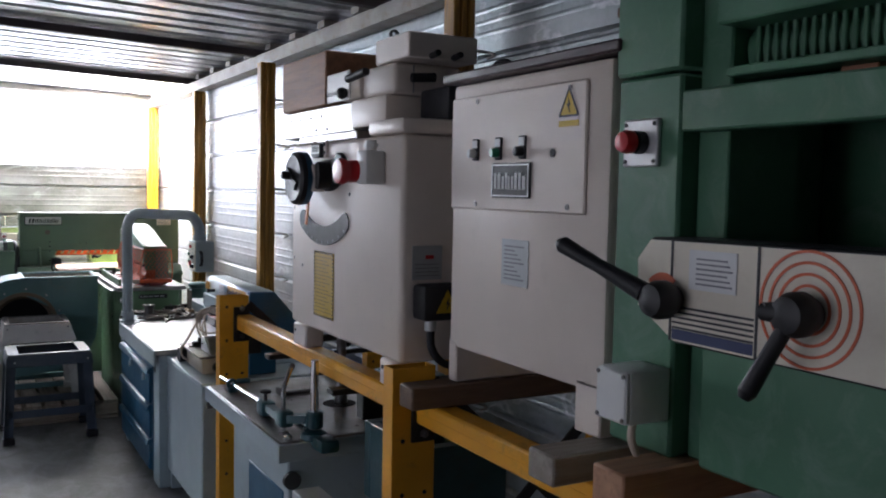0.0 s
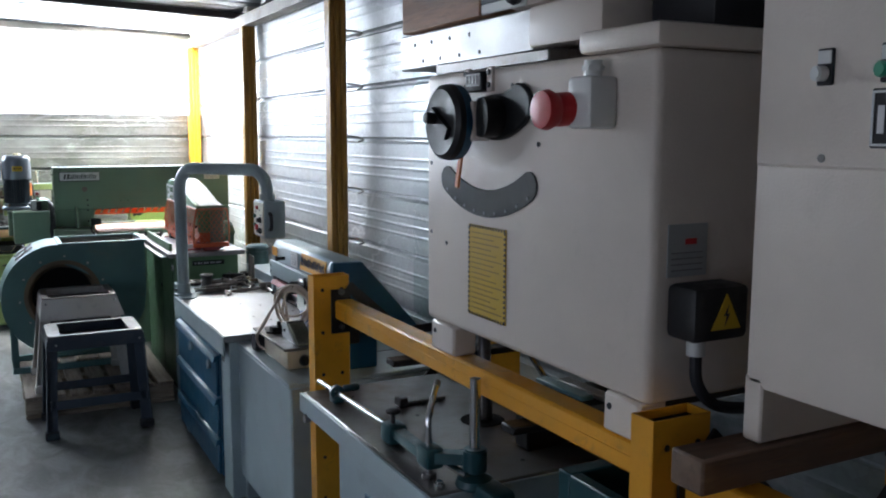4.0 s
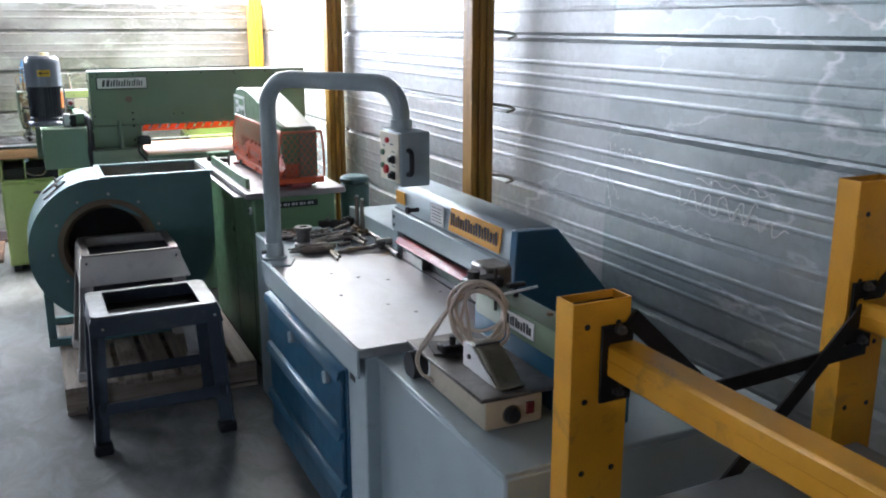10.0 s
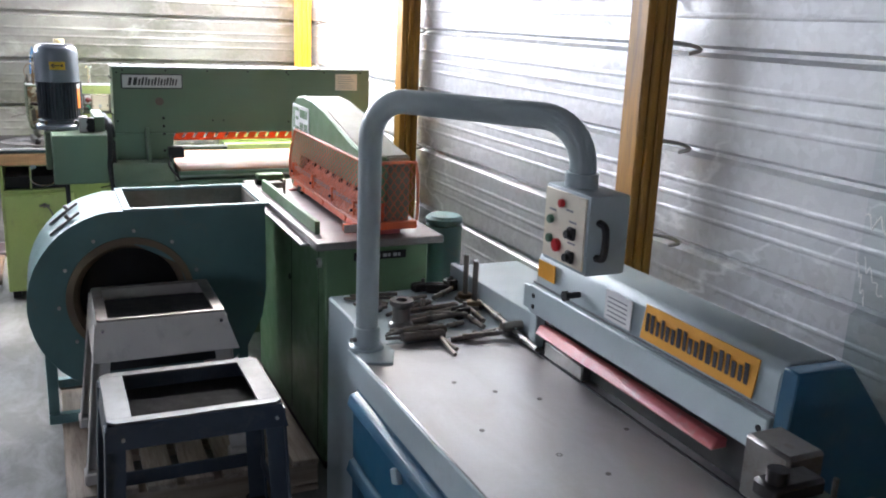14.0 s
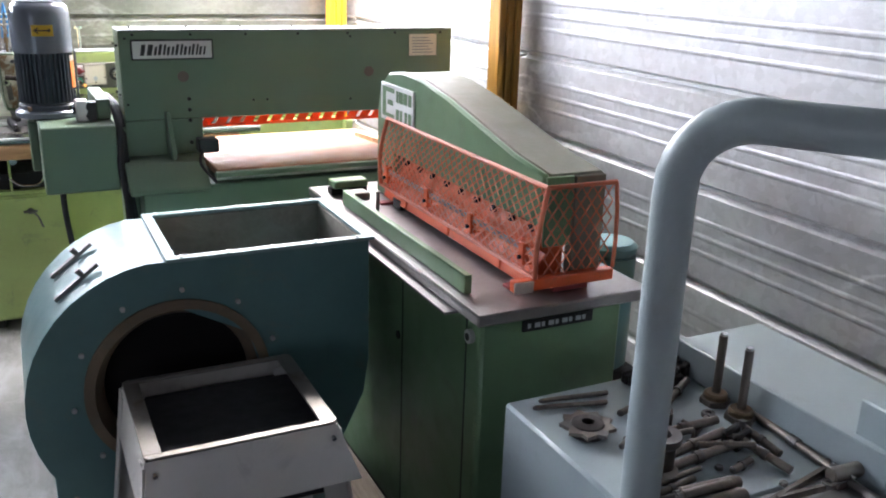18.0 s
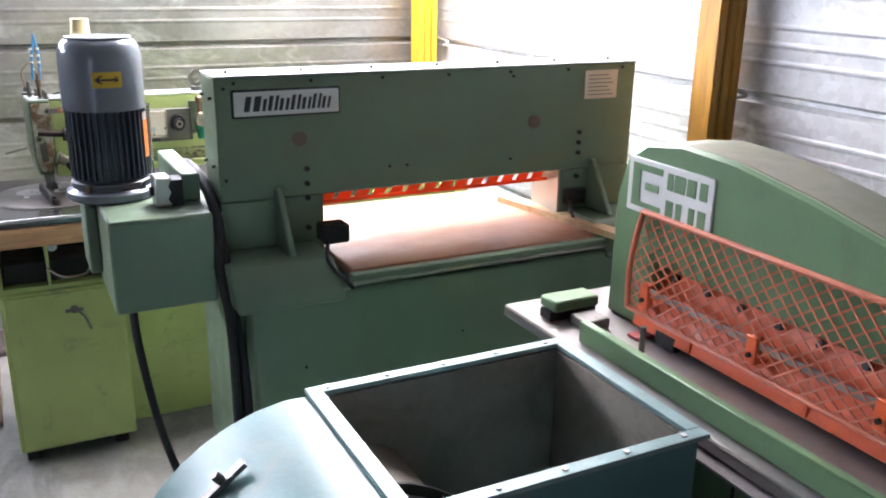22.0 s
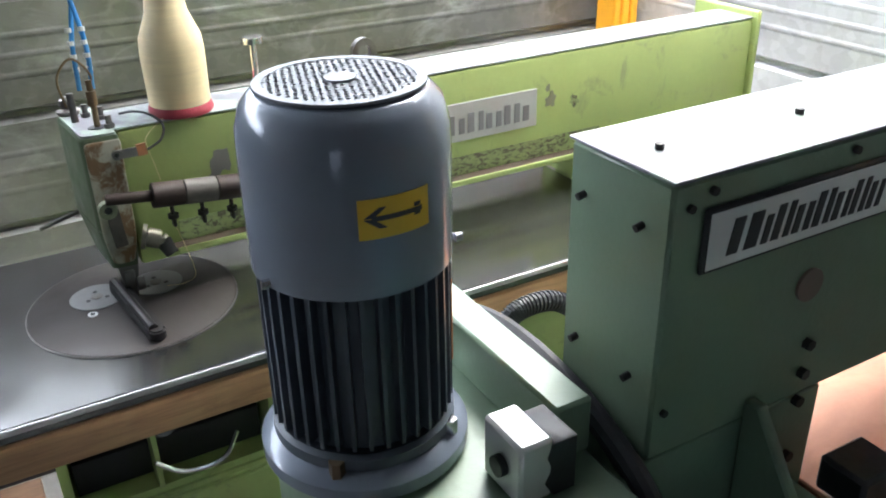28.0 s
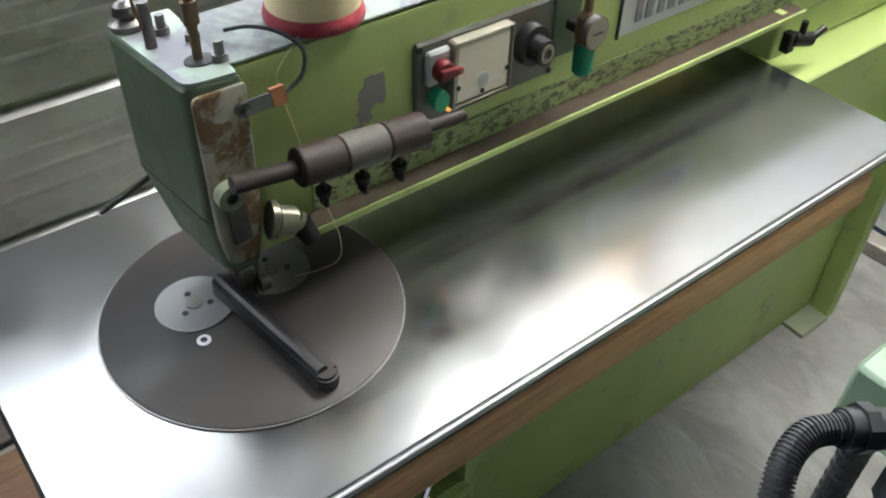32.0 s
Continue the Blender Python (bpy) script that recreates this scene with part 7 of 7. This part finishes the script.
mpart("tie_rod", cyl((MX + 0.112, MY + 0.0, 1.02), (MX + 0.112, MY + 0.0, 1.19), 0.005, 10), CHROME, stator)
for p in ((MX - 0.104, MY - 0.03, 1.2), (MX + 0.104, MY - 0.04, 1.2)):
    mpart("cowl_screw", cyl(p, (p[0] + (0.008 if p[0] > MX else -0.008), p[1], p[2]), 0.005, 8), CHROME, cowl)
mg.location.y += 0.022

# ---- lime-green stitching machine ----
def kpart(name, bm, mat, parent, label=""):
    """A part of the stitcher's table, arm and cabinet, set to its true height and length."""
    for v in bm.verts:
        z = v.co.z
        v.co = (0.038 + 1.034 * v.co.x, 8.272 + (v.co.y - 8.168) * 0.973, z * 0.9402 if z <= 0.87 else 0.818 + (z - 0.87) * 1.188)
    return part(name, bm, mat, parent, label)


def hpart(name, bm, mat, parent, label=""):
    """A part of the stitcher's head, set to its true height and depth."""
    for v in bm.verts:
        z = v.co.z
        v.co = (v.co.x + 0.039, 8.54 + (v.co.y - 8.4) * 0.76, 0.9 + (z - 0.955) * 1.16 if z >= 0.955 else 0.82 + (z - 0.8765) * 1.02)
    return part(name, bm, mat, parent, label)


kp = thing("veneer_stitcher", "lime green veneer stitching machine with steel table and thread cone", "machine", (0.6, 8.5, 0))
kpart("table", box(-0.168, 1.04, 8.168, 8.72, 0.842, 0.87, 0.004), POLISHED, kp, "polished steel table")
kpart("edge_trim", box(-0.168, 1.04, 8.1625, 8.1675, 0.86, 0.871, 0.002, 2), ALU, kp)
kpart("edge_board", box(-0.15, 0.95, 8.163, 8.2, 0.778, 0.841, 0.006, 2), WOODE, kp, "worn wooden edge board")
disc = part("feed_disc", lathe([(0.167, 0.0), (0.172, 0.001), (0.172, 0.003), (0.169, 0.004)], (0.146, 8.537, 0.8182), "z", 64), CORK, kp, "dark round feed plate")
part("disc_ring", ringplate((0.146, 8.537, 0.8181), "z", 0.1725, 0.174, 0.0022, 64), STEELD, disc)
for x, y in ((0.092, 8.58), (0.193, 8.579)):
    dd = part("needle_disc", cyl((x, y, 0.8222), (x, y, 0.8237), 0.045, 32), NEEDLED, disc, "bright needle disc")
    part("hub", cyl((x, y, 0.8237), (x, y, 0.8248), 0.01, 16), STEELD, dd)
    for k in range(3):
        an = radians(90 + 120 * k)
        part("hole", cyl((x + 0.018 * math.cos(an), y + 0.018 * math.sin(an), 0.8237), (x + 0.018 * math.cos(an), y + 0.018 * math.sin(an), 0.8243), 0.0038, 10), BLACK, dd)
part("plate_screw", cyl((0.075, 8.522, 0.8222), (0.075, 8.522, 0.8237), 0.008, 14), ALU, disc)
part("screw_hole", cyl((0.075, 8.522, 0.8237), (0.075, 8.522, 0.8242), 0.004, 10), BLACK, disc)
part("feed_bar", join(strip((0.128, 8.578, 0.836), (0.152, 8.39, 0.832), 0.026, 0.018, (1, 0, 0)), cyl((0.152, 8.39, 0.823), (0.152, 8.39, 0.841), 0.013, 18, None, 0.003), tube([(0.124, 8.578, 0.845), (0.148, 8.392, 0.841)], 0.008, 10)), IRON, kp, "black pressed feed bar")
armb = kpart("arm", box(0.13, 1.515, 8.462, 8.58, 0.915, 1.12, 0.008, 2), LIME, kp)
kpart("arm_top", box(0.1, 1.515, 8.464, 8.578, 1.1205, 1.123, 0.001), ARMTOP, armb, "worn pale green top face")
kpart("end_flange", box(1.5155, 1.527, 8.45, 8.66, 0.88, 1.135, 0.003), LIME, armb)
part("lower_flange", box(0.225, 1.165, 8.53, 8.5575, 0.895, 0.901, 0.001), RUSTP, armb, "rust-brown lower flange")
part("flange_lip", box(0.232, 1.165, 8.5255, 8.53, 0.8925, 0.9025, 0.0015), LIME, armb)
part("worn_edge", box(0.245, 1.162, 8.5556, 8.5572, 0.902, 0.94, 0), CHIPPED, armb, "chipped paint along the lower edge")
kpart("inner_column", box(1.06, 1.515, 8.47, 8.58, 0.842, 0.914, 0.004), LIME, kp)
kpart("column_bracket", box(1.04, 1.061, 8.44, 8.6, 0.8705, 0.94, 0.003), LIME, kp)
head_plan = rounded([(0.076, 8.405), (0.134, 8.4), (0.136, 8.61), (0.06, 8.62)], (0.018, 0.006, 0.004, 0.035))
chin = prism(head_plan, "z", 0.94, 1.0, 0.0)
for v in chin.verts:
    if v.co.z < 0.97:
        v.co = Vector((0.108 + (v.co.x - 0.108) * 0.7, 8.405 + (v.co.y - 8.405) * 0.72, v.co.z))
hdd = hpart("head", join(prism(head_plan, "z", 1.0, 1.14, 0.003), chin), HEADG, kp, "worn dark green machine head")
# paler than the head's sides for the bright sheen painted on top
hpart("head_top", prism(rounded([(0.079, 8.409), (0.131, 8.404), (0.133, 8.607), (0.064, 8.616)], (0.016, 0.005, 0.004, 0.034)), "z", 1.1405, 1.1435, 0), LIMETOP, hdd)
hpart("face_plate", prism(rounded([(0.079, 1.135), (0.135, 1.135), (0.132, 0.99), (0.122, 0.95), (0.088, 0.95), (0.08, 0.99)], (0.008, 0.004, 0.01, 0.008, 0.012, 0.01)), "y", 8.393, 8.402, 0.002), SCUFF, hdd, "scuffed bare face plate")
clip = part("spring_clip", join(strip((0.165, 8.5295, 1.0855), (0.195, 8.529, 1.086), 0.015, 0.004, (0, 0.2, 1)), cyl((0.164, 8.5315, 1.086), (0.164, 8.5275, 1.0855), 0.0085, 16)), STEELD, hdd, "dark spring clip")
part("rusty_end", strip((0.195, 8.5295, 1.087), (0.21, 8.529, 1.088), 0.019, 0.006, (0, 0.2, 1)), RUSTO, clip, "orange rusted clip end")
part("clip_hole", cyl((0.163, 8.5275, 1.0855), (0.163, 8.5268, 1.0855), 0.0035, 10), BLACK, clip)
hpart("lower_nose", prism([(0.09, 0.955), (0.13, 0.955), (0.122, 0.9), (0.1, 0.9)], "y", 8.41, 8.45, 0.003), STEELD, hdd)
hpart("presser_foot", join(box(0.098, 0.118, 8.405, 8.43, 0.8765, 0.93, 0.003), cyl((0.118, 8.4, 0.905), (0.13, 8.4, 0.905), 0.012, 12)), STEELD, hdd)
part("cam_ring", ringplate((0.132, 8.512, 1.002), "y", 0.0065, 0.0145, 0.014, 28), SAGEW, hdd, "worn sage green pivot ring")
part("cam_bore", cyl((0.132, 8.52, 1.002), (0.132, 8.515, 1.002), 0.0065, 16), BLACK, hdd)
hpart("cam_link", strip((0.1, 8.388, 1.04), (0.105, 8.388, 0.98), 0.02, 0.008, (1, 0, 0)), STEELB, hdd)
part("side_knob", join(cyl((0.178, 8.536, 0.936), (0.185, 8.534, 0.934), 0.0215, 20), cyl((0.185, 8.534, 0.934), (0.206, 8.529, 0.926), 0.0165, 20, None, 0.002), cyl((0.206, 8.529, 0.926), (0.21, 8.527, 0.922), 0.013, 16)), KNOBM, hdd, "worn polished knob")
part("knob_stem", cyl((0.21, 8.527, 0.922), (0.219, 8.52, 0.9), 0.014, 16, 0.011), IRON, hdd)
hpart("tension_post", cyl((0.085, 8.52, 1.1435), (0.085, 8.52, 1.185), 0.006, 10), STEELD, hdd)
hpart("tension_knob", lathe([(0.018, 0.0), (0.02, 0.006), (0.01, 0.01), (0.014, 0.014), (0.012, 0.022), (0.005, 0.026)], (0.083, 8.585, 1.1437), "z", 20), STEELD, hdd)
hpart("needle_bar", join(cyl((0.112, 8.46, 1.1437), (0.112, 8.46, 1.21), 0.005, 10), cyl((0.112, 8.46, 1.175), (0.112, 8.46, 1.195), 0.008, 10)), BRASS, hdd)
hpart("dark_hole", cyl((0.112, 8.455, 1.1436), (0.112, 8.455, 1.1445), 0.016, 18), BLACK, hdd)
for x, y in ((0.125, 8.51), (0.105, 8.545), (0.128, 8.44)):
    hpart("oil_screw", join(cyl((x, y, 1.1436), (x, y, 1.15), 0.008, 12), cyl((x, y, 1.15), (x, y, 1.162), 0.005, 10)), STEELD, hdd)
for k, c in enumerate((BLUETUBE, BLUETUBE)):
    x = 0.1 + 0.02 * k
    hpart("air_hose", tube(curve([(x, 8.5, 1.19), (x + 0.004, 8.51, 1.25), (0.115, 8.52, 1.3 + 0.01 * k)]), 0.004, 8), c, hdd, "blue air hose")
    for j in range(4):
        z = 1.215 + 0.018 * j
        hpart("hose_tie", cyl((x + 0.002, 8.507, z), (x + 0.0022, 8.5075, z + 0.006), 0.0055, 8), WHITEP, hdd)
hpart("wire_hook", tube(curve([(0.075, 8.5, 1.17), (0.07, 8.5, 1.21), (0.095, 8.5, 1.235), (0.12, 8.5, 1.21), (0.115, 8.5, 1.165)]), 0.002, 6), BRASS, hdd)
part("black_wire", tube(curve([(0.19, 8.606, 1.128), (0.21, 8.59, 1.133), (0.23, 8.57, 1.13), (0.246, 8.552, 1.115), (0.238, 8.54, 1.096), (0.218, 8.535, 1.086), (0.198, 8.529, 1.082)]), 0.0022, 6), BLACK, hdd)
hpart("lever_rod", cyl((0.06, 8.56, 1.0), (-0.005, 8.54, 0.99), 0.0035, 8), STEELD, hdd)
rod = part("thread_spindle", join(cyl((0.13, 8.504, 1.025), (0.2, 8.5, 1.018), 0.0095, 14), cyl((0.2, 8.5, 1.018), (0.418, 8.502, 0.997), 0.0075, 14)), BUSHM, kp)
for x0, x1, m in ((0.2, 0.25, BUSHM), (0.251, 0.304, STEELB), (0.305, 0.357, BUSHM)):
    part("bush", cyl((x0, 8.5, 1.038 - 0.1 * x0), (x1, 8.5, 1.038 - 0.1 * x1), 0.021, 24, None, 0.0012), m, rod)
for x in (0.228, 0.277, 0.326):
    z = 1.016 - 0.1 * x
    part("thumb_screw", join(cyl((x, 8.5, z), (x, 8.5, z - 0.014), 0.0035, 8), cyl((x, 8.5, z - 0.014), (x, 8.5, z - 0.021), 0.009, 12), box(x - 0.003, x + 0.003, 8.492, 8.508, z - 0.036, z - 0.021, 0.002)), IRON, rod)
cn = thing("thread_cone", "large cream thread cone with red base standing on the arm", "thread", (0.29, 8.6, 1.1187))
part("thread", lathe([(0.05, 0.006), (0.051, 0.05), (0.052, 0.1), (0.05, 0.125), (0.034, 0.165), (0.028, 0.21), (0.027, 0.24)], (0.29, 8.6, 1.1187), "z", 36), THREAD, cn)
part("base", lathe([(0.053, 0.0), (0.054, 0.004), (0.052, 0.012), (0.05, 0.016)], (0.29, 8.6, 1.1188), "z", 36), REDTHREAD, cn)
part("loose_thread", tube(curve([(0.255, 8.566, 1.124), (0.218, 8.553, 1.1), (0.216, 8.55, 1.08), (0.224, 8.545, 1.035), (0.226, 8.52, 0.99), (0.228, 8.5, 0.962), (0.239, 8.492, 0.913), (0.252, 8.52, 0.85), (0.233, 8.538, 0.829), (0.206, 8.548, 0.827)]), 0.0005, 5), THREAD, cn)
pin = kpart("thread_guide", join(cyl((0.382, 8.53, 1.123), (0.382, 8.53, 1.198), 0.006, 10), cyl((0.382, 8.53, 1.198), (0.382, 8.53, 1.207), 0.019, 18)), CHROME, kp)
kpart("lifting_eye", join(cyl((0.585, 8.53, 1.123), (0.585, 8.53, 1.134), 0.02, 18), ringplate((0.585, 8.523, 1.158), "y", 0.013, 0.024, 0.013, 24)), STEELD, kp)
cpn = kpart("control_plate", box(0.346, 0.559, 8.455, 8.4625, 1.004, 1.096, 0.003), PLATEG, armb, "dark olive control plate")
mtr = kpart("meter", box(0.393, 0.475, 8.442, 8.456, 1.02, 1.088, 0.004), CREAM2, cpn, "cream meter")
kpart("meter_rim", join(box(0.39, 0.393, 8.4405, 8.456, 1.017, 1.0905, 0.001), box(0.475, 0.478, 8.4405, 8.456, 1.017, 1.0905, 0.001), box(0.3932, 0.4748, 8.4405, 8.456, 1.0882, 1.0905, 0.001), box(0.3932, 0.4748, 8.4405, 8.456, 1.017, 1.0198, 0.001)), METRIM, mtr)
for x, z in ((0.398, 1.04), (0.47, 1.043), (0.434, 1.027)):
    kpart("meter_screw", cyl((x, 8.442, z), (x, 8.4405, z), 0.0028, 8), BLACK, mtr)
kpart("black_slot", box(0.41, 0.455, 8.4515, 8.4555, 1.0075, 1.0145, 0.001), BLACK, cpn)
kpart("meter_window", cyl((0.434, 8.4425, 1.04), (0.434, 8.4405, 1.04), 0.008, 14), GREYPAPER, cpn)
rk = kpart("rotary_knob", join(cyl((0.512, 8.456, 1.055), (0.512, 8.439, 1.055), 0.0235, 26, 0.0225), cyl((0.512, 8.439, 1.055), (0.512, 8.418, 1.055), 0.0145, 20)), BLACK, cpn)
kpart("knob_ring", ringplate((0.512, 8.4165, 1.055), "y", 0.006, 0.0105, 0.0015, 20), METRIM, rk)
kpart("red_switch", box(0.357, 0.39, 8.446, 8.456, 1.05, 1.087, 0.003), GREYPAPER, cpn)
kpart("red_toggle", join(lathe([(0.012, 0.0), (0.0125, -0.008), (0.01, -0.012)], (0.374, 8.4455, 1.0675), "y", 20), prism(rounded([(0.363, 1.062), (0.394, 1.064), (0.394, 1.071), (0.363, 1.074)], (0.005, 0.003, 0.003, 0.005)), "y", 8.427, 8.434, 0.001)), REDDK, cpn, "dark red rotary switch")
kpart("green_button", cyl((0.374, 8.456, 1.033), (0.374, 8.44, 1.033), 0.011, 18), GREENB, cpn)
kpart("amber_light", cyl((0.393, 8.456, 1.0175), (0.393, 8.45, 1.0175), 0.006, 14), AMBER, cpn)
for x in (0.351, 0.553):
    for z in (1.01, 1.09):
        kpart("screw", cyl((x, 8.456, z), (x, 8.453, z), 0.0035, 8), BLACK, cpn)
rg = kpart("air_regulator", box(0.559, 0.606, 8.468, 8.478, 1.008, 1.1, 0.002), HEADG, armb)
kpart("bracket", box(0.58, 0.594, 8.44, 8.469, 1.04, 1.052, 0.002), IRON, rg)
kpart("valve", lathe([(0.011, 0.0), (0.013, 0.01), (0.012, 0.03), (0.006, 0.036), (0.006, 0.06), (0.011, 0.064), (0.011, 0.078), (0.006, 0.082)], (0.585, 8.438, 1.035), "z", 18), BRASS, rg)
kpart("gauge", join(cyl((0.588, 8.43, 1.05), (0.588, 8.4195, 1.05), 0.017, 24)), METRIM, rg, "small round gauge")
kpart("gauge_rim", ringplate((0.588, 8.4205, 1.05), "y", 0.0172, 0.0188, 0.01, 28), STEELD, rg)
kpart("gauge_needle", box(0.58, 0.597, 8.4182, 8.4196, 1.0495, 1.0508, 0), BLACKINK, rg)
kpart("bowl", lathe([(0.009, -0.034), (0.013, -0.03), (0.014, 0.0), (0.012, 0.004)], (0.588, 8.438, 1.03), "z", 18), GLASSG, rg, "green bowl")
knp = kpart("name_plate", box(0.672, 0.925, 8.459, 8.4625, 1.0, 1.066, 0.001), GREYPAPER, armb, "grey name plate with dark letters")
kpart("plate_edge", box(0.67, 0.673, 8.4585, 8.4625, 0.998, 1.068, 0), BLACKINK, knp)
lettering("lettering", knp, INK, "-y", (0.762, 8.5548, 0.988), 0.212, 0.04, (2.1, 2.1, 1.9, 2, 2.1))
chip = random.Random(11)
for x, z, w, mat in ((0.284, 1.049, 0.02, CHIPG), (0.272, 1.028, 0.013, CHIPG), (0.266, 1.012, 0.008, CHIPG), (0.96, 1.04, 0.014, OLIVE), (0.952, 1.062, 0.007, OLIVE), (1.02, 1.03, 0.012, CHIPPED)):
    ring = []
    for k in range(15):
        rr = w * chip.uniform(0.55, 1.15)
        ring.append((x + rr * math.cos(k * math.tau / 15), z + rr * 1.1 * math.sin(k * math.tau / 15)))
    kpart("chipped_paint", prism(ring, "y", 8.4613 - 0.02 * w, 8.4625, 0), mat, armb)
fc = kpart("cabinet", box(-0.075, 0.262, 8.21, 8.64, 0.05, 0.615, 0.005), LIME, kp)
kpart("door", box(-0.066, 0.255, 8.202, 8.211, 0.06, 0.605, 0.003), LIME, fc)
kpart("key", join(cyl((0.12, 8.202, 0.545), (0.12, 8.188, 0.545), 0.012, 12), box(0.095, 0.145, 8.184, 8.19, 0.539, 0.551, 0.002), tube(curve([(0.125, 8.187, 0.545), (0.145, 8.185, 0.52), (0.16, 8.19, 0.47)]), 0.004, 6)), STEELD, fc, "key with fob in the lock")
kpart("drawer_shell", join(box(-0.075, 0.262, 8.22, 8.64, 0.616, 0.63, 0), box(-0.075, -0.06, 8.215, 8.64, 0.63, 0.794, 0), box(0.247, 0.262, 8.215, 8.64, 0.63, 0.794, 0), box(-0.06, 0.247, 8.6, 8.63, 0.63, 0.794, 0), box(0.06, 0.068, 8.215, 8.6, 0.63, 0.794, 0)), LIME, fc)
kpart("dark_drawer", box(-0.055, 0.24, 8.26, 8.59, 0.631, 0.7, 0.002), IRON, fc)
kpart("wire_handle", tube(curve([(0.06, 8.21, 0.69), (0.1, 8.2, 0.66), (0.16, 8.2, 0.66), (0.19, 8.21, 0.7)]), 0.004, 6), CHROME, fc)
kpart("lock_knob", cyl((0.08, 8.215, 0.765), (0.08, 8.19, 0.765), 0.014, 14), CHROME, fc)
kpart("rear_panel", box(0.263, 1.5, 8.385, 8.5, 0.0, 0.841, 0.004), LIME, kp)
kpart("end_rib", box(1.478, 1.512, 8.33, 8.3845, 0.0, 0.841, 0.003), LIME, kp)
kpart("foot_plate", box(1.375, 1.477, 8.325, 8.3845, 0.0, 0.012, 0.002), OLIVE, kp)
kpart("panel_cable", tube(curve([(0.8, 8.3, 0.79), (0.7, 8.32, 0.72), (0.55, 8.345, 0.64), (0.4, 8.37, 0.6)]), 0.004, 6), IRON, kp)
kpart("oiler", join(cyl((1.075, 8.43, 0.9), (1.115, 8.42, 0.893), 0.011, 14), cyl((1.115, 8.42, 0.893), (1.14, 8.415, 0.905), 0.006, 10), cyl((1.09, 8.425, 0.9), (1.09, 8.425, 0.925), 0.006, 10), box(1.062, 1.08, 8.425, 8.445, 0.88, 0.91, 0.002)), IRON, kp)
for x in (-0.06, 0.2):
    kpart("cabinet_foot", box(x, x + 0.04, 8.25, 8.6, 0.0, 0.05, 0.002), IRON, kp)
cpn.location = (-0.01, 0, -0.014)
rg.location = (-0.018, -0.015, 0.003)
